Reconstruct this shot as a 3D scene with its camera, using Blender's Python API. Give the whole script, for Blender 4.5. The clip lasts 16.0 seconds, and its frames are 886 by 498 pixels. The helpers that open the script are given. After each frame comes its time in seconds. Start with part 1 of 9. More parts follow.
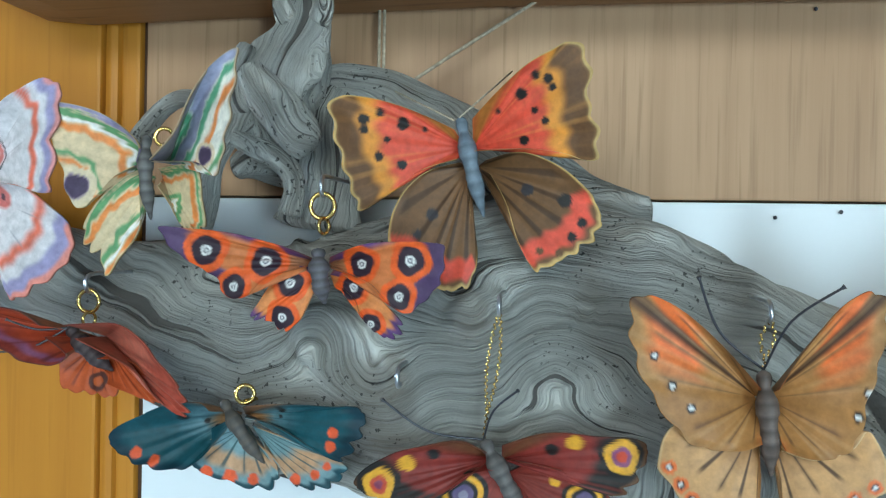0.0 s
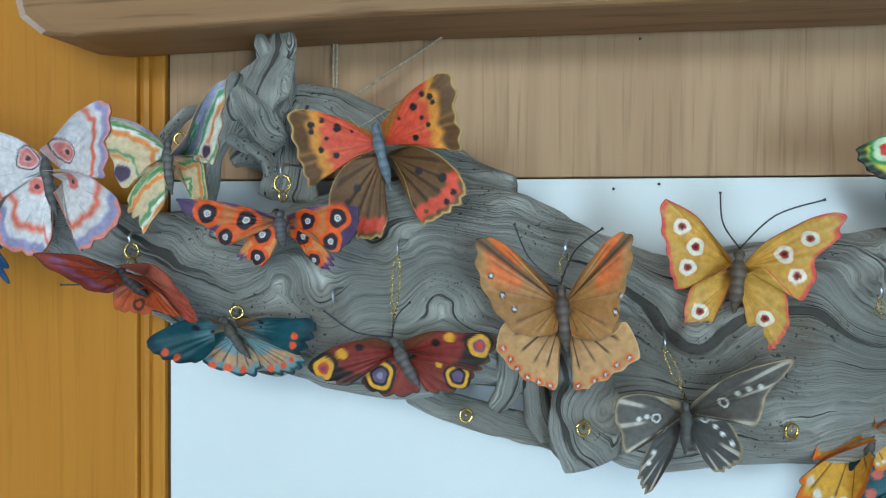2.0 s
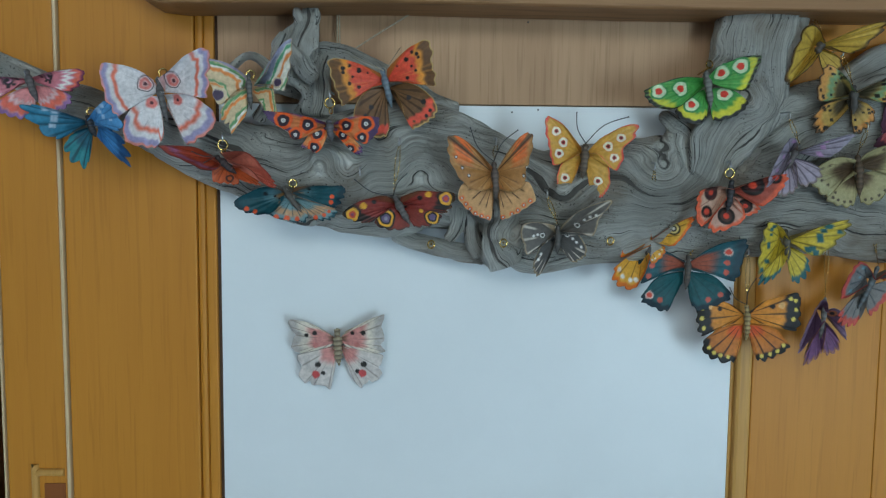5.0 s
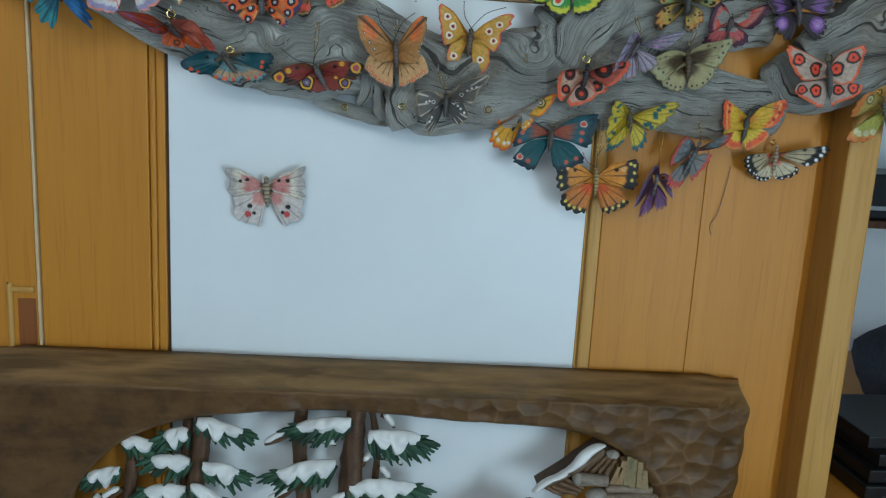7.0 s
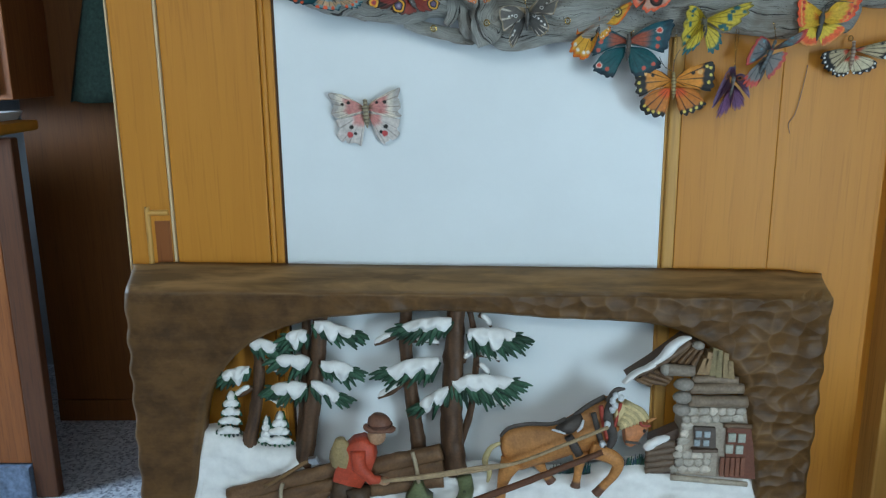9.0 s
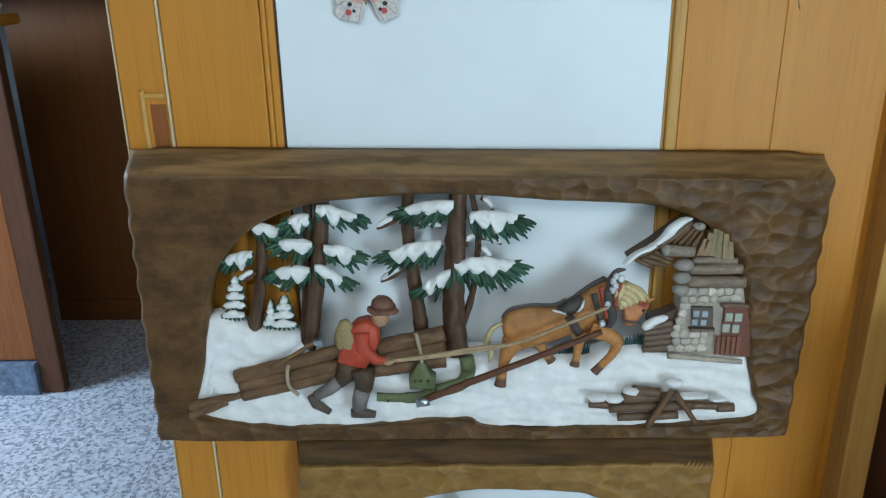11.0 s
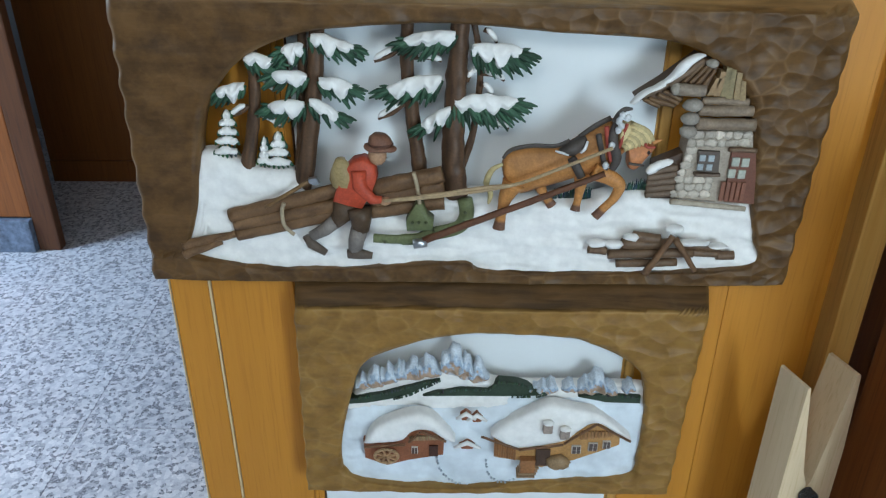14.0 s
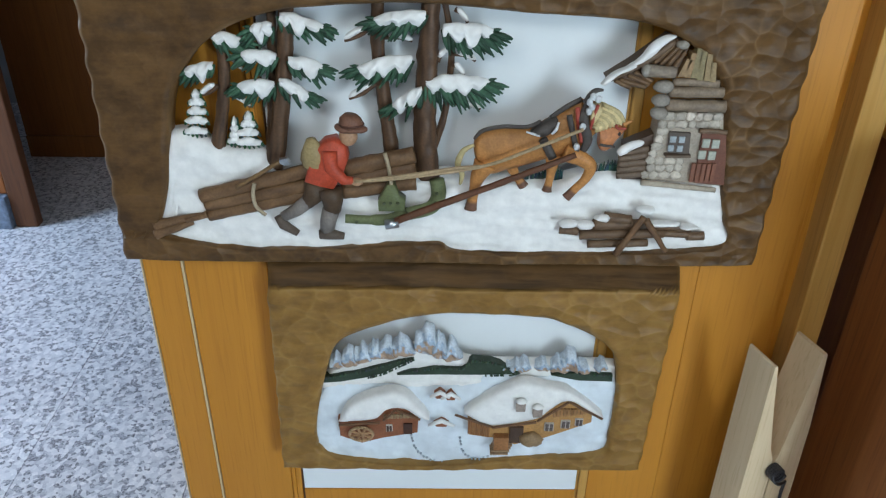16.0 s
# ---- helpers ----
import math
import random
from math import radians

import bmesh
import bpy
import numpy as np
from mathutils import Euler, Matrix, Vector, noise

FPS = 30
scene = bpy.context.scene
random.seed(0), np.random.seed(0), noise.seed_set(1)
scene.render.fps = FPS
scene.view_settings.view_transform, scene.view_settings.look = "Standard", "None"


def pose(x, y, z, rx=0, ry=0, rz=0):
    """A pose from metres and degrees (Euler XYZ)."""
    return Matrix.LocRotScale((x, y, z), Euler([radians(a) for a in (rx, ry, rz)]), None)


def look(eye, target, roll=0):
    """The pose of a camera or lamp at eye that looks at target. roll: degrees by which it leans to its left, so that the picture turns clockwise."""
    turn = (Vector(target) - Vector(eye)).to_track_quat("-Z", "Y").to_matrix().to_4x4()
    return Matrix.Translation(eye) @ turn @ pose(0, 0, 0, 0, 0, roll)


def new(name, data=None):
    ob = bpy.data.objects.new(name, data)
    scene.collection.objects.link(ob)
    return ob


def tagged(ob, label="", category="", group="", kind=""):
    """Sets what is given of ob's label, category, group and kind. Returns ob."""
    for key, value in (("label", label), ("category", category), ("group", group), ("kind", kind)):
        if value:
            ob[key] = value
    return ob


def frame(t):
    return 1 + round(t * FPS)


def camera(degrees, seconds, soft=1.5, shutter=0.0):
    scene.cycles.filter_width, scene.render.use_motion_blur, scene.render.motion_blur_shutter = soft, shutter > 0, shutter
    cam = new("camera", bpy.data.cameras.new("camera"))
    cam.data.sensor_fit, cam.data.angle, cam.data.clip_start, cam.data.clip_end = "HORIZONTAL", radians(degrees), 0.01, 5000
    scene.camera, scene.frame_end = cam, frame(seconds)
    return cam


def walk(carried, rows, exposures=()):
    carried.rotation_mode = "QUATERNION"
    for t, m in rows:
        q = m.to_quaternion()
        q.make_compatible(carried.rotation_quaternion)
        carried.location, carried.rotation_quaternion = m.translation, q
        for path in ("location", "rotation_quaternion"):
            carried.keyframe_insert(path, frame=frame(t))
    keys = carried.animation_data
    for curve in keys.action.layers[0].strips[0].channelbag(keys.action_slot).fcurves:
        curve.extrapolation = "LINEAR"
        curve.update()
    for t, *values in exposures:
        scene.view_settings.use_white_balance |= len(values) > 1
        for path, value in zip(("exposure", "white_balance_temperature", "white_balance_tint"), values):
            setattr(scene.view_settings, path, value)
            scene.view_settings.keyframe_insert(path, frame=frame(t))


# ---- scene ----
cam = camera(58.5, 16.0, soft=1.25)
PATH = [
    (0, (0.043, 0.207, 1.713), (-0.296, 2.178, 1.698), 1.1),
    (0.5, (0.056, 0.18, 1.713), (-0.308, 2.146, 1.697), 0.5),
    (1, (0.077, 0.139, 1.71), (-0.288, 2.105, 1.695), 0.3),
    (1.5, (0.103, 0.102, 1.707), (-0.288, 2.063, 1.663), 0.3),
    (2, (0.133, 0.067, 1.699), (-0.283, 2.023, 1.655), 0.4),
    (2.5, (0.155, 0.03, 1.693), (-0.26, 1.985, 1.625), 0.9),
    (3, (0.149, -0.011, 1.691), (-0.224, 1.951, 1.585), 0.0),
    (3.5, (0.11, -0.082, 1.686), (-0.086, 1.903, 1.553), -0.9),
    (3.7, (0.087, -0.121, 1.674), (-0.047, 1.87, 1.542), -0.9),
    (5.8, (0.046, -0.363, 1.639), (0.085, 1.623, 1.401), 0.8),
    (6, (0.057, -0.389, 1.628), (0.082, 1.595, 1.375), 1.1),
    (6.5, (0.088, -0.452, 1.600), (0.166, 1.526, 1.315), 2.5),
    (7, (0.091, -0.495, 1.607), (0.264, 1.461, 1.226), 3.1),
    (7.5, (0.098, -0.528, 1.584), (0.173, 1.431, 1.187), 1.6),
    (8, (0.096, -0.555, 1.570), (0.102, 1.404, 1.168), -0.2),
    (8.5, (0.083, -0.579, 1.558), (0.047, 1.374, 1.129), -0.6),
    (9, (0.079, -0.601, 1.539), (0.04, 1.345, 1.079), -0.6),
    (9.2, (0.075, -0.603, 1.540), (0.051, 1.333, 1.039), -0.9),
    (11.3, (0.064, -0.608, 1.496), (0.044, 1.261, 0.784), -0.8),
    (11.5, (0.069, -0.606, 1.491), (0.076, 1.255, 0.759), -0.4),
    (12, (0.081, -0.603, 1.474), (0.123, 1.245, 0.710), 0.2),
    (12.5, (0.071, -0.598, 1.459), (0.098, 1.231, 0.650), 0.3),
    (13, (0.075, -0.598, 1.441), (0.1, 1.214, 0.595), 0.6),
    (13.5, (0.067, -0.596, 1.445), (0.078, 1.173, 0.511), 0.5),
    (14, (0.06, -0.605, 1.430), (0.047, 1.152, 0.474), 0.3),
    (14.5, (0.066, -0.604, 1.432), (0.045, 1.13, 0.436), 0.3),
    (15, (0.079, -0.609, 1.426), (0.069, 1.11, 0.404), -0.1),
    (15.5, (0.079, -0.609, 1.430), (0.083, 1.113, 0.413), -0.0),
    (16, (0.083, -0.602, 1.440), (0.105, 1.123, 0.428), 0.9),
]
walk(cam, [(t, look(eye, target, roll)) for t, eye, target, roll in PATH], ((0.0, 0.42, 6300, 6), (1.5, 0.30, 6300, 7), (3.5, -0.12, 6350, 7), (6.0, -0.42, 6400, 9), (9.0, -0.19, 6400, 9), (12.5, 0.07, 6550, 11), (16.0, 0.15, 6800, 15)))

# ---- daylight: cool windows to the right and left, a weak fill lamp added behind, a ceiling lamp ----
world = bpy.data.worlds.new("world")
scene.world = world
world.use_nodes = True
wn = world.node_tree
sky = wn.nodes.new("ShaderNodeTexSky")
sky.sky_type, sky.sun_disc, sky.sun_elevation, sky.sun_rotation = "NISHITA", False, radians(35), radians(120)
wn.nodes["Background"].inputs[1].default_value = 0.12
wn.links.new(sky.outputs[0], wn.nodes["Background"].inputs[0])


def area_light(name, eye, target, w, h, power, colour):
    lamp = bpy.data.lights.new(name, "AREA")
    lamp.shape, lamp.size, lamp.size_y, lamp.energy, lamp.color = "RECTANGLE", w, h, power, colour
    ob = new(name, lamp)
    ob.matrix_world = look(eye, target)
    return ob


area_light("area_light", (1.60, -2.88, 1.10), (0.1, 0.6, 1.05), 1.25, 1.45, 128, (0.64, 0.86, 1.0))
# fill lamp added behind on the left to lift the shadows, no known window
area_light("area_light", (-1.2, -2.88, 1.7), (-0.2, 0.6, 1.2), 1.4, 1.1, 14, (0.70, 0.90, 1.0))
area_light("area_light", (-3.28, 1.15, 1.6), (-1.0, 1.5, 0.0), 1.0, 1.2, 200, (0.56, 0.77, 1.0))
area_light("ceiling_light", (-0.25, -1.7, 2.56), (0.0, 0.5, 1.3), 1.8, 0.9, 42, (0.82, 0.92, 0.93))


# ---- materials ----
def node_material(name, rough=0.5, metal=0.0, spec=0.5, coat=0.0):
    mat = bpy.data.materials.new(name)
    mat.use_nodes = True
    nt = mat.node_tree
    b = nt.nodes["Principled BSDF"]
    b.inputs["Roughness"].default_value, b.inputs["Metallic"].default_value = rough, metal
    b.inputs["Specular IOR Level"].default_value, b.inputs["Coat Weight"].default_value = spec, coat
    return mat, nt, b


def rgba(c):
    return (c[0], c[1], c[2], 1.0)


def ramp(nt, src, stops):
    r = nt.nodes.new("ShaderNodeValToRGB")
    r.color_ramp.elements[0].position, r.color_ramp.elements[0].color = stops[0][0], rgba(stops[0][1])
    r.color_ramp.elements[1].position, r.color_ramp.elements[1].color = stops[-1][0], rgba(stops[-1][1])
    for p, c in stops[1:-1]:
        r.color_ramp.elements.new(p).color = rgba(c)
    nt.links.new(src, r.inputs[0])
    return r.outputs[0]


def tex_noise(nt, vec, scale, detail=4.0, rough=0.55, warp=0.0):
    n = nt.nodes.new("ShaderNodeTexNoise")
    n.inputs["Scale"].default_value, n.inputs["Detail"].default_value = scale, detail
    n.inputs["Roughness"].default_value, n.inputs["Distortion"].default_value = rough, warp
    nt.links.new(vec, n.inputs["Vector"])
    return n.outputs["Fac"]


def stretched(nt, s, source="Object"):
    co = nt.nodes.new("ShaderNodeTexCoord")
    mp = nt.nodes.new("ShaderNodeMapping")
    mp.inputs["Scale"].default_value = s
    nt.links.new(co.outputs[source], mp.inputs["Vector"])
    return mp.outputs[0]


def mixed(nt, fac, a, b, mode="MIX"):
    m = nt.nodes.new("ShaderNodeMix")
    m.data_type, m.blend_type = "RGBA", mode
    for sock, v in ((m.inputs[0], fac), (m.inputs[6], a), (m.inputs[7], b)):
        if isinstance(v, (int, float)):
            sock.default_value = v
        elif isinstance(v, tuple):
            sock.default_value = rgba(v)
        else:
            nt.links.new(v, sock)
    return m.outputs[2]


def bumped(nt, b, height, strength, distance):
    n = nt.nodes.new("ShaderNodeBump")
    n.inputs["Strength"].default_value, n.inputs["Distance"].default_value = strength, distance
    nt.links.new(height, n.inputs["Height"])
    nt.links.new(n.outputs[0], b.inputs["Normal"])


def wood(name, light, dark, pore, grain=(60, 60, 2.2), rough=0.5, coat=0.05, bump=0.25):
    """Veneer: long pores, broad cathedral bands and slow tone drift."""
    mat, nt, b = node_material(name, rough, 0, 0.3, coat)
    g = stretched(nt, grain)
    broad = stretched(nt, tuple(v * 0.16 for v in grain))
    fine = stretched(nt, tuple(v * 3.2 for v in grain))
    c = ramp(nt, tex_noise(nt, broad, 1.0, 3, 0.5, 0.7), [(0.3, dark), (0.68, light)])
    c2 = ramp(nt, tex_noise(nt, g, 1.0, 5, 0.65, 0.3), [(0.36, dark), (0.6, light)])
    pores = tex_noise(nt, fine, 1.0, 3, 0.6)
    c = mixed(nt, 0.5, c, c2)
    c = mixed(nt, ramp(nt, pores, [(0.34, (0.5, 0.5, 0.5)), (0.46, (0, 0, 0))]), c, pore)
    nt.links.new(c, b.inputs["Base Color"])
    b.inputs["Coat Roughness"].default_value = 0.3
    bumped(nt, b, pores, bump, 0.0006)
    return mat


def painted(name, base, rough=0.5, vary=0.12, scale=30, bump=0.15, coat=0.0):
    """Even paint with slight mottling and fine relief."""
    mat, nt, b = node_material(name, rough, 0, 0.4, coat)
    n = tex_noise(nt, stretched(nt, (1, 1, 1)), scale, 5, 0.6)
    d = tuple(v * (1 - vary * 2) for v in base)
    l = tuple(min(1, v * (1 + vary)) for v in base)
    nt.links.new(ramp(nt, n, [(0.3, d), (0.7, l)]), b.inputs["Base Color"])
    bumped(nt, b, n, bump, 0.001)
    return mat


def metal(name, base, rough=0.25):
    mat, nt, b = node_material(name, rough, 1.0)
    n = tex_noise(nt, stretched(nt, (1, 1, 1)), 200, 3)
    nt.links.new(ramp(nt, n, [(0.3, tuple(v * 0.75 for v in base)), (0.7, base)]), b.inputs["Base Color"])
    return mat


def pigment(name, rough=0.5, coat=0.06, bump=0.25):
    """Hand-brushed paint whose hue is laid on the carved surface as a colour layer named paint."""
    mat, nt, b = node_material(name, rough, 0, 0.25, coat)
    at = nt.nodes.new("ShaderNodeVertexColor")
    at.layer_name = "paint"
    n = tex_noise(nt, stretched(nt, (1, 1, 1)), 260, 4, 0.6)
    n2 = tex_noise(nt, stretched(nt, (1, 1, 1)), 45, 3, 0.6)
    v = mixed(nt, 1.0, at.outputs[0], ramp(nt, n, [(0.25, (0.72, 0.72, 0.72)), (0.75, (1.15, 1.15, 1.15))]), "MULTIPLY")
    v = mixed(nt, 1.0, v, ramp(nt, n2, [(0.3, (0.82, 0.82, 0.82)), (0.7, (1.1, 1.1, 1.1))]), "MULTIPLY")
    nt.links.new(v, b.inputs["Base Color"])
    bumped(nt, b, n, bump, 0.0008)
    b.inputs["Coat Roughness"].default_value = 0.35
    return mat


OAK = wood("golden_oak_veneer", (0.56, 0.230, 0.026), (0.495, 0.193, 0.020), (0.42, 0.158, 0.015))
OAK_PALE = wood("pale_oak_lipping", (0.60, 0.33, 0.09), (0.48, 0.24, 0.05), (0.36, 0.18, 0.05))
LAMINATE = wood("brown_oak_laminate", (0.50, 0.305, 0.170), (0.40, 0.230, 0.122), (0.29, 0.160, 0.080), grain=(90, 90, 2.6), coat=0.05)
CHERRY = wood("reddish_cabinet_wood", (0.30, 0.10, 0.025), (0.19, 0.056, 0.014), (0.12, 0.035, 0.01))
DARKWOOD = wood("dark_brown_cabinet_wood", (0.12, 0.045, 0.018), (0.07, 0.025, 0.01), (0.04, 0.015, 0.008))
GROOVE = painted("dark_groove", (0.07, 0.03, 0.012), 0.6)
EDGE = painted("cream_edge_strip", (0.64, 0.47, 0.27), 0.35, 0.05)
WHITE = painted("white_laminate", (0.76, 0.79, 0.80), 0.38, 0.02, 6, 0.03)
PLASTER = painted("wall_plaster", (0.24, 0.25, 0.26), 0.8, 0.05, 8)
PINE = wood("raw_pine", (0.70, 0.55, 0.36), (0.62, 0.47, 0.29), (0.52, 0.37, 0.20), grain=(70, 70, 3), coat=0.0, rough=0.6)
GOLD = metal("polished_brass", (0.83, 0.58, 0.20), 0.22)
STEEL = metal("zinc_wire", (0.62, 0.64, 0.66), 0.3)
IRON = metal("dark_spring_steel", (0.10, 0.10, 0.11), 0.4)
TWINE = painted("pale_twine", (0.46, 0.38, 0.27), 0.9, 0.2, 400)
PIGMENT = pigment("brushed_colour")


def terrazzo():
    mat, nt, b = node_material("terrazzo", 0.28, 0, 0.5, 0.2)
    co = stretched(nt, (1, 1, 1))
    v = nt.nodes.new("ShaderNodeTexVoronoi")
    v.inputs["Scale"].default_value = 95
    nt.links.new(co, v.inputs["Vector"])
    sep = nt.nodes.new("ShaderNodeSeparateColor")
    nt.links.new(v.outputs["Color"], sep.inputs[0])
    chips = ramp(nt, sep.outputs[0], [(0.0, (0.05, 0.055, 0.075)), (0.22, (0.16, 0.17, 0.21)), (0.34, (0.40, 0.42, 0.48)), (0.6, (0.62, 0.64, 0.68)), (1.0, (0.80, 0.80, 0.82))])
    n = tex_noise(nt, co, 160, 5, 0.7)
    c = mixed(nt, ramp(nt, n, [(0.42, (0, 0, 0)), (0.62, (0.8, 0.8, 0.8))]), chips, (0.60, 0.62, 0.68))
    d = tex_noise(nt, co, 3.0, 3)
    c = mixed(nt, 1.0, c, ramp(nt, d, [(0.3, (0.85, 0.85, 0.85)), (0.7, (1, 1, 1))]), "MULTIPLY")
    info = nt.nodes.new("ShaderNodeObjectInfo")
    c = mixed(nt, 1.0, c, ramp(nt, info.outputs["Random"], [(0, (0.92, 0.92, 0.93)), (1, (1, 1, 1))]), "MULTIPLY")
    nt.links.new(c, b.inputs["Base Color"])
    return mat


TERRAZZO = terrazzo()


# ---- mesh helpers ----
class Form:
    """Gathers vertices, faces and, where given, a paint colour for each vertex."""

    def __init__(self):
        self.v, self.f, self.c = [], [], []

    def add(self, verts, faces, colour=(1, 1, 1)):
        k = len(self.v)
        self.v.extend(tuple(p) for p in verts)
        self.f.extend(tuple(k + i for i in q) for q in faces)
        if len(colour) == 3 and not hasattr(colour[0], "__len__"):
            self.c.extend([colour] * len(verts))
        else:
            self.c.extend(colour)
        return self

    def box(self, x0, x1, y0, y1, z0, z1, bevel=0.002, colour=(1, 1, 1)):
        bm = bmesh.new()
        bmesh.ops.create_cube(bm, size=1.0, matrix=Matrix.LocRotScale(((x0 + x1) / 2, (y0 + y1) / 2, (z0 + z1) / 2), None, (x1 - x0, y1 - y0, z1 - z0)))
        if bevel:
            bmesh.ops.bevel(bm, geom=bm.edges[:], offset=min(bevel, 0.45 * min(x1 - x0, y1 - y0, z1 - z0)), segments=2, affect="EDGES", profile=0.6)
        bm.verts.index_update()
        self.add([p.co for p in bm.verts], [[p.index for p in q.verts] for q in bm.faces], colour)
        bm.free()
        return self

    def tube(self, pts, radii, n=10, flat=1.0, colour=(1, 1, 1), rough=0.0):
        """A tapered tube along pts; flat squeezes it in depth; rough makes it uneven."""
        pts = [Vector(p) for p in pts]
        vs, fs = [], []
        for i, p in enumerate(pts):
            d = (pts[min(i + 1, len(pts) - 1)] - pts[max(i - 1, 0)]).normalized()
            side = d.cross(Vector((0, 1, 0)))
            side = side.normalized() if side.length > 0.05 else Vector((1, 0, 0))
            up = side.cross(d).normalized()
            r = radii[i] if hasattr(radii, "__len__") else radii
            for k in range(n):
                a = 2 * math.pi * k / n
                q = 1 + rough * noise.noise(Vector((p.x * 40 + math.cos(a) * 2, p.z * 40, math.sin(a) * 2)))
                o = side * math.cos(a) * r * q + up * math.sin(a) * r * q
                o.y *= flat
                vs.append(p + o)
        for i in range(len(pts) - 1):
            for k in range(n):
                fs.append((i * n + k, i * n + (k + 1) % n, (i + 1) * n + (k + 1) % n, (i + 1) * n + k))
        fs.append(tuple(range(n)))
        fs.append(tuple(range((len(pts) - 1) * n, len(pts) * n)))
        return self.add(vs, fs, colour)

    def blob(self, centre, size, n=10, colour=(1, 1, 1), rough=0.0, freq=30):
        """A rounded lump with an uneven skin."""
        vs, fs, m = [], [], max(5, n // 2 + 1)
        for i in range(m + 1):
            t = math.pi * i / m
            for k in range(n):
                a = 2 * math.pi * k / n
                d = Vector((math.sin(t) * math.cos(a), math.sin(t) * math.sin(a), math.cos(t)))
                q = 1 + rough * noise.noise(Vector(centre) * freq + d * 1.7)
                vs.append((centre[0] + d.x * size[0] * q, centre[1] + d.y * size[1] * q, centre[2] + d.z * size[2] * q))
        for i in range(m):
            for k in range(n):
                fs.append((i * n + k, i * n + (k + 1) % n, (i + 1) * n + (k + 1) % n, (i + 1) * n + k))
        return self.add(vs, fs, colour)

    def slab(self, outline, y0, y1, colour=(1, 1, 1), soft=0.0):
        """A board cut to an outline in x and z, from the depth y0 (front) to y1, with a rounded front edge."""
        n = len(outline)
        cx, cz = sum(p[0] for p in outline) / n, sum(p[1] for p in outline) / n
        rings = [(1.0, y1), (1.0, y0 + soft), (1.0 - soft * 4, y0 + soft * 0.3), (1.0 - soft * 9, y0)] if soft else [(1.0, y1), (1.0, y0)]
        vs, fs = [], []
        for s, y in rings:
            vs += [(cx + (x - cx) * s, y, cz + (z - cz) * s) for x, z in outline]
        for i in range(len(rings) - 1):
            for k in range(n):
                fs.append((i * n + k, i * n + (k + 1) % n, (i + 1) * n + (k + 1) % n, (i + 1) * n + k))
        fs.append(tuple(range(n)))
        fs.append(tuple(range((len(rings) - 1) * n, len(rings) * n)))
        return self.add(vs, fs, colour)


def thing(name, at, label="", category="", group="", kind=""):
    ob = new(name)
    ob.location = at
    ob.empty_display_size = 0.05
    return tagged(ob, label, category, group, kind)


def origin(ob):
    return Vector((0, 0, 0)) if ob is None else Vector(ob.location) + origin(ob.parent)


def part(name, form, mat, parent=None, label="", smooth=False, kind=""):
    """Links a form as one mesh object under a thing or a part, its vertices given in world metres."""
    me = bpy.data.meshes.new(name)
    o = origin(parent)
    me.from_pydata([(x - o.x, y - o.y, z - o.z) for x, y, z in form.v], [], form.f)
    layer = me.color_attributes.new("paint", "FLOAT_COLOR", "POINT")
    layer.data.foreach_set("color", np.hstack([np.array(form.c, dtype=np.float32).reshape(-1, 3), np.ones((len(form.v), 1), np.float32)]).ravel())
    bm = bmesh.new()
    bm.from_mesh(me)
    bmesh.ops.recalc_face_normals(bm, faces=bm.faces[:])
    bm.to_mesh(me)
    bm.free()
    if smooth:
        me.polygons.foreach_set("use_smooth", [True] * len(me.polygons))
    me.materials.append(mat)
    ob = new(name, me)
    ob.parent = parent
    return tagged(ob, label, kind=kind)


def curve(pts, n=8):
    """A smooth open curve through pts."""
    out = []
    p = [Vector(q) for q in pts]
    for i in range(len(p) - 1):
        a, b, c, d = p[max(i - 1, 0)], p[i], p[i + 1], p[min(i + 2, len(p) - 1)]
        for k in range(n):
            t = k / n
            out.append(0.5 * (2 * b + (c - a) * t + (2 * a - 5 * b + 4 * c - d) * t * t + (3 * b - a - 3 * c + d) * t ** 3))
    out.append(p[-1])
    return out


# ---- the room ----
W_Y = 0.60
part("ceiling", Form().box(-3.4, 2.8, -3.0, 3.4, 2.6, 2.7, 0), PLASTER, None, "plain white plaster ceiling above the shop")
tagged(bpy.data.objects["ceiling"], category="ceiling", kind="structure")
for nm, b in (("wall_north", (-3.4, 2.8, 3.3, 3.4)), ("wall_west", (-3.4, -3.3, -3.0, 3.3)), ("wall_east", (2.7, 2.8, -3.0, 3.3)), ("wall_south", (-3.3, 2.7, -3.0, -2.9))):
    w = part(nm, Form().box(*b, 0, 2.6, 0), PLASTER)
    tagged(w, "plain pale plaster wall closing the room", "wall", kind="structure")

# ---- the wardrobe behind everything ----
wardrobe = thing("wardrobe", (0.18, 0.62, 0.0), "tall golden oak wardrobe front with a white door panel", "wardrobe")
part("stile", Form().box(-0.435, -0.368, W_Y, 0.64, 0.06, 2.3), OAK, wardrobe)
part("edge_strip", Form().box(-0.4385, -0.436, 0.598, 0.64, 0.06, 2.3, 0.001), EDGE, wardrobe, "pale cream edge strip")
part("edge_strip", Form().box(-0.3665, -0.3625, 0.596, 0.64, 0.06, 2.3, 0.0015), EDGE, wardrobe, "pale cream edge strip")
part("door_panel", Form().box(-0.3615, -0.2155, W_Y, 0.64, 0.06, 2.3), OAK, wardrobe)
part("moulding", Form().box(-0.2150, -0.2062, 0.602, 0.64, 0.06, 2.3, 0.004).box(-0.2058, -0.1945, 0.604, 0.64, 0.06, 2.3, 0.002), OAK, wardrobe, "slim oak bead moulding")
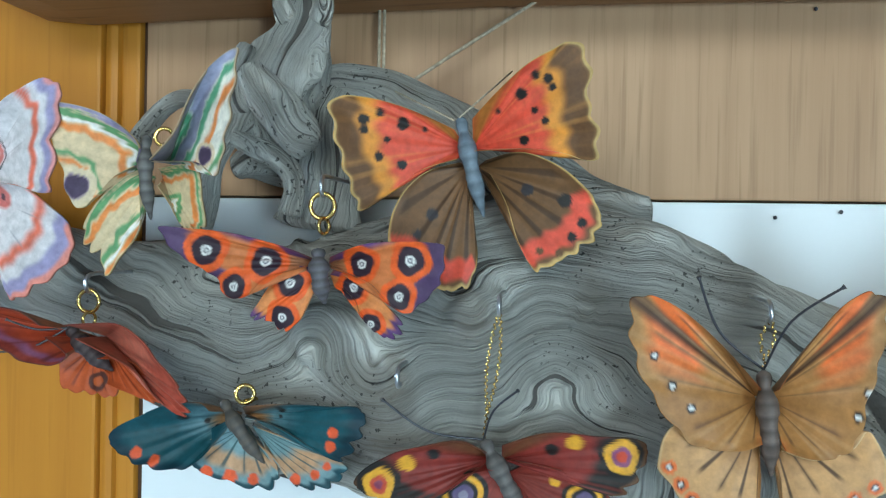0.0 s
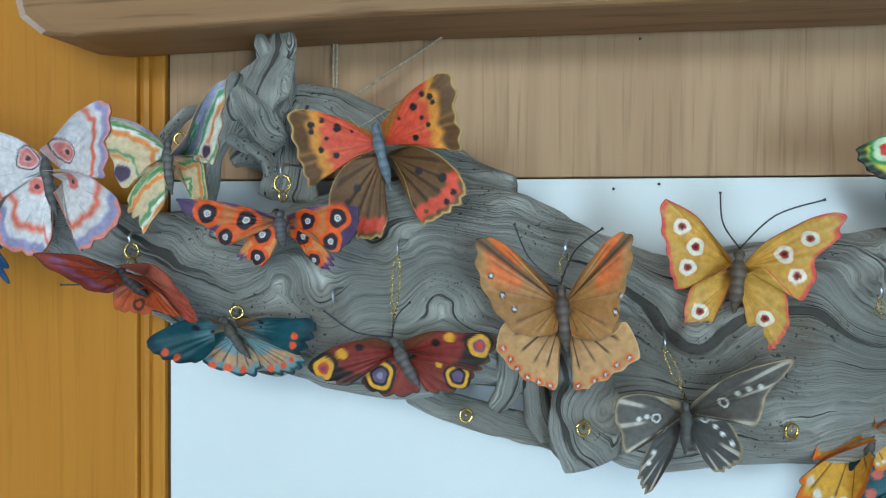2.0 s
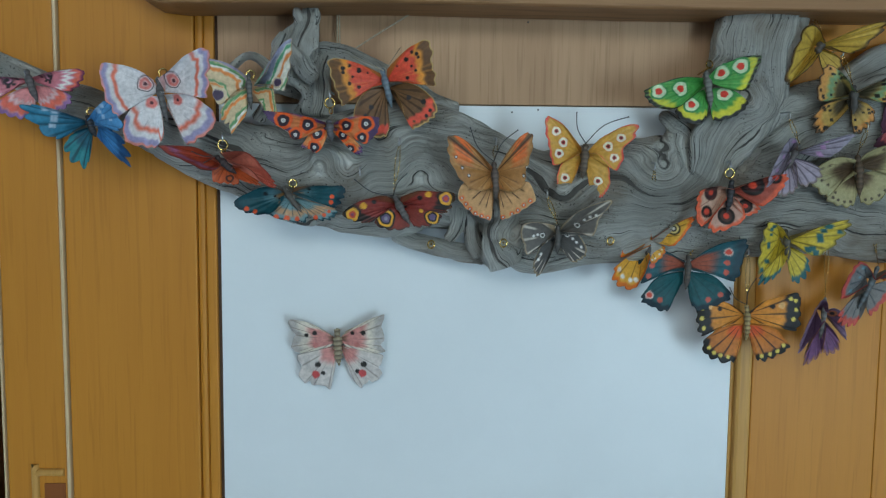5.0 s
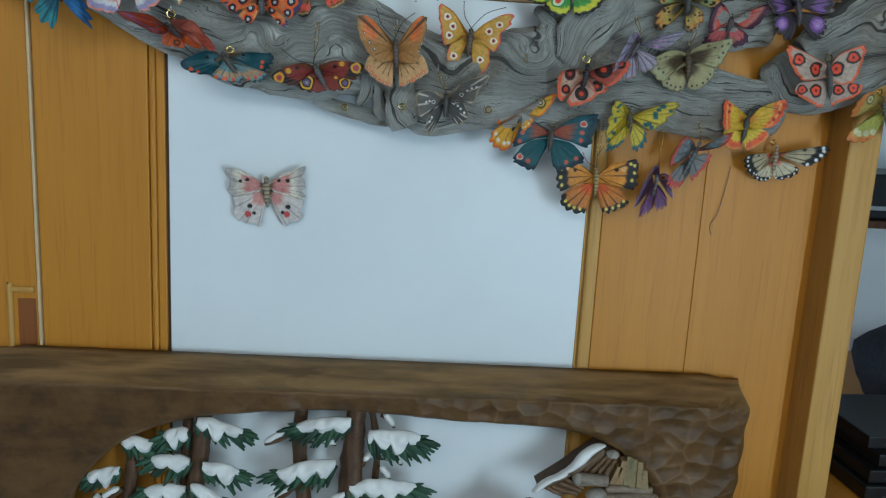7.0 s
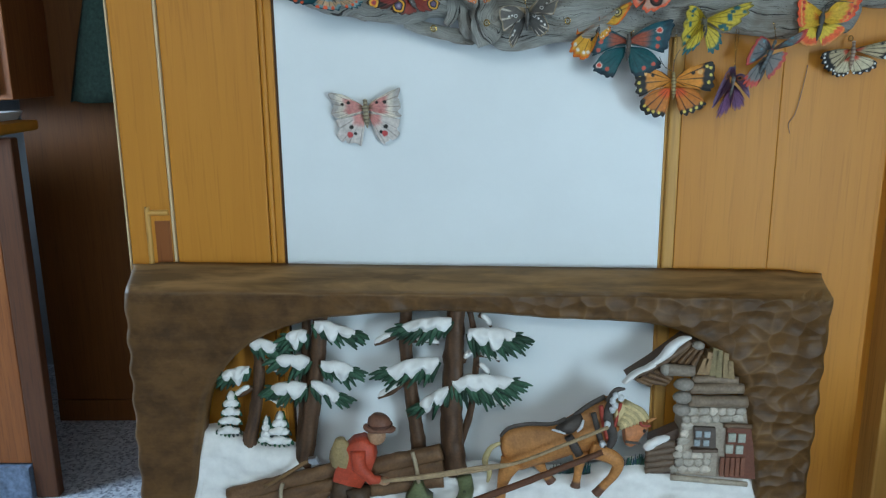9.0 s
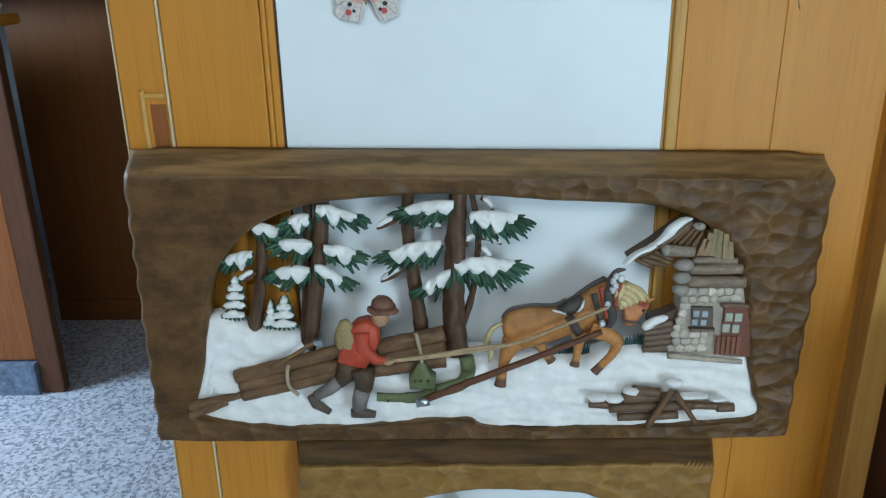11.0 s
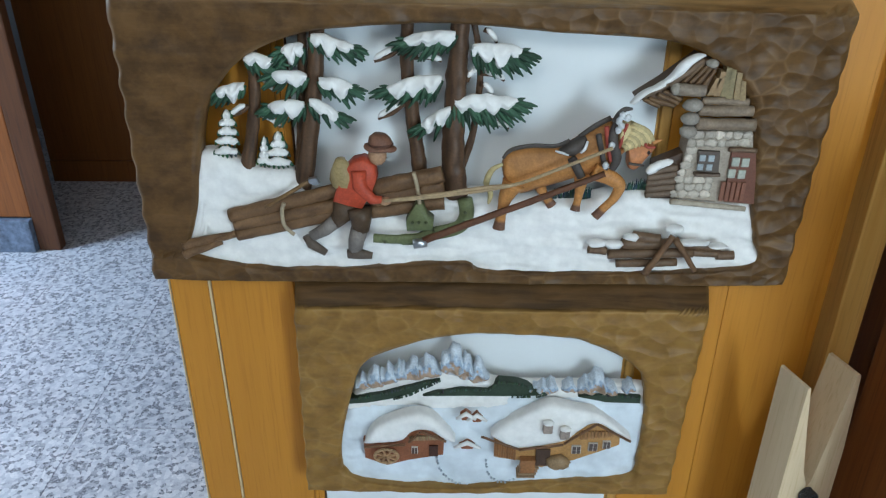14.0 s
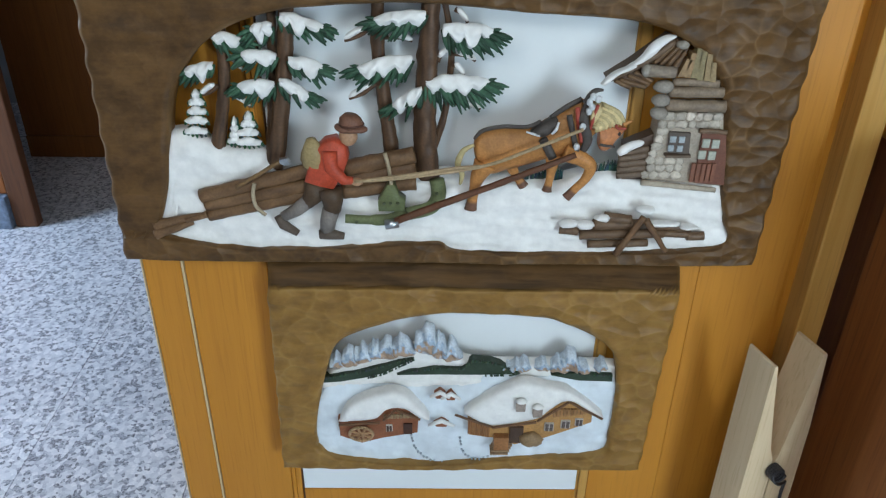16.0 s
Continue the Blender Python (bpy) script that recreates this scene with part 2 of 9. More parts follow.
part("groove", Form().box(-0.1942, -0.1905, 0.608, 0.64, 0.06, 2.3, 0), GROOVE, wardrobe)
part("white_panel", Form().box(-0.190, 0.390, 0.604, 0.64, 0.135, 1.735, 0.001), WHITE, wardrobe, "smooth white laminate panel")
part("upper_panel", Form().box(-0.190, 0.390, 0.603, 0.64, 1.736, 2.3, 0.001), LAMINATE, wardrobe, "brown oak laminate panel")
part("bottom_rail", Form().box(-0.190, 0.390, 0.603, 0.64, 0.0, 0.134, 0.001), OAK, wardrobe)
part("moulding", Form().box(0.391, 0.395, 0.606, 0.64, 0.06, 2.3, 0.001).box(0.395, 0.413, 0.598, 0.64, 0.06, 2.3, 0.004), OAK_PALE, wardrobe, "slim oak bead moulding")
part("door_panel", Form().box(0.4135, 0.558, W_Y, 0.64, 0.06, 2.3, 0.0012), OAK, wardrobe)
part("door_panel", Form().box(0.5585, 0.716, W_Y, 0.64, 0.06, 2.3, 0.0012), OAK, wardrobe)
part("groove", Form().box(0.7165, 0.733, 0.618, 0.64, 0.06, 2.3, 0.002).box(0.7335, 0.7495, 0.630, 0.64, 0.06, 2.3, 0.001), OAK, wardrobe)
part("carcass", Form().box(-0.425, 0.785, 0.641, 0.90, 0.05, 2.3, 0.002), OAK, wardrobe)
part("plinth", Form().box(-0.42, 0.785, 0.645, 0.9, 0.0, 0.05, 0), DARKWOOD, wardrobe)
part("post", Form().box(0.750, 0.797, 0.575, 0.66, 0.0, 2.3, 0.004), OAK_PALE, wardrobe, "upright pale oak corner post")

# recessed door pull with a raised rim
pull = part("door_pull", Form().tube(curve([(-0.4035, 0.599, 1.02), (-0.4035, 0.599, 1.30), (-0.402, 0.599, 1.3145), (-0.388, 0.599, 1.316), (-0.371, 0.599, 1.316)], 5), 0.0045, 8), OAK_PALE, wardrobe, "oak rim of a recessed pull", True)
part("recess", Form().box(-0.394, -0.370, 0.5985, 0.603, 1.02, 1.303, 0.001), CHERRY, pull)


def screw(at, mat, parent=None, name="screw"):
    return part(name, Form().blob(at, (0.0010, 0.0008, 0.0010), 10), mat, parent, "", True)


for x, z in ((0.150, 1.826), (0.134, 1.728), (0.163, 1.731)):
    screw((x, 0.602, z), IRON, wardrobe, "nail")


# ---- the weathered branch ----
def driftwood():
    mat, nt, b = node_material("weathered_grey_driftwood", 0.82, 0, 0.25)
    at = nt.nodes.new("ShaderNodeAttribute")
    at.attribute_name = "flow"

    co = stretched(nt, (1, 1, 1))
    warp = nt.nodes.new("ShaderNodeMath")
    warp.operation = "MULTIPLY_ADD"
    nt.links.new(tex_noise(nt, co, 22, 3, 0.5), warp.inputs[0])
    warp.inputs[1].default_value = 0.013
    sep = nt.nodes.new("ShaderNodeSeparateXYZ")
    nt.links.new(at.outputs["Vector"], sep.inputs[0])
    nt.links.new(sep.outputs[1], warp.inputs[2])
    join = nt.nodes.new("ShaderNodeCombineXYZ")
    nt.links.new(sep.outputs[0], join.inputs[0])
    nt.links.new(warp.outputs[0], join.inputs[1])

    def grain(s):
        mp = nt.nodes.new("ShaderNodeMapping")
        mp.inputs["Scale"].default_value = s
        nt.links.new(join.outputs[0], mp.inputs["Vector"])
        return mp.outputs[0]

    fine = tex_noise(nt, grain((13, 900, 1)), 1.0, 5, 0.7, 0.15)
    mid = tex_noise(nt, grain((6, 260, 1)), 1.0, 4, 0.6, 0.2)
    checks = tex_noise(nt, grain((7, 330, 1)), 1.0, 3, 0.55, 0.1)
    split = tex_noise(nt, grain((3.5, 95, 1)), 1.0, 2, 0.5, 0.15)
    patch = tex_noise(nt, co, 13, 4, 0.6)
    bleach = tex_noise(nt, co, 31, 4, 0.6)
    pits = tex_noise(nt, co, 420, 2, 0.5)
    where = tex_noise(nt, co, 24, 2, 0.5)
    c = ramp(nt, fine, [(0.37, (0.20, 0.19, 0.165)), (0.46, (0.45, 0.44, 0.395)), (0.60, (0.68, 0.67, 0.61))])
    c2 = ramp(nt, mid, [(0.34, (0.30, 0.285, 0.25)), (0.48, (0.49, 0.48, 0.43)), (0.64, (0.63, 0.62, 0.57))])
    c = mixed(nt, 0.45, c, c2)
    c = mixed(nt, ramp(nt, bleach, [(0.52, (0, 0, 0)), (0.72, (0.5, 0.5, 0.5))]), c, (0.62, 0.62, 0.585))
    c = mixed(nt, ramp(nt, patch, [(0.50, (0, 0, 0)), (0.68, (0.6, 0.6, 0.6))]), c, (0.24, 0.175, 0.115))
    worm = nt.nodes.new("ShaderNodeMath")
    worm.operation = "MULTIPLY"
    nt.links.new(ramp(nt, pits, [(0.33, (0.85, 0.85, 0.85)), (0.37, (0, 0, 0))]), worm.inputs[0])
    nt.links.new(ramp(nt, where, [(0.50, (0, 0, 0)), (0.60, (1, 1, 1))]), worm.inputs[1])
    c = mixed(nt, worm.outputs[0], c, (0.06, 0.055, 0.05))
    thin = ramp(nt, checks, [(0.335, (1, 1, 1)), (0.372, (0, 0, 0))])
    wide = ramp(nt, split, [(0.335, (1, 1, 1)), (0.352, (0, 0, 0))])
    gaps = mixed(nt, 1.0, thin, wide, "LIGHTEN")
    c = mixed(nt, mixed(nt, 0.92, (0, 0, 0), gaps), c, (0.035, 0.03, 0.026))
    nt.links.new(c, b.inputs["Base Color"])
    h = mixed(nt, 0.45, ramp(nt, fine, [(0.3, (0, 0, 0)), (0.7, (1, 1, 1))]), ramp(nt, mid, [(0.3, (0, 0, 0)), (0.68, (1, 1, 1))]))
    h = mixed(nt, gaps, h, (0, 0, 0))
    bumped(nt, b, h, 1.0, 0.005)
    return mat


DRIFTWOOD = driftwood()
KNOTS = ((-0.040, 1.660, 0.020, 1.0), (0.002, 1.683, 0.016, 0.9), (0.046, 1.687, 0.007, 0.5), (-0.065, 1.674, 0.020, -0.8), (0.286, 1.659, 0.032, 1.5), (0.034, 1.668, 0.018, -0.7), (0.179, 1.638, 0.022, 0.8), (0.115, 1.600, 0.020, 0.9), (0.385, 1.735, 0.028, 0.8), (0.455, 1.69, 0.025, -0.8), (0.37, 1.625, 0.022, 0.7), (0.76, 1.71, 0.035, 1.2))


def smooth(t):
    t = min(1.0, max(0.0, t))
    return t * t * (3 - 2 * t)


class Limbs:
    def __init__(self):
        self.v, self.f, self.flow = [], [], []

    def limb(self, spine, n=72, steps=14, yc=0.568, flat=0.75, seed=0.0, lump=0.18, ridge=0.10, settle=False):
        """A gnarled limb: spine rows of x, z and radius, with long ridges that swirl round knots."""
        pts = curve([(x, z, r) for x, z, r in spine], steps)
        k0, u = len(self.v), 0.0
        rows = len(pts)
        for i, p in enumerate(pts):
            q, o = pts[min(i + 1, rows - 1)], pts[max(i - 1, 0)]
            d = Vector((q.x - o.x, q.y - o.y))
            d = d.normalized() if d.length > 1e-6 else Vector((1, 0))
            if i:
                u += math.hypot(p.x - pts[i - 1].x, p.y - pts[i - 1].y)
            end = min(1.0, 0.35 + 3.0 * min(i, rows - 1 - i) / steps)
            r = p.z * math.sqrt(end)
            for k in range(n):
                a = 2 * math.pi * k / n
                ca, sa = -math.sin(a), math.cos(a)
                # a = 0 is the back of the limb
                off = ca
                x, z = p.x - d.y * off * r, p.y + d.x * off * r
                v = off * r * (1 if sa < 0 else 1.3) + seed
                swirl = 0.0
                near = 0.0
                for kx, kz, kr, ks in KNOTS:
                    g = math.exp(-((x - kx) ** 2 + (z - kz) ** 2) / (kr * kr))
                    swirl += ks * g * kr * 0.95
                    near += g
                v2 = v + swirl + 0.006 * noise.noise(Vector((x * 15, z * 15, sa + seed))) + 0.005 * noise.noise(Vector((x * 40, z * 40, sa * 2 + seed)))
                rid = 0.8 * noise.noise(Vector((u * 6 + seed, v2 * 95, seed))) + 0.7 * noise.noise(Vector((u * 11 + seed, v2 * 230, seed + 3)))
                crack = min(0.0, noise.noise(Vector((u * 4.5 + seed, v2 * 62, seed + 9))) + 0.40)
                big = noise.noise(Vector((x * 11, z * 11, sa * 0.9 + seed)))
                rr = r * (1 + lump * big) + (ridge * rid + 0.8 * crack) * min(r, 0.045) + 0.004 * near * (0.4 + math.sin(near * 9))
                back = smooth((p.x - 0.18) / 0.18) if settle else 0.0
                self.v.append((p.x - d.y * off * rr, yc + 0.018 * back + sa * rr * flat * (1 - 0.28 * back), p.y + d.x * off * rr))
                self.flow.append((u + seed, v2, 0.0))
        for i in range(rows - 1):
            for k in range(n):
                self.f.append((k0 + i * n + k, k0 + i * n + (k + 1) % n, k0 + (i + 1) * n + (k + 1) % n, k0 + (i + 1) * n + k))
        self.f.append(tuple(k0 + k for k in range(n)))
        self.f.append(tuple(k0 + (rows - 1) * n + k for k in range(n)))

    def finish(self, name, parent, label=""):
        me = bpy.data.meshes.new(name)
        o = origin(parent)
        me.from_pydata([(x - o.x, y - o.y, z - o.z) for x, y, z in self.v], [], self.f)
        at = me.attributes.new("flow", "FLOAT_VECTOR", "POINT")
        at.data.foreach_set("vector", np.array(self.flow, dtype=np.float32).ravel())
        bm = bmesh.new()
        bm.from_mesh(me)
        bmesh.ops.recalc_face_normals(bm, faces=bm.faces[:])
        bm.to_mesh(me)
        bm.free()
        me.polygons.foreach_set("use_smooth", [True] * len(me.polygons))
        me.materials.append(DRIFTWOOD)
        ob = new(name, me)
        ob.parent = parent
        return tagged(ob, label)


branch = thing("driftwood_branch", (0.12, 0.568, 1.62), "long gnarled grey driftwood branch hung on the wardrobe", "branch")
wood_trunk = Limbs()
wood_trunk.limb([(-0.458, 1.798, 0.005), (-0.407, 1.767, 0.013), (-0.352, 1.74, 0.017), (-0.296, 1.719, 0.02), (-0.227, 1.695, 0.026), (-0.164, 1.673, 0.036), (-0.107, 1.659, 0.047), (-0.056, 1.661, 0.060), (-0.005, 1.664, 0.066), (0.047, 1.668, 0.062), (0.105, 1.648, 0.057), (0.165, 1.625, 0.066), (0.235, 1.630, 0.066), (0.3, 1.635, 0.070), (0.366, 1.632, 0.063), (0.431, 1.629, 0.055), (0.498, 1.622, 0.050), (0.577, 1.614, 0.044), (0.651, 1.611, 0.035)], 200, 26, seed=0.0, settle=True)
wood_trunk.finish("trunk", branch)
piece = Limbs()
piece.limb([(-0.083, 1.787, 0.007), (-0.068, 1.787, 0.009), (-0.050, 1.783, 0.011), (-0.036, 1.776, 0.013), (-0.012, 1.758, 0.019), (0.022, 1.738, 0.020), (0.045, 1.728, 0.017), (0.062, 1.725, 0.014), (0.074, 1.724, 0.011)], 90, 18, 0.566, seed=0.21, lump=0.16)
piece.finish("ridge", branch)
piece = Limbs()
piece.limb([(0.100, 1.640, 0.028), (0.118, 1.619, 0.026), (0.119, 1.597, 0.0245), (0.119, 1.575, 0.0225), (0.123, 1.562, 0.016)], 90, 20, 0.540, 0.9, 0.32, 0.24, 0.16)
piece.finish("burl", branch)
piece = Limbs()
piece.limb([(0.140, 1.640, 0.022), (0.149, 1.615, 0.021), (0.155, 1.591, 0.020), (0.156, 1.571, 0.014)], 72, 16, 0.550, 0.8, 0.43, 0.2, 0.14)
piece.finish("burl", branch)
piece = Limbs()
piece.limb([(0.004, 1.594, 0.006), (0.020, 1.589, 0.008), (0.045, 1.582, 0.010), (0.075, 1.575, 0.011), (0.105, 1.572, 0.012)], 56, 16, 0.566, seed=0.54, lump=0.25, ridge=0.16)
piece.finish("ledge", branch)
piece = Limbs()
piece.limb([(0.078, 1.628, 0.013), (0.074, 1.612, 0.010), (0.071, 1.600, 0.008), (0.063, 1.589, 0.006)], 48, 14, 0.550, 0.9, 0.65, 0.25, 0.16)
piece.finish("root", branch)
piece = Limbs()
piece.limb([(0.088, 1.622, 0.012), (0.089, 1.602, 0.009), (0.092, 1.585, 0.010), (0.098, 1.572, 0.007)], 48, 14, 0.552, 0.9, 0.71, 0.25, 0.2)
piece.finish("root", branch)
piece = Limbs()
piece.limb([(0.318, 1.700, 0.012), (0.305, 1.711, 0.009), (0.296, 1.720, 0.008), (0.288, 1.724, 0.004)], 48, 14, 0.566, 0.9, 0.77, 0.25, 0.2)
piece.finish("stub", branch)
for i, (spine, n, yc, flat, lump, ridge) in enumerate((
        ([(-0.083, 1.830, 0.0070), (-0.084, 1.823, 0.0095), (-0.086, 1.814, 0.0124), (-0.090, 1.802, 0.0184), (-0.093, 1.788, 0.0240), (-0.095, 1.776, 0.0245), (-0.093, 1.765, 0.0190), (-0.088, 1.757, 0.0150)], 120, 0.562, 0.8, 0.26, 0.30),
        ([(-0.105, 1.791, 0.0050), (-0.098, 1.780, 0.0085), (-0.088, 1.768, 0.0105), (-0.080, 1.759, 0.0100), (-0.074, 1.753, 0.0065)], 80, 0.541, 0.9, 0.22, 0.22),
        ([(-0.114, 1.760, 0.0030), (-0.103, 1.756, 0.0045), (-0.092, 1.751, 0.0050), (-0.085, 1.744, 0.0050), (-0.083, 1.735, 0.0045), (-0.086, 1.724, 0.0050)], 56, 0.546, 0.9, 0.45, 0.40),
        ([(-0.104, 1.784, 0.0090), (-0.111, 1.772, 0.0075), (-0.119, 1.760, 0.0052), (-0.126, 1.746, 0.0046), (-0.128, 1.729, 0.0046), (-0.136, 1.712, 0.0070)], 64, 0.552, 0.9, 0.30, 0.22),
        ([(-0.070, 1.785, 0.0110), (-0.074, 1.770, 0.0130), (-0.076, 1.755, 0.0140), (-0.076, 1.738, 0.0145), (-0.078, 1.718, 0.0200)], 90, 0.565, 0.8, 0.20, 0.18),
        ([(-0.090, 1.812, 0.0060), (-0.094, 1.822, 0.0050), (-0.096, 1.829, 0.0025)], 48, 0.556, 0.9, 0.40, 0.35),
        ([(-0.079, 1.812, 0.0060), (-0.076, 1.822, 0.0048), (-0.076, 1.830, 0.0020)], 48, 0.558, 0.9, 0.40, 0.35),
        ([(-0.132, 1.748, 0.0050), (-0.120, 1.753, 0.0090), (-0.104, 1.752, 0.0110), (-0.090, 1.745, 0.0090)], 56, 0.588, 0.7, 0.30, 0.22),
        ([(-0.107, 1.802, 0.0050), (-0.112, 1.792, 0.0060), (-0.112, 1.781, 0.0065), (-0.108, 1.770, 0.0050)], 56, 0.548, 0.9, 0.40, 0.30),
        )):
    piece = Limbs()
    piece.limb(spine, n, 20, yc, flat, 1.1 + 0.13 * i, lump, ridge)
    piece.finish("stump", branch, "short broken stump round a dark hollow")
twig = Limbs()
twig.limb([(-0.176, 1.735, 0.006), (-0.170, 1.757, 0.005), (-0.158, 1.773, 0.004), (-0.146, 1.780, 0.004), (-0.134, 1.776, 0.005), (-0.121, 1.764, 0.006)], 32, 10, 0.56, 1.0, 2.15, 0.2, 0.05)
twig.finish("twig", branch)
limb = Limbs()
limb.limb([(0.330, 1.650, 0.052), (0.355, 1.705, 0.050), (0.380, 1.756, 0.046), (0.391, 1.795, 0.047), (0.401, 1.838, 0.046), (0.411, 1.883, 0.040), (0.42, 1.93, 0.03)], 110, 18, 0.578, 0.7, 2.17)
limb.limb([(0.385, 1.680, 0.050), (0.467, 1.715, 0.050), (0.518, 1.730, 0.046), (0.569, 1.735, 0.046), (0.625, 1.735, 0.040)], 96, 18, 0.587, 0.65, 2.19)
limb.limb([(0.490, 1.755, 0.016), (0.532, 1.779, 0.024), (0.574, 1.777, 0.028), (0.625, 1.779, 0.03), (0.68, 1.79, 0.025)], 64, 14, 0.588, 0.65, 2.21)
limb.finish("limb", branch)
mass = Limbs()
mass.limb([(0.634, 1.685, 0.030), (0.660, 1.655, 0.046), (0.713, 1.678, 0.062), (0.763, 1.713, 0.070), (0.824, 1.745, 0.070), (0.89, 1.772, 0.060), (0.95, 1.79, 0.03)], 110, 18, 0.580, 0.7, 2.23)
mass.finish("limb", branch)


# ---- painted wooden butterflies ----
FORE = ((0.22, -0.05), (0.5, -0.11), (0.82, -0.10), (1.0, 0.0), (0.91, 0.21), (0.68, 0.49), (0.40, 0.78), (0.10, 1.0), (-0.02, 0.92), (-0.04, 0.6), (-0.03, 0.25))
HIND = ((0.3, -0.06), (0.72, -0.10), (1.0, 0.0), (0.95, 0.24), (0.77, 0.48), (0.48, 0.74), (0.23, 0.93), (0.03, 1.0), (-0.10, 0.72), (-0.09, 0.3))


def smooth_step(x, a, b):
    t = np.clip((x - a) / (b - a), 0, 1)
    return t * t * (3 - 2 * t)


def lay(col, mask, tint):
    return col * (1 - mask[:, None]) + np.array(tint)[None, :] * mask[:, None]


def wing_paint(layers, marks, s, r, q, x, z, lead, at, size, seed):
    """Lays the brushed pattern of a wing: s runs along the margin, r out from the root, q is r weighed to the outer margin; marks are ringed spots."""
    rng = np.random.RandomState(seed)
    col = np.ones((len(s), 3)) * np.array(layers[0])[None, :]
    wob = 0.5 + 0.36 * np.sin(s * 58 + seed) + 0.14 * np.sin(s * 23 + 1.3 * seed)
    wob = 0.5 + 0.55 * (wob - 0.5)
    for ly in layers[1:]:
        k = ly[0]
        if k == "out":      # beyond q0: tint, with an uneven inner edge
            _, q0, tint, soft, jag = ly
            col = lay(col, smooth_step(q + jag * (wob - 0.5), q0 - soft, q0 + soft), tint)
        elif k == "band":   # between q0 and q1
            _, q0, q1, tint, soft, jag = ly
            e = q + jag * (wob - 0.5)
            col = lay(col, smooth_step(e, q0 - soft, q0 + soft) * (1 - smooth_step(e, q1 - soft, q1 + soft)), tint)
        elif k == "wave":   # a ribbon in slow waves
            _, q0, q1, tint, soft, amp = ly
            e = q + amp * np.sin(s * 21 + seed) + 0.4 * amp * np.sin(s * 43 + 2)
            col = lay(col, smooth_step(e, q0 - soft, q0 + soft) * (1 - smooth_step(e, q1 - soft, q1 + soft)), tint)
        elif k == "lead":   # a waving ribbon along the leading edge
            _, e0, e1, tint, soft, amp = ly
            e = lead + amp * (np.sin(r * 26 + seed) + 0.5 * np.sin(r * 47 + s * 9 + 2))
            col = lay(col, smooth_step(e, e0 - soft, e0 + soft) * (1 - smooth_step(e, e1 - soft, e1 + soft)), tint)
        elif k == "rim":    # all round the edge
            _, r0, tint, soft = ly
            col = lay(col, smooth_step(r, r0 - soft, r0 + soft), tint)
        elif k == "root":
            _, r0, tint, soft = ly
            col = lay(col, 1 - smooth_step(r + 0.06 * (wob - 0.5), r0 - soft, r0 + soft), tint)
        elif k == "rays":   # fine veins from the root
            _, n, tint, width, r0, r1, amount = ly
            d = np.abs(((s * n) % 1.0) - 0.5) * 2
            m = (1 - smooth_step(d, width * 0.4, width)) * smooth_step(r, r0 - 0.08, r0 + 0.08) * (1 - smooth_step(r, r1 - 0.08, r1 + 0.04)) * amount
            col = lay(col, m, tint)
        elif k == "side":   # part of the wing between s0 and s1
            _, s0, s1, tint, soft = ly
            col = lay(col, smooth_step(s, s0 - soft, s0 + soft) * (1 - smooth_step(s, s1 - soft, s1 + soft)), tint)
        elif k == "eye":    # rings round one spot
            _, es, er, rad, tints = ly
            i = np.argmin((s - es) ** 2 + (r - er) ** 2)
            d = np.hypot(x - x[i], z - z[i]) / size
            for t, tint in enumerate(tints):
                rr = rad * (1 - t / len(tints))
                col = lay(col, 1 - smooth_step(d, rr - 0.012, rr + 0.012), tint)
        elif k == "dots":   # a row of spots along the margin
            _, q0, n, rad, tint = ly
            for j in range(n):
                es = 0.30 + 0.44 * (j + 0.5) / n + rng.uniform(-0.008, 0.008)
                i = np.argmin((s - es) ** 2 + (r - q0) ** 2)
                d = np.hypot(x - x[i], z - z[i]) / size
                col = lay(col, 1 - smooth_step(d, rad * 0.75, rad * 1.15), tint)
        elif k == "blots":  # loose dabs
            _, n, rad, tint, r0, r1 = ly
            for j in range(n):
                i = np.argmin((s - rng.uniform(0.16, 0.74)) ** 2 + (r - rng.uniform(r0, r1)) ** 2)
                d = np.maximum(np.abs(x - x[i]), np.abs(z - z[i]) * rng.uniform(0.6, 1.6)) / size
                col = lay(col, 1 - smooth_step(d, rad * 0.7, rad * 1.2), tint)
        elif k == "brush":  # streaks along the rays
            _, n, tint, amount = ly
            m = np.clip(np.sin(s * n * 6.28 + 2 * np.sin(s * 31 + seed)) * 0.5 + 0.5 * np.sin(s * n * 15 + seed), 0, 1) * amount * smooth_step(r, 0.1, 0.5)
            col = lay(col, m, tint)
    rng = np.random.RandomState(seed + 5)
    for mx, mz, rings in marks:
        dx, dz = (x + at[0]) * 1000 - mx, (z + at[1]) * 1000 - mz
        turn = np.arctan2(dz, dx)
        lump = 1 + 0.05 * np.sin(3 * turn + rng.uniform(0, 6)) + 0.04 * np.sin(5 * turn + rng.uniform(0, 6))
        d = np.hypot(dx, dz * rng.uniform(0.92, 1.12)) / lump
        for rad, tint in rings:
            col = lay(col, 1 - smooth_step(d, rad - 0.28, rad + 0.28), tint)
    return np.clip(col, 0, 1) ** 1.15


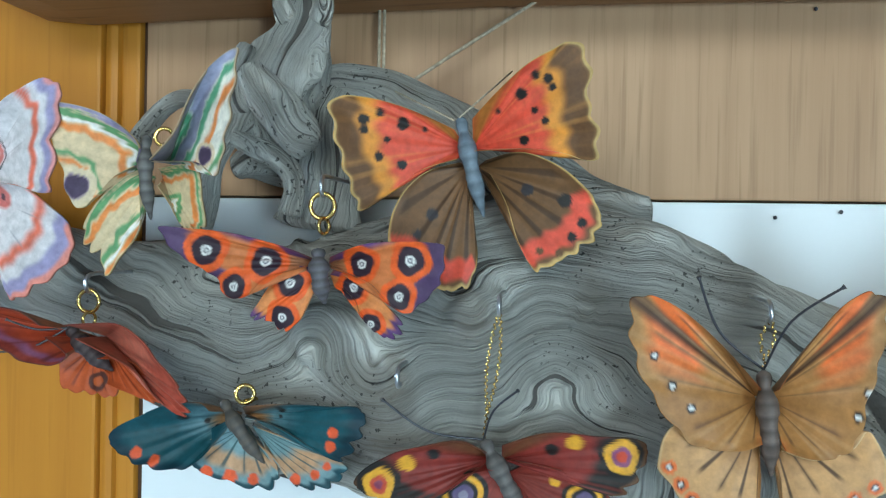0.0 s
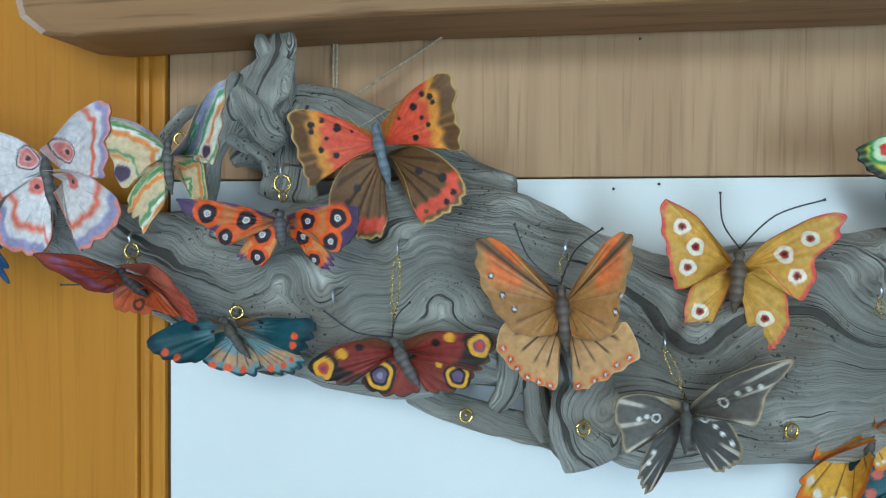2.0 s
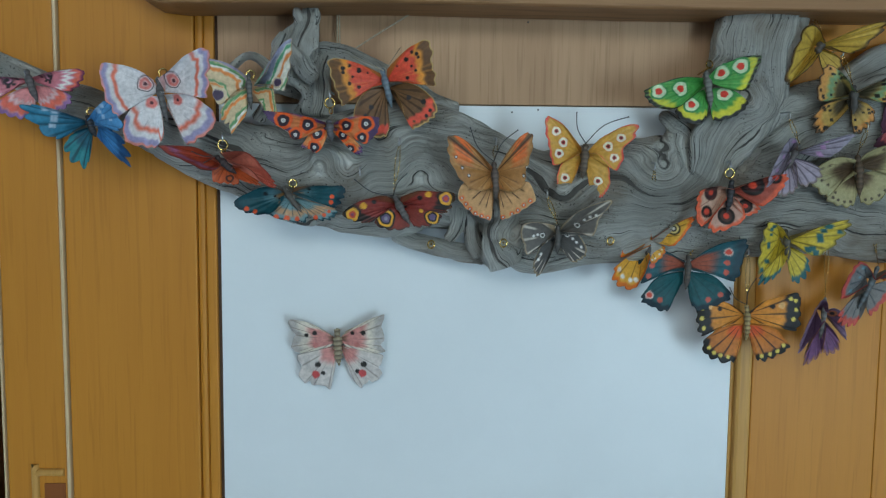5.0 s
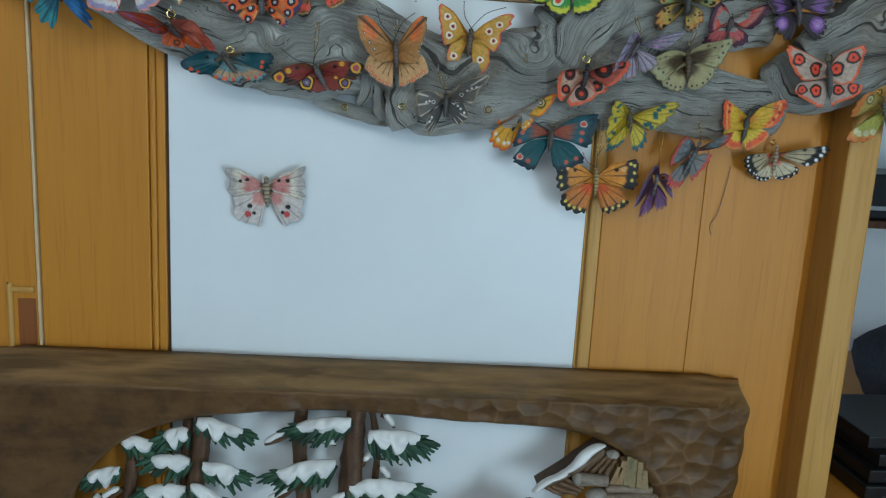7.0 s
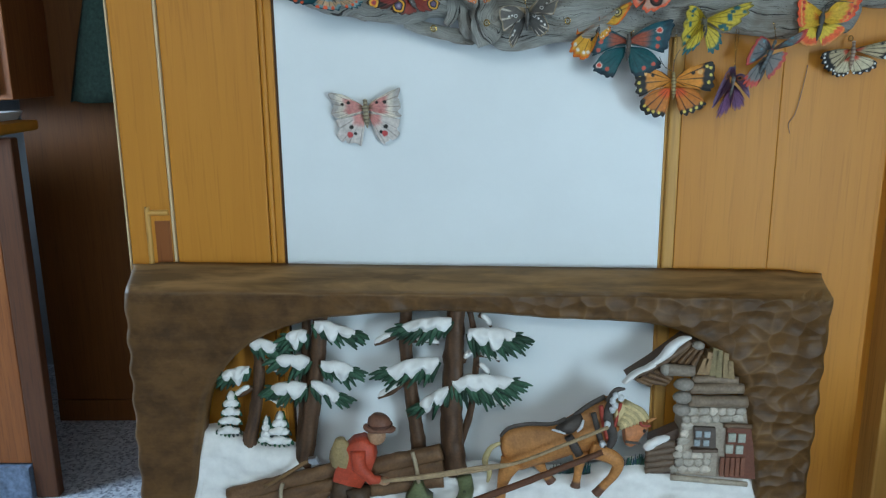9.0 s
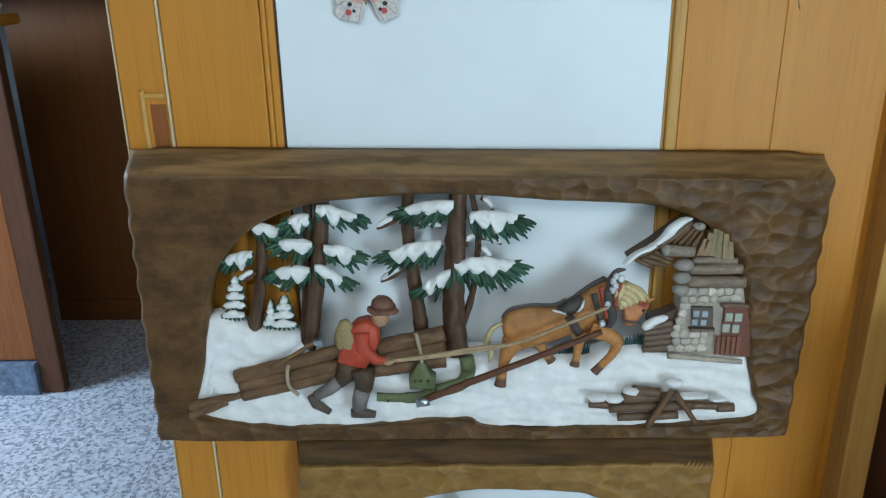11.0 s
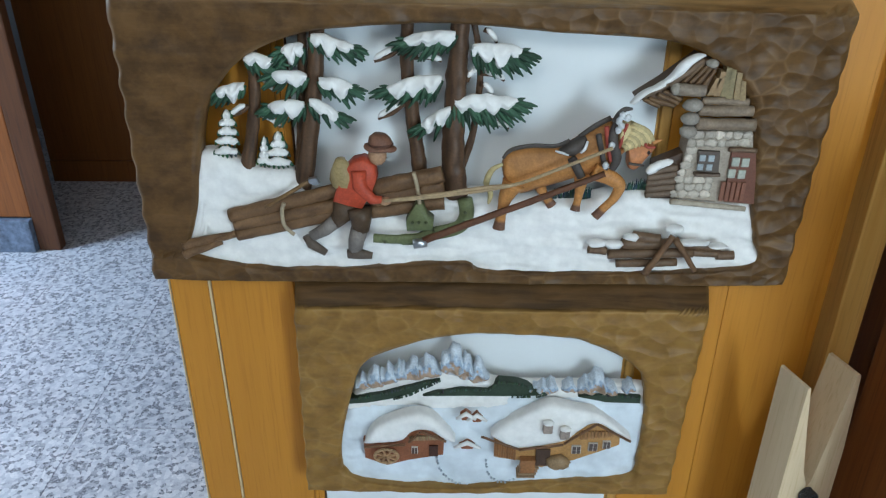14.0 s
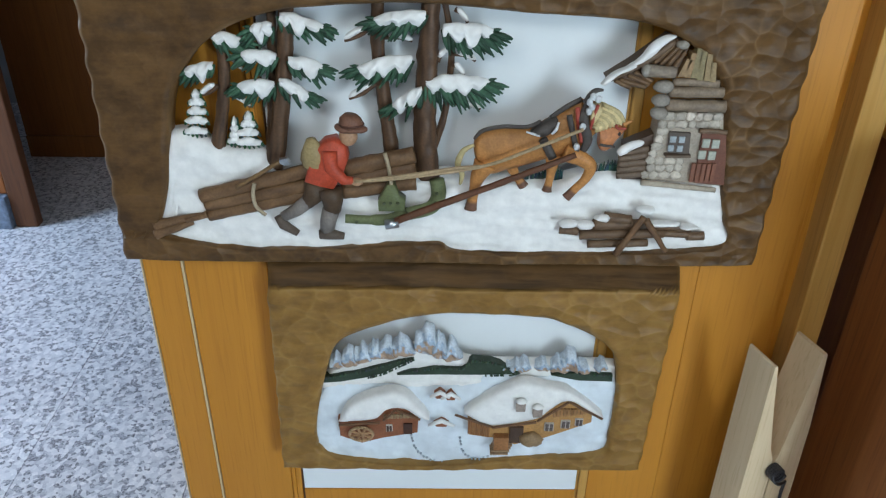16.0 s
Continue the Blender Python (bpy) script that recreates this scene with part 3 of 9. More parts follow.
def wing(name, parent, root, centre, cut, layers, marks, lift, scallop=(0.0, 0), seed=0, ns=54, nr=34, thick=0.0016):
    """A carved wing cut to its outline (millimetres from the butterfly's centre; its tip and inner corner by number), cupped and lifted off the wood."""
    pts, tip, corner = cut
    ctrl = curve([(centre[0] + a * 0.001 - root[0], centre[1] + b * 0.001 - root[2], 0) for a, b in pts], 12)
    size = max(p.length for p in ctrl)
    S = np.linspace(0, 1, ns + 1)
    along = np.interp(S, (0, 0.3, 0.7, 1), (0, tip, corner, len(pts) - 1)) * 12
    ca = np.interp(along, range(len(ctrl)), [p.x for p in ctrl])
    cb = np.interp(along, range(len(ctrl)), [p.y for p in ctrl])
    edge = smooth_step(S, 0.18, 0.30) * (1 - smooth_step(S, 0.70, 0.82))
    amp, waves = scallop
    grow = 1 + edge * amp * (np.abs(np.sin(S * waves * math.pi)) - 0.6) + edge * 0.014 * np.sin(S * 71 + seed)
    R = np.linspace(0.02, 1, nr + 1)
    s, r = np.meshgrid(S, R, indexing="ij")
    f = r * (1 + (grow[:, None] - 1) * r ** 4)
    x, z = ca[:, None] * f, cb[:, None] * f
    q = r * (0.62 + 0.38 * edge[:, None])
    vein = 0.0045 * np.cos(s * 9 * 2 * math.pi) * np.sin(r * 2.6)
    y = lift * size * (0.45 - r * 0.8 - 0.2 * r * r) - size * (0.07 * np.sin(r * 2.9) * np.sin(s * math.pi) + vein) + size * 0.05 * smooth_step(r, 0.82, 1.0) * np.sin(s * 14 + seed) * 0.4
    front = S <= 0.31
    lead = np.hypot(x[:, :, None] - x[front, -1][::2], z[:, :, None] - z[front, -1][::2]).min(-1) / size
    col = wing_paint(layers, marks, s.ravel(), r.ravel(), q.ravel(), x.ravel(), z.ravel(), lead.ravel(), (root[0] - centre[0], root[2] - centre[1]), size, seed)
    n = s.size
    front = np.stack([root[0] + x, root[1] + y, root[2] + z], -1).reshape(-1, 3)
    back = front + np.array([0, thick, 0])
    idx = np.arange(n).reshape(ns + 1, nr + 1)
    quads = np.stack([idx[:-1, :-1], idx[1:, :-1], idx[1:, 1:], idx[:-1, 1:]], -1).reshape(-1, 4)
    loop = np.concatenate([idx[:, -1], idx[-1, -2::-1], idx[-2::-1, 0], idx[0, 1:]])
    rim = np.stack([loop, np.roll(loop, -1), np.roll(loop, -1) + n, loop + n], -1)
    faces = np.concatenate([quads, quads[:, ::-1] + n, rim])
    under = np.repeat(np.array([[0.20, 0.13, 0.07]]), n, 0)
    form = Form()
    form.v, form.f, form.c = np.concatenate([front, back]).tolist(), faces.tolist(), np.concatenate([col, col * 0.5 + under * 0.5]).tolist()
    return part(name, form, PIGMENT, parent, "", True)


def body_form(head, tail, y, width, tint, dark, beads=False):
    form = Form()
    h, t = Vector((head[0], y, head[1])), Vector((tail[0], y, tail[1]))
    rows = 26
    pts, rad, cols = [], [], []
    for i in range(rows):
        u = i / (rows - 1)
        p = h.lerp(t, u)
        p.y -= 0.0025 * math.sin(u * math.pi)
        w = 0.62 * math.exp(-((u - 0.07) / 0.075) ** 2) + 0.95 * math.exp(-((u - 0.32) / 0.16) ** 2) + 0.85 * math.exp(-((u - 0.68) / 0.24) ** 2)
        w *= 1 + (0.22 if beads else 0.05) * math.sin(u * (52 if beads else 66))
        pts.append(p)
        rad.append(max(0.25, min(1.0, w)) * width * (1 if i not in (0, rows - 1) else 0.3))
    n = 12
    form.tube(pts, rad, n)
    for i in range(rows):
        g = 0.5 + 0.5 * math.sin(i * 2.1)
        cols += [tuple(tint[k] * g + dark[k] * (1 - g) for k in range(3))] * n
    form.c = cols
    return form


def ring(at, radius, wire, name, parent, mat, tilt=0.0):
    form = Form()
    pts = [(at[0] + radius * math.cos(a) * math.cos(tilt), at[1] + radius * math.cos(a) * math.sin(tilt), at[2] + radius * math.sin(a)) for a in [2 * math.pi * k / 20 for k in range(20)]]
    vs, fs = [], []
    for k, p in enumerate(pts):
        d = (Vector(p) - Vector(at)).normalized()
        for j in range(6):
            b = 2 * math.pi * j / 6
            vs.append(Vector(p) + d * wire * math.cos(b) + Vector((math.sin(tilt), -math.cos(tilt), 0)) * wire * math.sin(b))
    for k in range(20):
        for j in range(6):
            fs.append((k * 6 + j, k * 6 + (j + 1) % 6, ((k + 1) % 20) * 6 + (j + 1) % 6, ((k + 1) % 20) * 6 + j))
    form.add(vs, fs)
    return part(name, form, mat, parent, "", True)


def chain(top, low, parent, gap=0.0022):
    """Two fine strands of twisted links from the hook down to the body."""
    form = Form()
    top, low = Vector(top), Vector(low)
    n = max(6, int((low - top).length / 0.0013))
    for side in (-1, 1):
        for i in range(n):
            p = top.lerp(low, (i + 0.5) / n)
            p.x += side * gap * math.sin(math.pi * min(1, (i + 0.5) / n * 1.2 + 0.05)) + 0.0003 * (-1) ** i
            form.blob(p, (0.00055, 0.0005, 0.00075), 5)
    return part("chain", form, GOLD, parent, "fine twisted brass chain", True, "stuff")


def hook(at, parent, mat, size=0.0035, depth=0.03):
    """A small screw hook: its shank goes into the wood behind."""
    x, y, z = at
    pts = [(x, y + depth, z + size * 1.6), (x, y + 0.002, z + size * 1.6), (x, y - size, z + size * 1.1), (x, y - size * 1.2, z + size * 0.1), (x, y - size * 0.5, z - size * 0.6), (x, y + size * 0.3, z - size * 0.4)]
    return part("hook", Form().tube(curve(pts, 4), 0.0009, 8), mat, parent, "small screw hook", True)


def antennae(head, y, va, vb, parent, reach=1.0):
    for v in (va, vb):
        p0 = Vector((head[0], y - 0.002, head[1]))
        p2 = p0 + Vector((v[0], -0.012, v[1])) * reach
        p1 = p0.lerp(p2, 0.5) + Vector((-v[1], 0, v[0])) * 0.12
        part("antenna", Form().tube(curve([p0, p1, p2], 8), [0.00045] * 16 + [0.0009], 6), IRON, parent, "", True)


def butterfly(key, label, fore, hind, body=(0.20, 0.19, 0.18), dark=(0.08, 0.075, 0.07), lift=(0.25, 0.25), scallop=(0.05, 9), hscallop=(0.08, 9), width=0.0042, feelers=None, hang=None, beads=False, fr=None, hr=None):
    """One butterfly. hang: (kind, x, y, z) of its hook, ring or chain. feelers: tips of both antennae in millimetres from the head."""
    (cx, y, cz), (hx, hz, tx, tz), fl_, hl_, fr_, hr_ = SHAPES[key]
    mm = 0.001
    ob = thing("butterfly", (cx, y, cz), label, "butterfly ornament", "painted wooden butterflies")
    head, tail = (cx + hx * mm, cz + hz * mm), (cx + tx * mm, cz + tz * mm)
    seed = sum(ord(c) for c in key) % 97
    for side, (fw, hw) in enumerate(((fl_, hl_), (fr_, hr_))):
        sg = -1 if side == 0 else 1
        f0 = Vector(head).lerp(Vector(tail), 0.30) + Vector((sg * width * 0.35, 0))
        h0 = Vector(head).lerp(Vector(tail), 0.48) + Vector((sg * width * 0.35, 0))
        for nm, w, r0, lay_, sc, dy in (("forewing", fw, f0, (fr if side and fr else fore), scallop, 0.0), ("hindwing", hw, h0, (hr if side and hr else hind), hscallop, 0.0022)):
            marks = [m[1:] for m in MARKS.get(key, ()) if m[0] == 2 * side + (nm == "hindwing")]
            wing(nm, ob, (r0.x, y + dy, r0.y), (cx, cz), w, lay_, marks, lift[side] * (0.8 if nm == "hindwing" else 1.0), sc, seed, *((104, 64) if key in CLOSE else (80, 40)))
    part("body", body_form(head, tail, y - 0.001, width, body, dark, beads), PIGMENT, ob, "", True)
    if feelers:
        antennae(head, y, tuple(v * mm for v in feelers[:2]), tuple(v * mm for v in feelers[2:]), ob)
    if hang:
        kind, x, yy, z = hang
        if kind == "ring":
            hook((x, yy, z), ob, STEEL)
            ring((x, yy - 0.002, z - 0.006), 0.0048, 0.0009, "ring", ob, GOLD)
            ring((x + 0.001, yy - 0.003, z - 0.0135), 0.0030, 0.0007, "ring", ob, GOLD, 1.2)
        elif kind == "eye":
            ring((x, yy, z), 0.0038, 0.0009, "ring", ob, GOLD, 0.3)
            part("shank", Form().tube([(x, yy, z - 0.003), (x, yy + 0.035, z - 0.006)], 0.0009, 6), GOLD, ob, "", True)
        else:
            hook((x, yy, z), ob, STEEL)
            chain((x, yy - 0.003, z - 0.001), (head[0], y - 0.001, head[1]), ob)
    return ob


BLACK, INK, CREAM, WHITE_C = (0.025, 0.022, 0.02), (0.05, 0.045, 0.05), (0.72, 0.60, 0.42), (0.80, 0.78, 0.74)
CORAL = (0.80, 0.22, 0.14)
BROWN, PURPLE = (0.17, 0.085, 0.035), (0.14, 0.07, 0.19)


SHAPES, MARKS = {}, {}
CLOSE = ("redorange", "orange", "eyes", "wavy", "whitered", "teal", "peacock", "yelloweye", "green")


def outline(key, centre, axis, *cuts):
    """Centre in metres; then in millimetres from it: head and tail, and each wing's outline with its tip and corner."""
    SHAPES[key] = (centre, axis) + cuts


def place(key, centre, axis, *wings):
    """The same for a plain wing, spanned from its root by its tip and its inner corner."""
    cuts = []
    for k, (ax, az, bx, bz) in enumerate(wings):
        at = 0.30 if k % 2 == 0 else 0.48
        rx, rz = axis[0] + (axis[2] - axis[0]) * at, axis[1] + (axis[3] - axis[1]) * at
        plan, tip, corner = ((FORE, 4, 8), (HIND, 3, 8))[k % 2]
        cuts.append(([(rx, rz)] + [(rx + a * (ax - rx) + b * (bx - rx), rz + a * (az - rz) + b * (bz - rz)) for a, b in plan], tip, corner))
    SHAPES[key] = (centre, axis) + tuple(cuts)


def spots(key, *marks):
    """Ringed spots: the wing by number, the place in millimetres from the centre, and each ring's radius and tint."""
    MARKS[key] = marks


place("pink", (-0.3565, 0.530, 1.7433), (-5.1, 16.2, 5.1, -16.2), (-64.7, 4, -38.4, -16.2), (-35.4, -18.2, -2, -30.3), (50.6, 16.2, 36.4, -6.1), (36.4, -8.1, 14.2, -26.3))
place("blue", (-0.2959, 0.525, 1.7034), (-4, 11.1, 4, -11.1), (-61.3, 20.1, -29.2, -14.1), (-25.1, -16.1, -4, -38.2), (21.1, 26.1, 29.2, -5), (27.1, -7, 34.2, -37.2))
place("orangefold", (0.2757, 0.550, 1.5861), (1, 16.3, -1, -16.3), (-11.2, 22.5, -30.7, -12.3), (-37.8, -23.5, -14.3, -42.9), (41.9, 30.7, 22.5, 0), (17.4, -2, 4.1, -19.4))
place("purple", (0.4730, 0.566, 1.5039), (2, 26.4, -2, -26.4), (-10.2, 22.4, -29.5, -32.5), (-21.4, -38.6, -3.1, -32.5), (14.2, 12.2, 21.4, -18.3), (17.3, -22.4, 1, -32.5))
place("greyred", (0.5178, 0.562, 1.5409), (11.1, 24.3, -10.1, -25.3), (-14.2, 28.4, -29.4, -11.1), (-30.4, -26.3, -11.1, -36.5), (46.6, 37.5, 36.5, 18.2), (26.3, 6.1, 3, -29.4))
place("coralblack", (0.3532, 0.533, 1.6392), (2, 17.2, -2, -17.2), (-33.5, 4.1, -28.4, -30.4), (-21.3, -32.5, 16.2, -22.3), (52.7, 22.3, 28.4, -10.1), (28.4, -8.1, 15.2, -19.3))
place("lilac", (0.4158, 0.532, 1.6791), (7, 14, -7, -14), (-8, 18, -27.1, -30.1), (-16, -32.1, 5, -30.1), (56.1, 24.1, 30.1, 0), (29.1, -12, 9, -28.1))
place("yellowbrown", (0.4520, 0.562, 1.7951), (4.1, 8.1, -4.1, -8.1), (-19.2, 20.3, -35.4, -40.5), (-29.4, -33.4, -8.1, -18.2), (62.8, 26.3, 28.4, -8.1), (23.3, -13.2, 7.1, -29.4))
place("spotted", (0.4851, 0.550, 1.7404), (-1, 15.3, 1, -15.3), (-30.7, 34.7, -36.8, -3.1), (-34.7, -8.2, -31.7, -34.7), (58.2, 32.7, 27.6, -4.1), (22.5, -12.3, 2, -33.7))
place("pinkred", (0.5484, 0.560, 1.7199), (2, 14.3, -2, -14.3), (-20.4, 25.5, -26.6, -14.3), (-32.7, -20.4, -12.3, -28.6), (51.1, 28.6, 22.5, -7.2), (26.6, -15.3, 5.1, -27.6))
place("violet", (0.6362, 0.550, 1.7393), (-5, 19.2, 4, -19.2), (-51.5, 34.3, -32.3, -5), (-31.3, -8.1, -5, -35.3), (40.4, 40.4, 35.3, -1), (35.3, -7.1, 24.2, -32.3))
place("cream", (0.6467, 0.582, 1.5425), (1, 20.8, -1, -20.8), (-43.7, 3.1, -28.1, -21.9), (-26, -20.8, -3.1, -26), (69.7, 22.9, 41.6, -6.2), (36.4, -10.4, 4.2, -26))
place("oliveorange", (0.7757, 0.550, 1.6194), (-6.2, 18.5, 5.1, -18.5), (-29.9, 21.6, -48.4, -12.4), (-48.4, -34, -14.4, -38.1), (32.9, 27.8, 31.9, -8.2), (30.9, -17.5, 13.4, -35))
place("yellowteal", (0.4248, 0.555, 1.5861), (-2, 18.4, 2, -18.4), (-24.5, 24.5, -29.6, -29.6), (-28.6, -33.7, -7.2, -26.6), (59.3, 28.6, 26.6, -10.2), (23.5, -15.3, 7.2, -36.8))
outline('redorange', (0.0008, 0.517, 1.7433), (-5.1, 19.8, 5.1, -19.8),
        (((-7, 14.3), (-16.6, 18.8), (-30.3, 24.1), (-44.2, 27.4), (-57.3, 26.8), (-56.1, 14.2), (-51.6, 0.6), (-47, -10.6), (-43.3, -17.8), (-32, -9.4), (-19.6, -1.5), (-5.5, 2.6)), 4, 8),
        (((-5.4, 1.7), (-18.8, -2.4), (-28.9, -12.6), (-33.2, -26.1), (-29.5, -39.5), (-19.1, -46.6), (-11.1, -48.9), (-0.8, -46.8), (2.7, -35.4), (0, -21.1), (-1.6, -7.6)), 4, 7),
        (((0.6, 18), (10.3, 28.2), (21.9, 38.7), (31.3, 43.9), (39.2, 46.8), (45, 37.2), (44.6, 23.6), (48.2, 13), (47.2, 1.9), (34.2, 5), (21.4, 6.3), (1.9, 5.3)), 4, 8),
        (((5.8, 2.4), (19.1, 5.4), (33.1, 0.6), (43.8, -7.9), (49.9, -17.4), (48.4, -25.9), (41.2, -32.4), (33.9, -36.8), (25.4, -39.8), (18.7, -28.5), (14.1, -14.5), (7.7, -3.1)), 4, 8))
spots('redorange', (0, -43.4, 18.5, ((2.33, BLACK),)),
      (0, -43.1, 14.4, ((1.86, BLACK),)),
      (0, -36.9, 21.3, ((1.85, BLACK),)),
      (0, -27.6, 16.8, ((2.52, BLACK),)),
      (0, -19.1, 14.7, ((1.13, BLACK),)),
      (0, -33.7, 10.3, ((1.38, BLACK),)),
      (0, -36.8, 3.6, ((1.85, BLACK),)),
      (0, -27.5, 0.4, ((2.06, BLACK),)),
      (1, -15.7, -19.1, ((2.50, INK),)),
      (1, -21.5, -27, ((1.83, INK),)),
      (2, 19, 27.9, ((2.38, BLACK),)),
      (2, 24.5, 34.8, ((1.72, BLACK),)),
      (2, 29.2, 33.2, ((1.93, BLACK),)),
      (2, 31, 29.9, ((1.50, BLACK),)),
      (2, 9.9, 21.7, ((1.09, BLACK),)),
      (2, 24.3, 21.4, ((1.51, BLACK),)),
      (2, 28.5, 17.2, ((1.50, BLACK),)),
      (2, 20.4, 10.1, ((1.95, BLACK),)),
      (3, 21.8, -8.9, ((2.60, INK),)),
      (3, 36.5, -13.1, ((2.77, BLACK),)),
      (3, 43.1, -21.6, ((1.91, BLACK),)),
      (3, 39.4, -27.1, ((1.92, BLACK),)),
      (3, 34.8, -33.2, ((1.50, BROWN),)),
      (3, 27.3, -32.7, ((1.51, BROWN),)))
outline('wavy', (-0.1341, 0.512, 1.7381), (-1.3, 17.9, 1.3, -17.9),
        (((-2.9, 5.7), (-2.4, 13.7), (-12.7, 22.3), (-25.5, 28.2), (-43.8, 31.2), (-44.1, 22.5), (-40.8, 13.1), (-35.9, 2.5), (-33.9, -8.1), (-28.7, -13.4), (-21, -8), (-12.3, -0.2), (-4.2, 4.2)), 4, 9),
        (((-4.2, 2.8), (-12.6, -1.4), (-24, -11.4), (-29, -20.9), (-26.3, -29.1), (-20.5, -32.5), (-18.8, -41.2), (-12, -33.5), (-3.3, -21.6), (-3.5, -6.2)), 3, 6),
        (((8.6, 5.7), (19, 17.2), (25.8, 32.6), (33.9, 43.5), (43.6, 49.4), (43.8, 36.7), (42.2, 21.5), (39.2, 8.4), (35.8, -0.4), (31.1, 2.9), (26.3, 5.1), (9.3, 5)), 4, 8),
        (((6.1, 3.3), (17.1, 5), (23.3, 2.7), (25.2, -8.7), (26.2, -20.1), (21.3, -21.3), (15.6, -19.1), (11.2, -11.1), (5.7, -3.7)), 4, 6))
spots('wavy', (0, -30.1, -4.3, ((8.60, CREAM), (5.47, (0.30, 0.22, 0.30)), (4.95, (0.10, 0.07, 0.12)),)),
      (2, 29.2, 7.9, ((5.82, CREAM), (4.12, (0.30, 0.22, 0.30)), (3.64, (0.10, 0.07, 0.12)),)))
outline('whitered', (-0.2210, 0.515, 1.7295), (-4.6, 22.4, 4.6, -22.4),
        (((-8.9, 19.3), (-20.7, 27.3), (-38.5, 32.9), (-58.9, 33.1), (-58.8, 17.8), (-54.6, 0.1), (-47.1, -11.7), (-41.8, -16.4), (-24.5, -1.2), (-6.9, 5.6)), 3, 7),
        (((-5.7, 3.3), (-19, 2), (-30.2, -8.3), (-39.1, -23.4), (-37.2, -41.4), (-20.3, -46), (-8.2, -47), (-0.6, -34.8), (-1.3, -13.5)), 3, 6),
        (((-1.6, 19.5), (11.2, 28.1), (26.4, 41.8), (44.5, 49.1), (49.1, 40.4), (47.6, 22.8), (45.4, 2.2), (25.6, 4.8), (1.1, 6.4)), 3, 6),
        (((2.8, 4.6), (24.6, 5.2), (39.5, -1.7), (52.5, -14.6), (49.2, -28.4), (35.7, -38.8), (24.7, -43.7), (14.8, -25.9), (5.6, -7.3)), 3, 6))
spots('whitered', (0, -16.9, 15.2, ((7.84, INK), (6.94, (0.80, 0.62, 0.62)), (5.73, (0.76, 0.27, 0.24)), (3.02, (0.72, 0.40, 0.38)), (1.81, (0.12, 0.05, 0.06)),)),
      (1, -11.7, -3.1, ((6.00, (0.78, 0.50, 0.48)), (4.91, (0.76, 0.24, 0.21)), (1.64, (0.12, 0.04, 0.05)),)),
      (2, 10.4, 18.9, ((7.44, INK), (6.58, (0.80, 0.62, 0.62)), (5.44, (0.76, 0.27, 0.24)), (2.86, (0.72, 0.40, 0.38)), (1.72, (0.12, 0.05, 0.06)),)),
      (3, 13.7, 0.1, ((5.66, (0.78, 0.50, 0.48)), (4.63, (0.76, 0.24, 0.21)), (1.54, (0.12, 0.04, 0.05)),)))
outline('eyes', (-0.0527, 0.495, 1.6996), (-1.5, 10.5, 1.5, -10.5),
        (((-4.9, 7.8), (-18, 11.9), (-36.1, 15.8), (-52.2, 17.2), (-63.2, 17.3), (-57.9, 9.4), (-49.7, 3.5), (-40.8, -1.5), (-36.1, -8.4), (-27.7, -8.1), (-20.4, -0.9), (-5.2, 3.9)), 4, 8),
        (((-4.8, 3.5), (-15, 2.5), (-23.4, -7.2), (-27.6, -16), (-21.4, -17.5), (-14.5, -21.1), (-7.9, -15.7), (-5.1, -4.7)), 3, 5),
        (((4.5, 7.4), (16.7, 12.3), (31.6, 13.6), (46.7, 12.5), (47.1, 3.3), (44.9, -2.9), (38.8, -9.3), (33.2, -12.7), (25.7, -7.6), (19.1, -1.6), (5.1, 3.1)), 3, 7),
        (((4.6, 2.5), (16.3, -1.8), (22.9, -7.8), (30.8, -17), (27.5, -22.3), (21.5, -20.5), (15.5, -14.4), (12.6, -8.2), (5.2, -4.4)), 3, 5))
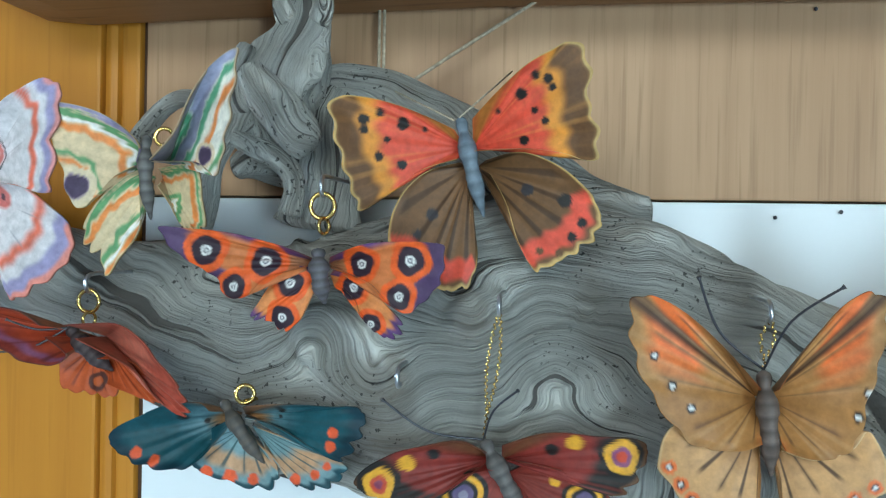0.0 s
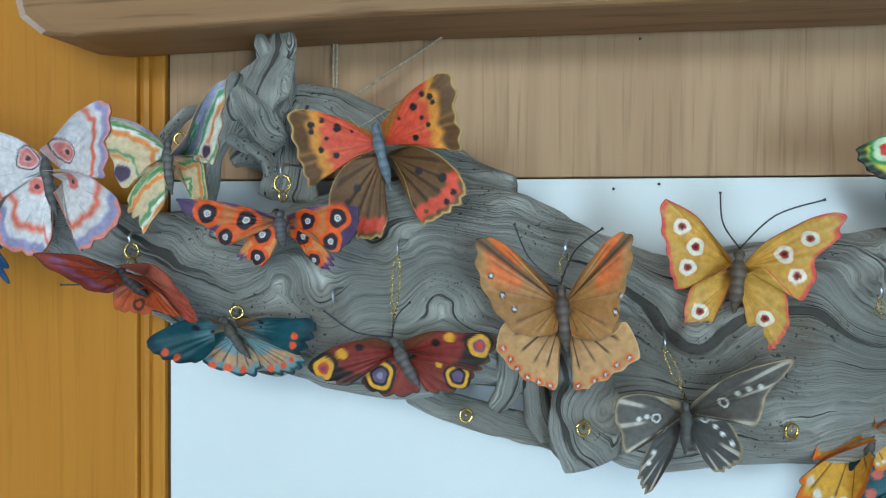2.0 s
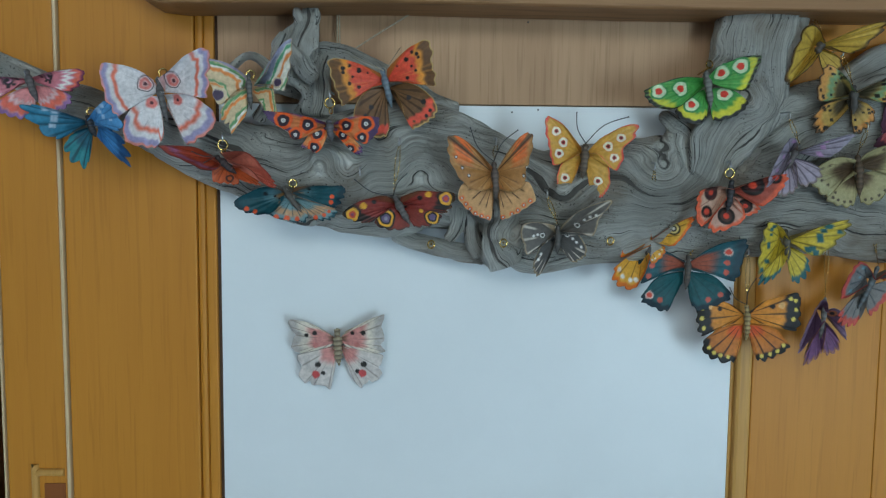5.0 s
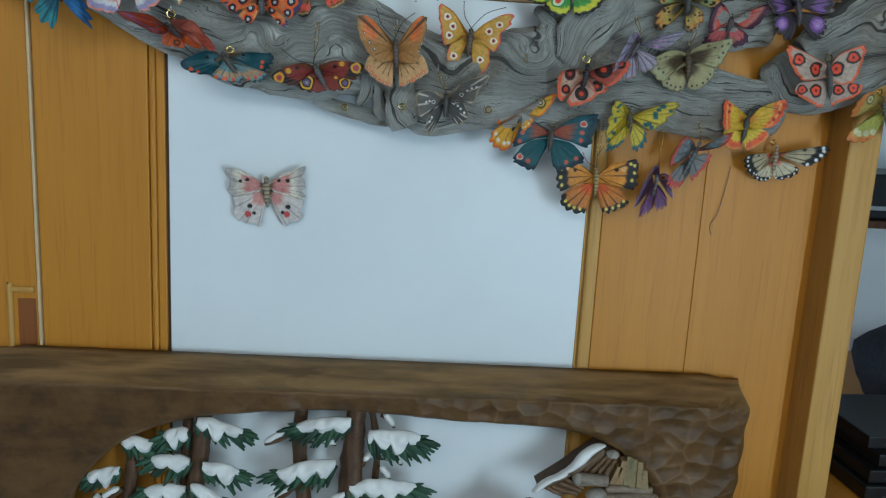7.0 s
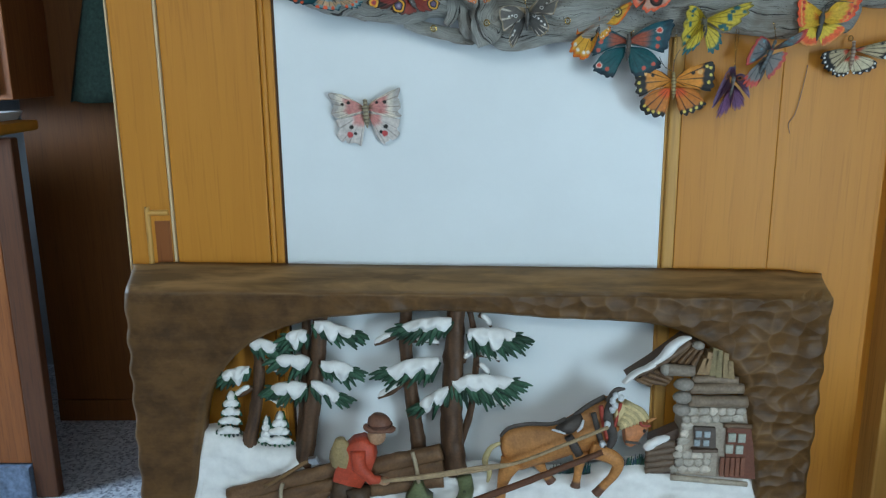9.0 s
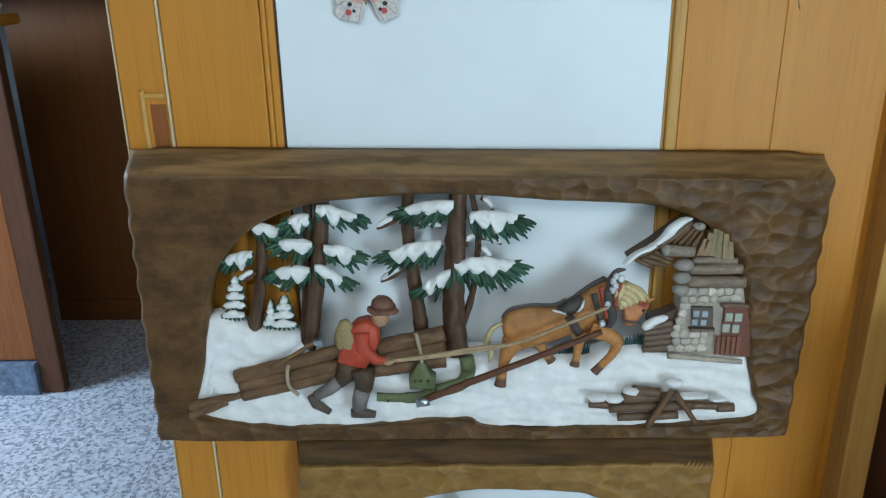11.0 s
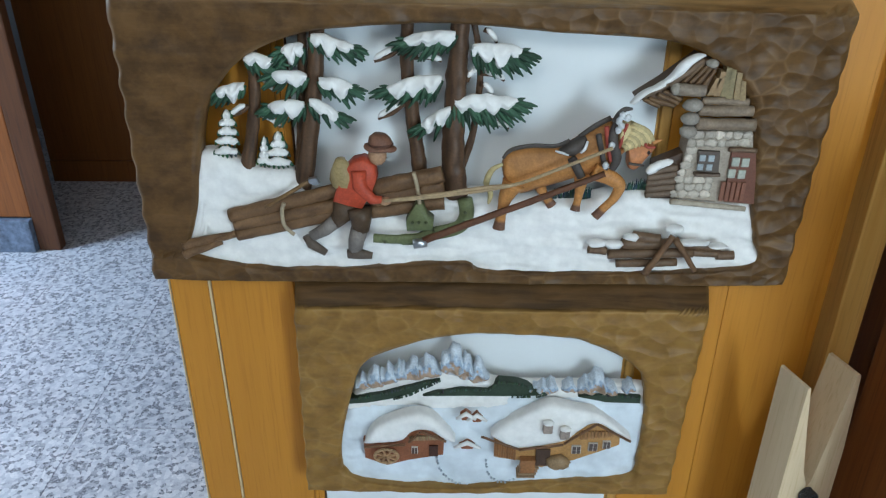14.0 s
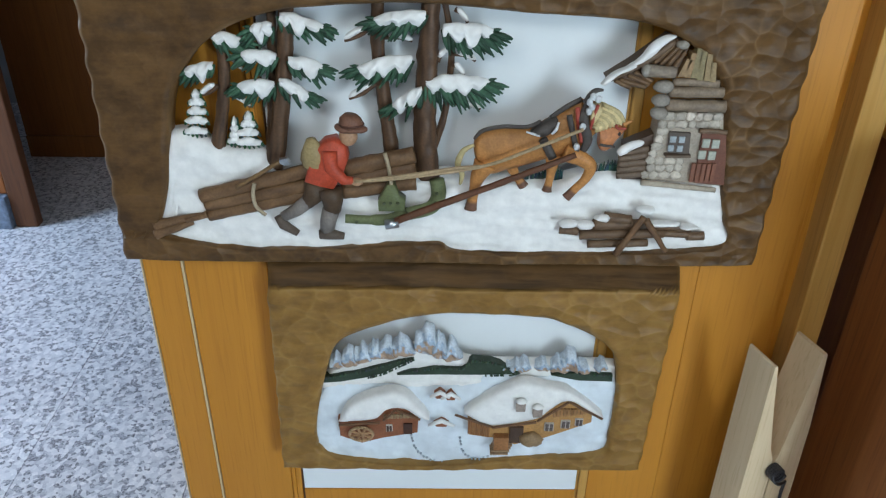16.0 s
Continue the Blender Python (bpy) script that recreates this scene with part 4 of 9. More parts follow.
spots('eyes', (0, -44.7, 9, ((8.80, (0.80, 0.15, 0.03)), (5.79, (0.045, 0.025, 0.04)), (2.09, WHITE_C), (1.18, (0.10, 0.09, 0.12)), (0.58, WHITE_C),)),
      (0, -21.7, 5.2, ((8.15, (0.80, 0.15, 0.03)), (5.36, (0.045, 0.025, 0.04)), (1.94, WHITE_C), (1.08, (0.10, 0.09, 0.12)), (0.54, WHITE_C),)),
      (0, -33.1, -4.6, ((6.95, (0.80, 0.15, 0.03)), (4.57, (0.045, 0.025, 0.04)), (1.65, WHITE_C), (0.93, (0.10, 0.09, 0.12)), (0.46, WHITE_C),)),
      (1, -13.2, -3.1, ((7.70, (0.80, 0.15, 0.03)), (5.07, (0.045, 0.025, 0.04)), (1.83, WHITE_C), (1.03, (0.10, 0.09, 0.12)), (0.51, WHITE_C),)),
      (1, -15.7, -16.3, ((6.87, (0.80, 0.15, 0.03)), (4.52, (0.045, 0.025, 0.04)), (1.63, WHITE_C), (0.92, (0.10, 0.09, 0.12)), (0.45, WHITE_C),)),
      (2, 15.5, 4.9, ((7.42, (0.80, 0.15, 0.03)), (4.88, (0.045, 0.025, 0.04)), (1.76, WHITE_C), (0.99, (0.10, 0.09, 0.12)), (0.49, WHITE_C),)),
      (2, 35, 6.6, ((8.06, (0.80, 0.15, 0.03)), (5.30, (0.045, 0.025, 0.04)), (1.91, WHITE_C), (1.08, (0.10, 0.09, 0.12)), (0.53, WHITE_C),)),
      (2, 31, -6.6, ((6.88, (0.80, 0.15, 0.03)), (4.53, (0.045, 0.025, 0.04)), (1.63, WHITE_C), (0.92, (0.10, 0.09, 0.12)), (0.45, WHITE_C),)),
      (3, 12, -4.1, ((7.06, (0.80, 0.15, 0.03)), (4.65, (0.045, 0.025, 0.04)), (1.67, WHITE_C), (0.94, (0.10, 0.09, 0.12)), (0.46, WHITE_C),)),
      (3, 19.5, -17.5, ((5.77, (0.80, 0.15, 0.03)), (3.80, (0.045, 0.025, 0.04)), (1.37, WHITE_C), (0.77, (0.10, 0.09, 0.12)), (0.38, WHITE_C),)))
outline('teal', (-0.0952, 0.523, 1.6319), (-9.6, 13.1, 9.6, -13.1),
        (((-11.4, 9.5), (-16.2, 13), (-28.5, 11.7), (-40.9, 6.9), (-56.7, -3.3), (-49.7, -11.1), (-37.8, -14.6), (-21.6, -14.7), (-11.5, -6.2), (-9.8, 2.8)), 4, 7),
        (((-7.3, 3.8), (-14.2, -4.3), (-22.3, -15.8), (-12.6, -20), (1.4, -22.8), (12.1, -22.8), (15.7, -18.3), (13.6, -11.2), (2.1, -1.1)), 2, 6),
        (((2, 11.7), (20.7, 13.9), (38.5, 14), (52.3, 13.6), (53.8, 6.7), (50.4, -0.5), (44.5, -7.8), (32.7, -4.1), (17.7, 3.8), (3.6, 7.7)), 3, 6),
        (((7, 2), (25.9, -3.4), (42.3, -8.4), (44.7, -13.9), (37.9, -19.9), (24.4, -20.6), (19, -15.1), (10.8, -6.6)), 3, 5))
spots('teal', (0, -44.1, -9.7, ((2.56, (0.78, 0.14, 0.05)),)),
      (0, -35.5, -12.3, ((2.22, (0.78, 0.14, 0.05)),)),
      (0, -26.4, 5.4, ((2.20, BLACK),)),
      (0, -17.9, 2.8, ((1.25, BLACK),)),
      (0, -13.5, 0.6, ((0.93, BLACK),)),
      (1, -16, -18.1, ((2.83, (0.78, 0.14, 0.05)),)),
      (1, -5.4, -19.3, ((3.11, (0.78, 0.14, 0.05)),)),
      (1, 5.1, -19.7, ((2.47, (0.78, 0.14, 0.05)),)),
      (2, 41.1, 3.2, ((2.38, (0.78, 0.14, 0.05)),)),
      (2, 40.2, -2.5, ((2.38, (0.78, 0.14, 0.05)),)),
      (2, 17.3, 10.6, ((1.82, BLACK),)),
      (2, 16.1, 7.1, ((0.91, BLACK),)),
      (3, 24, -18.1, ((2.42, (0.78, 0.14, 0.05)),)),
      (3, 32.5, -15.7, ((2.10, (0.78, 0.14, 0.05)),)),
      (3, 37.5, -12, ((1.79, (0.78, 0.14, 0.05)),)))
outline('darkred', (-0.1578, 0.510, 1.6657), (-10.2, 8.7, 10.2, -8.7),
        (((-15.4, 10.6), (-26.7, 16.7), (-47.9, 18.2), (-62.6, 17.5), (-52.2, 9.4), (-35.1, 2.3), (-22.5, -4.1), (-9.9, -5.6), (-3.7, -0.6), (-12.8, 6)), 3, 7),
        (((-12.8, 0.2), (-14, -7.3), (-12.3, -16.8), (1.3, -18.2), (10.6, -19.1), (11.4, -12.2), (-1.7, -3.3)), 2, 4),
        (((-2.6, 11.6), (19.9, 13), (30.9, 7.4), (38.3, -1.6), (46.4, -10.6), (51.6, -19.6), (46.4, -21.6), (36.3, -14.6), (27.3, -4.5), (3.4, 6.4)), 4, 6),
        (((6, -3.1), (20.4, -3.5), (28.7, -10.7), (33.6, -18.8), (25.4, -18.3), (11.1, -13.3)), 2, 4))
spots('darkred', (1, 3.2, -13.4, ((4.23, (0.10, 0.03, 0.02)), (2.12, (0.5, 0.12, 0.03)),)))
outline('peacock', (0.0163, 0.515, 1.6222), (-8.5, 14.6, 8.5, -14.6),
        (((-7.1, 10.6), (-18, 14.6), (-33.2, 11.3), (-47.2, 6.3), (-59.4, -4.4), (-51.4, -9.5), (-41.5, -12.2), (-30.3, -11.9), (-13.8, 1.3), (-3.7, 4.4)), 4, 7),
        (((-1.5, 2.9), (-13.3, 2.2), (-21.7, -5), (-27.2, -13.5), (-18.8, -18.5), (-6.3, -20), (7.3, -17), (6.7, -6.3), (1.8, 0.3)), 3, 6),
        (((-1, 13.3), (15.5, 19.3), (31.5, 19.3), (52.4, 17.5), (51.1, 8.3), (46, 0.2), (39.5, -2.8), (23.6, 4.4), (5.6, 7.6)), 3, 6),
        (((7.3, 5.2), (20.7, 3.8), (34.1, -0.9), (39.9, -7.2), (32.8, -14.3), (20.8, -16.3), (12.2, -16.2), (9, -7)), 3, 6))
spots('peacock', (0, -49.1, -4.7, ((8.87, BLACK), (6.29, (0.78, 0.42, 0.05)), (3.43, (0.62, 0.10, 0.05)), (1.72, (0.3, 0.08, 0.14)),)),
      (0, -38.3, 4.1, ((3.40, (0.78, 0.42, 0.05)),)),
      (0, -27.9, 8.1, ((2.52, BLACK),)),
      (1, -16.3, -8.6, ((10.04, BLACK), (8.09, (0.78, 0.42, 0.05)), (5.86, BLACK), (4.18, (0.16, 0.12, 0.22)), (1.95, (0.30, 0.28, 0.36)),)),
      (2, 44, 12, ((8.12, BLACK), (6.29, (0.78, 0.42, 0.05)), (3.67, (0.30, 0.10, 0.20)), (2.10, (0.62, 0.10, 0.05)),)),
      (2, 26.5, 16.1, ((3.20, (0.78, 0.42, 0.05)),)),
      (2, 18, 12.5, ((2.69, BLACK),)),
      (3, 30.8, -6.7, ((8.26, BLACK), (6.66, (0.78, 0.42, 0.05)), (4.79, BLACK), (3.20, (0.16, 0.12, 0.22)),)),
      (3, 19.3, -0.5, ((2.15, (0.78, 0.42, 0.05)),)))
outline('orange', (0.1084, 0.497, 1.6529), (-1.7, 18.5, 1.7, -18.5),
        (((-3.3, 12.5), (-15.4, 25.9), (-27.4, 36.7), (-37.1, 42.2), (-45.7, 42.6), (-47.1, 32.6), (-45.6, 22.7), (-40.6, 10.5), (-32, -1.6), (-23.5, -8.6), (-10.4, -9.3), (-2.7, -6.3)), 4, 9),
        (((-2.7, -8.1), (-16.2, -10), (-30.8, -2.7), (-36.3, -16.8), (-29.4, -26.5), (-20.8, -33.3), (-12.4, -36.5), (-4, -38.5), (-2.2, -28.1), (-1.7, -19.2)), 3, 7),
        (((2.4, 12.7), (10.3, 26.5), (20.5, 39.9), (28.4, 45.9), (34.1, 45.5), (35.7, 36.6), (33.1, 22.3), (29.8, 10.3), (27.6, -1.6), (23.2, -8.2), (15.2, -10.5), (4.5, -7.8)), 4, 9),
        (((4.5, -9), (15.6, -11.6), (27.1, -7), (32, -0.8), (36.2, -6.6), (40.1, -18.4), (31.8, -25.5), (22.7, -31.3), (12.3, -36.7), (6.5, -37.5), (5.2, -27.3), (4.6, -18.9)), 5, 9))
spots('orange', (0, -38.8, 22.3, ((1.72, BLACK), (0.98, WHITE_C),)),
      (0, -32.6, 12, ((1.71, BLACK), (0.98, WHITE_C),)),
      (0, -26, 4.5, ((1.70, BLACK), (0.97, WHITE_C),)),
      (1, -32.6, -17.5, ((2.71, (0.80, 0.21, 0.06)), (1.35, BLACK), (0.86, WHITE_C),)),
      (1, -28.4, -23.4, ((2.70, (0.80, 0.21, 0.06)), (1.35, BLACK), (0.86, WHITE_C),)),
      (1, -24.5, -28.2, ((2.69, (0.80, 0.21, 0.06)), (1.34, BLACK), (0.85, WHITE_C),)),
      (1, -19.1, -32.6, ((2.67, (0.80, 0.21, 0.06)), (1.34, BLACK), (0.85, WHITE_C),)),
      (1, -13, -35, ((2.65, (0.80, 0.21, 0.06)), (1.33, BLACK), (0.84, WHITE_C),)),
      (1, -6.8, -36.7, ((2.64, (0.80, 0.21, 0.06)), (1.32, BLACK), (0.84, WHITE_C),)),
      (2, 33.9, 23.6, ((1.59, BLACK), (0.91, WHITE_C),)),
      (2, 30.1, 12.9, ((1.60, BLACK), (0.91, WHITE_C),)),
      (2, 27.2, 4.8, ((1.61, BLACK), (0.92, WHITE_C),)),
      (3, 8.1, -35.9, ((2.59, (0.80, 0.21, 0.06)), (1.30, BLACK), (0.82, WHITE_C),)),
      (3, 16.8, -32.5, ((2.57, (0.80, 0.21, 0.06)), (1.28, BLACK), (0.82, WHITE_C),)),
      (3, 22.6, -29, ((2.55, (0.80, 0.21, 0.06)), (1.27, BLACK), (0.81, WHITE_C),)),
      (3, 28.3, -23.9, ((2.53, (0.80, 0.21, 0.06)), (1.27, BLACK), (0.81, WHITE_C),)),
      (3, 34.7, -19.7, ((2.52, (0.80, 0.21, 0.06)), (1.26, BLACK), (0.80, WHITE_C),)))
outline('yelloweye', (0.2000, 0.522, 1.6731), (1.2, 17.9, -1.2, -17.9),
        (((-4.2, 13.1), (-13.2, 24.7), (-23.2, 36.2), (-34.7, 42.8), (-39.9, 43.5), (-40.3, 29.4), (-37.4, 17.7), (-35.5, 5.9), (-32, -4.1), (-22.3, -1.8), (-5.1, 8.4)), 4, 8),
        (((-4.7, 6.3), (-18.9, 1.1), (-25.3, -6.8), (-27.2, -21.1), (-24.6, -33.9), (-16.6, -29.2), (-8.8, -15.4), (-3.8, -2.1)), 3, 4),
        (((4.6, 11.6), (13.9, 21.8), (27.6, 30.2), (39.8, 35.9), (52.5, 36.9), (50.6, 28.9), (48.7, 22.4), (38.9, 14.1), (37.7, 1), (31.2, -9), (23.9, -2.6), (14.2, 7), (5.3, 7.9)), 4, 9),
        (((4.1, 3.8), (15.7, 6.9), (24.5, -4.5), (26.4, -16), (26, -26), (17.4, -36.3), (7.7, -28.3), (3.9, -13.7)), 4, 5))
spots('yelloweye', (0, -29.4, 29.6, ((5.57, (0.70, 0.30, 0.06)), (4.75, (0.82, 0.77, 0.62)), (2.29, (0.45, 0.05, 0.04)), (1.15, (0.10, 0.02, 0.02)),)),
      (0, -21.9, 18.6, ((5.54, (0.70, 0.30, 0.06)), (4.72, (0.82, 0.77, 0.62)), (2.28, (0.45, 0.05, 0.04)), (1.14, (0.10, 0.02, 0.02)),)),
      (0, -26.2, 7.4, ((5.56, (0.70, 0.30, 0.06)), (4.75, (0.82, 0.77, 0.62)), (2.29, (0.45, 0.05, 0.04)), (1.15, (0.10, 0.02, 0.02)),)),
      (1, -19, -16.9, ((5.56, (0.70, 0.30, 0.06)), (4.74, (0.82, 0.77, 0.62)), (2.29, (0.45, 0.05, 0.04)), (1.14, (0.10, 0.02, 0.02)),)),
      (2, 35.9, 23.5, ((5.26, (0.70, 0.30, 0.06)), (4.49, (0.82, 0.77, 0.62)), (2.17, (0.45, 0.05, 0.04)), (1.08, (0.10, 0.02, 0.02)),)),
      (2, 23.6, 15, ((5.32, (0.70, 0.30, 0.06)), (4.54, (0.82, 0.77, 0.62)), (2.19, (0.45, 0.05, 0.04)), (1.10, (0.10, 0.02, 0.02)),)),
      (2, 29.6, 3.6, ((5.30, (0.70, 0.30, 0.06)), (4.52, (0.82, 0.77, 0.62)), (2.18, (0.45, 0.05, 0.04)), (1.09, (0.10, 0.02, 0.02)),)),
      (3, 14.7, -19.9, ((5.40, (0.70, 0.30, 0.06)), (4.61, (0.82, 0.77, 0.62)), (2.22, (0.45, 0.05, 0.04)), (1.11, (0.10, 0.02, 0.02)),)))
outline('grey', (0.1735, 0.512, 1.5938), (0.1, 14.9, -0.1, -14.9),
        (((-3.4, 14.7), (-14.1, 16.9), (-27.2, 17.9), (-36.4, 14), (-37.5, 3.8), (-34, -4.5), (-31.5, -14.5), (-20, -8.7), (-4.5, 4.5)), 3, 6),
        (((-3.9, 3.9), (-15.2, -3.5), (-20.6, -14), (-24.6, -26.1), (-19.4, -36.6), (-11.5, -25.2), (-6.2, -14.7), (-3, -3.9)), 3, 4),
        (((2.4, 15), (14.3, 26), (29.7, 34.8), (50.9, 41), (48.1, 32.5), (39.8, 22.4), (34.1, 5.9), (21, 7.7), (4.2, 9.1)), 3, 6),
        (((3.3, 4.9), (18.4, 6.8), (26.6, -2.6), (29.1, -14.1), (17.6, -22.5), (11.1, -18.7), (2.9, -6.9)), 3, 4))
spots('grey', (0, -15.4, 4.5, ((3.28, (0.05, 0.045, 0.04)), (2.63, WHITE_C), (1.64, (0.12, 0.11, 0.10)),)),
      (0, -24.6, 3.9, ((1.39, WHITE_C),)),
      (0, -20.4, 5.2, ((1.39, WHITE_C),)),
      (1, -12, -0.4, ((3.28, (0.05, 0.045, 0.04)), (2.62, WHITE_C), (1.64, (0.12, 0.11, 0.10)),)),
      (1, -16.6, -14.3, ((1.38, WHITE_C),)),
      (1, -19.1, -20.2, ((1.39, WHITE_C),)),
      (2, 19.1, 15, ((3.16, (0.05, 0.045, 0.04)), (2.53, WHITE_C), (1.58, (0.12, 0.11, 0.10)),)),
      (2, 25.9, 20.6, ((1.32, WHITE_C),)),
      (2, 31.2, 23.5, ((1.31, WHITE_C),)),
      (2, 36.7, 25.5, ((1.31, WHITE_C),)),
      (3, 10, 5.2, ((3.21, (0.05, 0.045, 0.04)), (2.57, WHITE_C), (1.61, (0.12, 0.11, 0.10)),)),
      (3, 15.5, 1.2, ((1.34, WHITE_C),)),
      (3, 19.1, -2.3, ((1.34, WHITE_C),)),
      (3, 24, -7, ((1.34, WHITE_C),)))
outline('green', (0.3260, 0.530, 1.7463), (-3.2, 19, 3.2, -19),
        (((-7.2, 11.6), (-29.2, 12), (-50.7, 5.6), (-66.6, -2.6), (-59.2, -14.6), (-43.3, -20.5), (-30.9, -17.9), (-15.8, -6), (-4.3, 4.3)), 3, 5),
        (((-2.3, 1.2), (-20.8, -6.3), (-32.6, -22.4), (-21.5, -31.5), (-10, -33.8), (-1.5, -28.1), (0.9, -11)), 2, 5),
        (((-1.1, 14.8), (10.3, 24.6), (31.7, 32.8), (49.1, 33.1), (46.6, 22.1), (42.3, 9.9), (35.4, -0.5), (17.8, 0.4), (1.9, 6.2)), 3, 6),
        (((1.5, 1.3), (19.1, 2.2), (33.3, -5), (40.1, -14.1), (27, -26.6), (7, -30.6), (3.1, -17.2)), 3, 5))
spots('green', (0, -51.9, -2.5, ((9.41, (0.07, 0.30, 0.09)), (7.21, (0.62, 0.74, 0.50)), (3.76, (0.72, 0.07, 0.04)),)),
      (0, -28.8, 0.9, ((9.41, (0.07, 0.30, 0.09)), (7.22, (0.62, 0.74, 0.50)), (3.76, (0.72, 0.07, 0.04)),)),
      (1, -16.1, -14.6, ((9.46, (0.07, 0.30, 0.09)), (7.25, (0.62, 0.74, 0.50)), (3.78, (0.72, 0.07, 0.04)),)),
      (2, 12.9, 17.4, ((9.40, (0.07, 0.30, 0.09)), (7.21, (0.62, 0.74, 0.50)), (3.76, (0.72, 0.07, 0.04)),)),
      (2, 30.7, 23.7, ((9.40, (0.07, 0.30, 0.09)), (7.21, (0.62, 0.74, 0.50)), (3.76, (0.72, 0.07, 0.04)),)),
      (3, 17.2, -3.7, ((9.45, (0.07, 0.30, 0.09)), (7.25, (0.62, 0.74, 0.50)), (3.78, (0.72, 0.07, 0.04)),)))
outline('tealdot', (0.3198, 0.556, 1.5571), (0.8, 19.3, -0.8, -19.3),
        (((-3.6, 12), (-23.3, 22.1), (-36.7, 28.5), (-51.9, 29.6), (-53.1, 11.9), (-50.2, -11.1), (-28.9, -0.9), (-4.4, 2)), 3, 5),
        (((-3.7, 0.7), (-31.6, -5.8), (-48.5, -27.8), (-38.9, -36.4), (-21.4, -41.5), (-12.7, -26.8), (-4.5, -11.3)), 2, 4),
        (((5, 14.1), (18.9, 24.1), (38.2, 32.9), (59.8, 34.4), (57, 13.4), (48.9, -7.7), (26.8, -2.1), (4.9, 2.1)), 3, 5),
        (((2.3, 0.7), (28, -3.7), (47, -23.4), (39.4, -32.2), (18.6, -41.1), (6.3, -35.9), (1.8, -17.9)), 2, 5))
spots('tealdot', (0, -35.5, 19.8, ((4.62, (0.70, 0.55, 0.48)), (3.30, (0.70, 0.10, 0.06)),)),
      (0, -38.9, 7.2, ((2.98, (0.62, 0.14, 0.09)),)),
      (0, -42.4, -4.1, ((2.98, (0.62, 0.14, 0.09)),)),
      (1, -40.1, -24.7, ((4.65, (0.70, 0.55, 0.48)), (3.32, (0.70, 0.10, 0.06)),)),
      (1, -28.6, -29.9, ((2.99, (0.62, 0.14, 0.09)),)),
      (2, 42.1, 22.2, ((4.63, (0.70, 0.55, 0.48)), (3.31, (0.70, 0.10, 0.06)),)),
      (2, 40.7, 10.9, ((2.98, (0.62, 0.14, 0.09)),)),
      (2, 40, 0.3, ((2.99, (0.62, 0.14, 0.09)),)),
      (3, 36.4, -23.8, ((3.00, (0.62, 0.14, 0.09)),)),
      (3, 23.4, -29.3, ((3.00, (0.62, 0.14, 0.09)),)))
outline('monarch', (0.3869, 0.558, 1.5027), (-0.7, 19.6, 0.7, -19.6),
        (((-3.6, 10.1), (-19.9, 20.7), (-36.8, 24.5), (-52.1, 23.6), (-54.4, 3.5), (-48.2, -13.9), (-28.6, -5), (-3.7, 0)), 3, 5),
        (((-3.5, -3.4), (-28.2, -6.4), (-45.6, -22.2), (-41.5, -35.7), (-29.8, -41), (-12.2, -42.9), (-4.4, -23.8)), 2, 5),
        (((3.1, 10.2), (16.1, 23.3), (35.8, 29.6), (53.7, 31.8), (55.6, 11.7), (51.4, -7.2), (27.7, -3.4), (3.7, 0.1)), 3, 5),
        (((3.9, -3.3), (28.5, -5), (41.3, -17), (46.7, -27.8), (30.4, -37.5), (13.7, -40.4), (6.4, -23.6)), 3, 5))
spots('monarch', (0, -30.4, 15, ((2.68, BLACK),)),
      (0, -41.3, 18.2, ((3.35, (0.78, 0.48, 0.20)),)),
      (0, -48.5, 15.4, ((2.14, (0.78, 0.62, 0.14)),)),
      (0, -49.3, 4.7, ((2.14, (0.78, 0.62, 0.14)),)),
      (0, -47.4, -6.1, ((2.15, (0.78, 0.62, 0.14)),)),
      (0, -44.1, 20.9, ((2.14, (0.78, 0.62, 0.14)),)),
      (1, -39.5, -27.7, ((2.15, (0.78, 0.62, 0.14)),)),
      (1, -33.9, -33.1, ((2.16, (0.78, 0.62, 0.14)),)),
      (1, -27, -35.8, ((2.16, (0.78, 0.62, 0.14)),)),
      (1, -18.8, -37.7, ((2.16, (0.78, 0.62, 0.14)),)),
      (2, 26.8, 17.8, ((2.68, BLACK),)),
      (2, 36.1, 19.2, ((3.35, (0.78, 0.48, 0.20)),)),
      (2, 50.5, 24.7, ((2.15, (0.78, 0.62, 0.14)),)),
      (2, 51.1, 14.7, ((2.15, (0.78, 0.62, 0.14)),)),
      (2, 48.4, 4.5, ((2.15, (0.78, 0.62, 0.14)),)),
      (2, 45, 26.7, ((2.14, (0.78, 0.62, 0.14)),)),
      (3, 41.1, -24.8, ((2.16, (0.78, 0.62, 0.14)),)),
      (3, 34.7, -31, ((2.16, (0.78, 0.62, 0.14)),)),
      (3, 26.8, -34.4, ((2.16, (0.78, 0.62, 0.14)),)),
      (3, 17.5, -36.6, ((2.16, (0.78, 0.62, 0.14)),)))
outline('olive', (0.4925, 0.545, 1.6615), (-2.2, 22.1, 2.2, -22.1),
        (((-5.1, 16.3), (-22.8, 19), (-38.7, 13.7), (-56.6, 0.1), (-50.1, -10), (-35, -22), (-20.9, -9.6), (-3.4, 2.3)), 3, 5),
        (((-2.7, 1), (-22.7, -11.5), (-33.7, -22.6), (-21.4, -30.8), (-5, -31.2), (1, -14.4)), 2, 4),
        (((0.5, 20.2), (13.2, 28.2), (32.1, 33.5), (54.4, 37), (47.5, 18), (36.5, 1.3), (14.9, 4.8), (2.1, 7.5)), 3, 5),
        (((2.5, 1.7), (18, 5), (36.2, -2.4), (31.4, -17.2), (17.2, -28.3), (4.1, -27.9), (2.1, -11.2)), 2, 5))
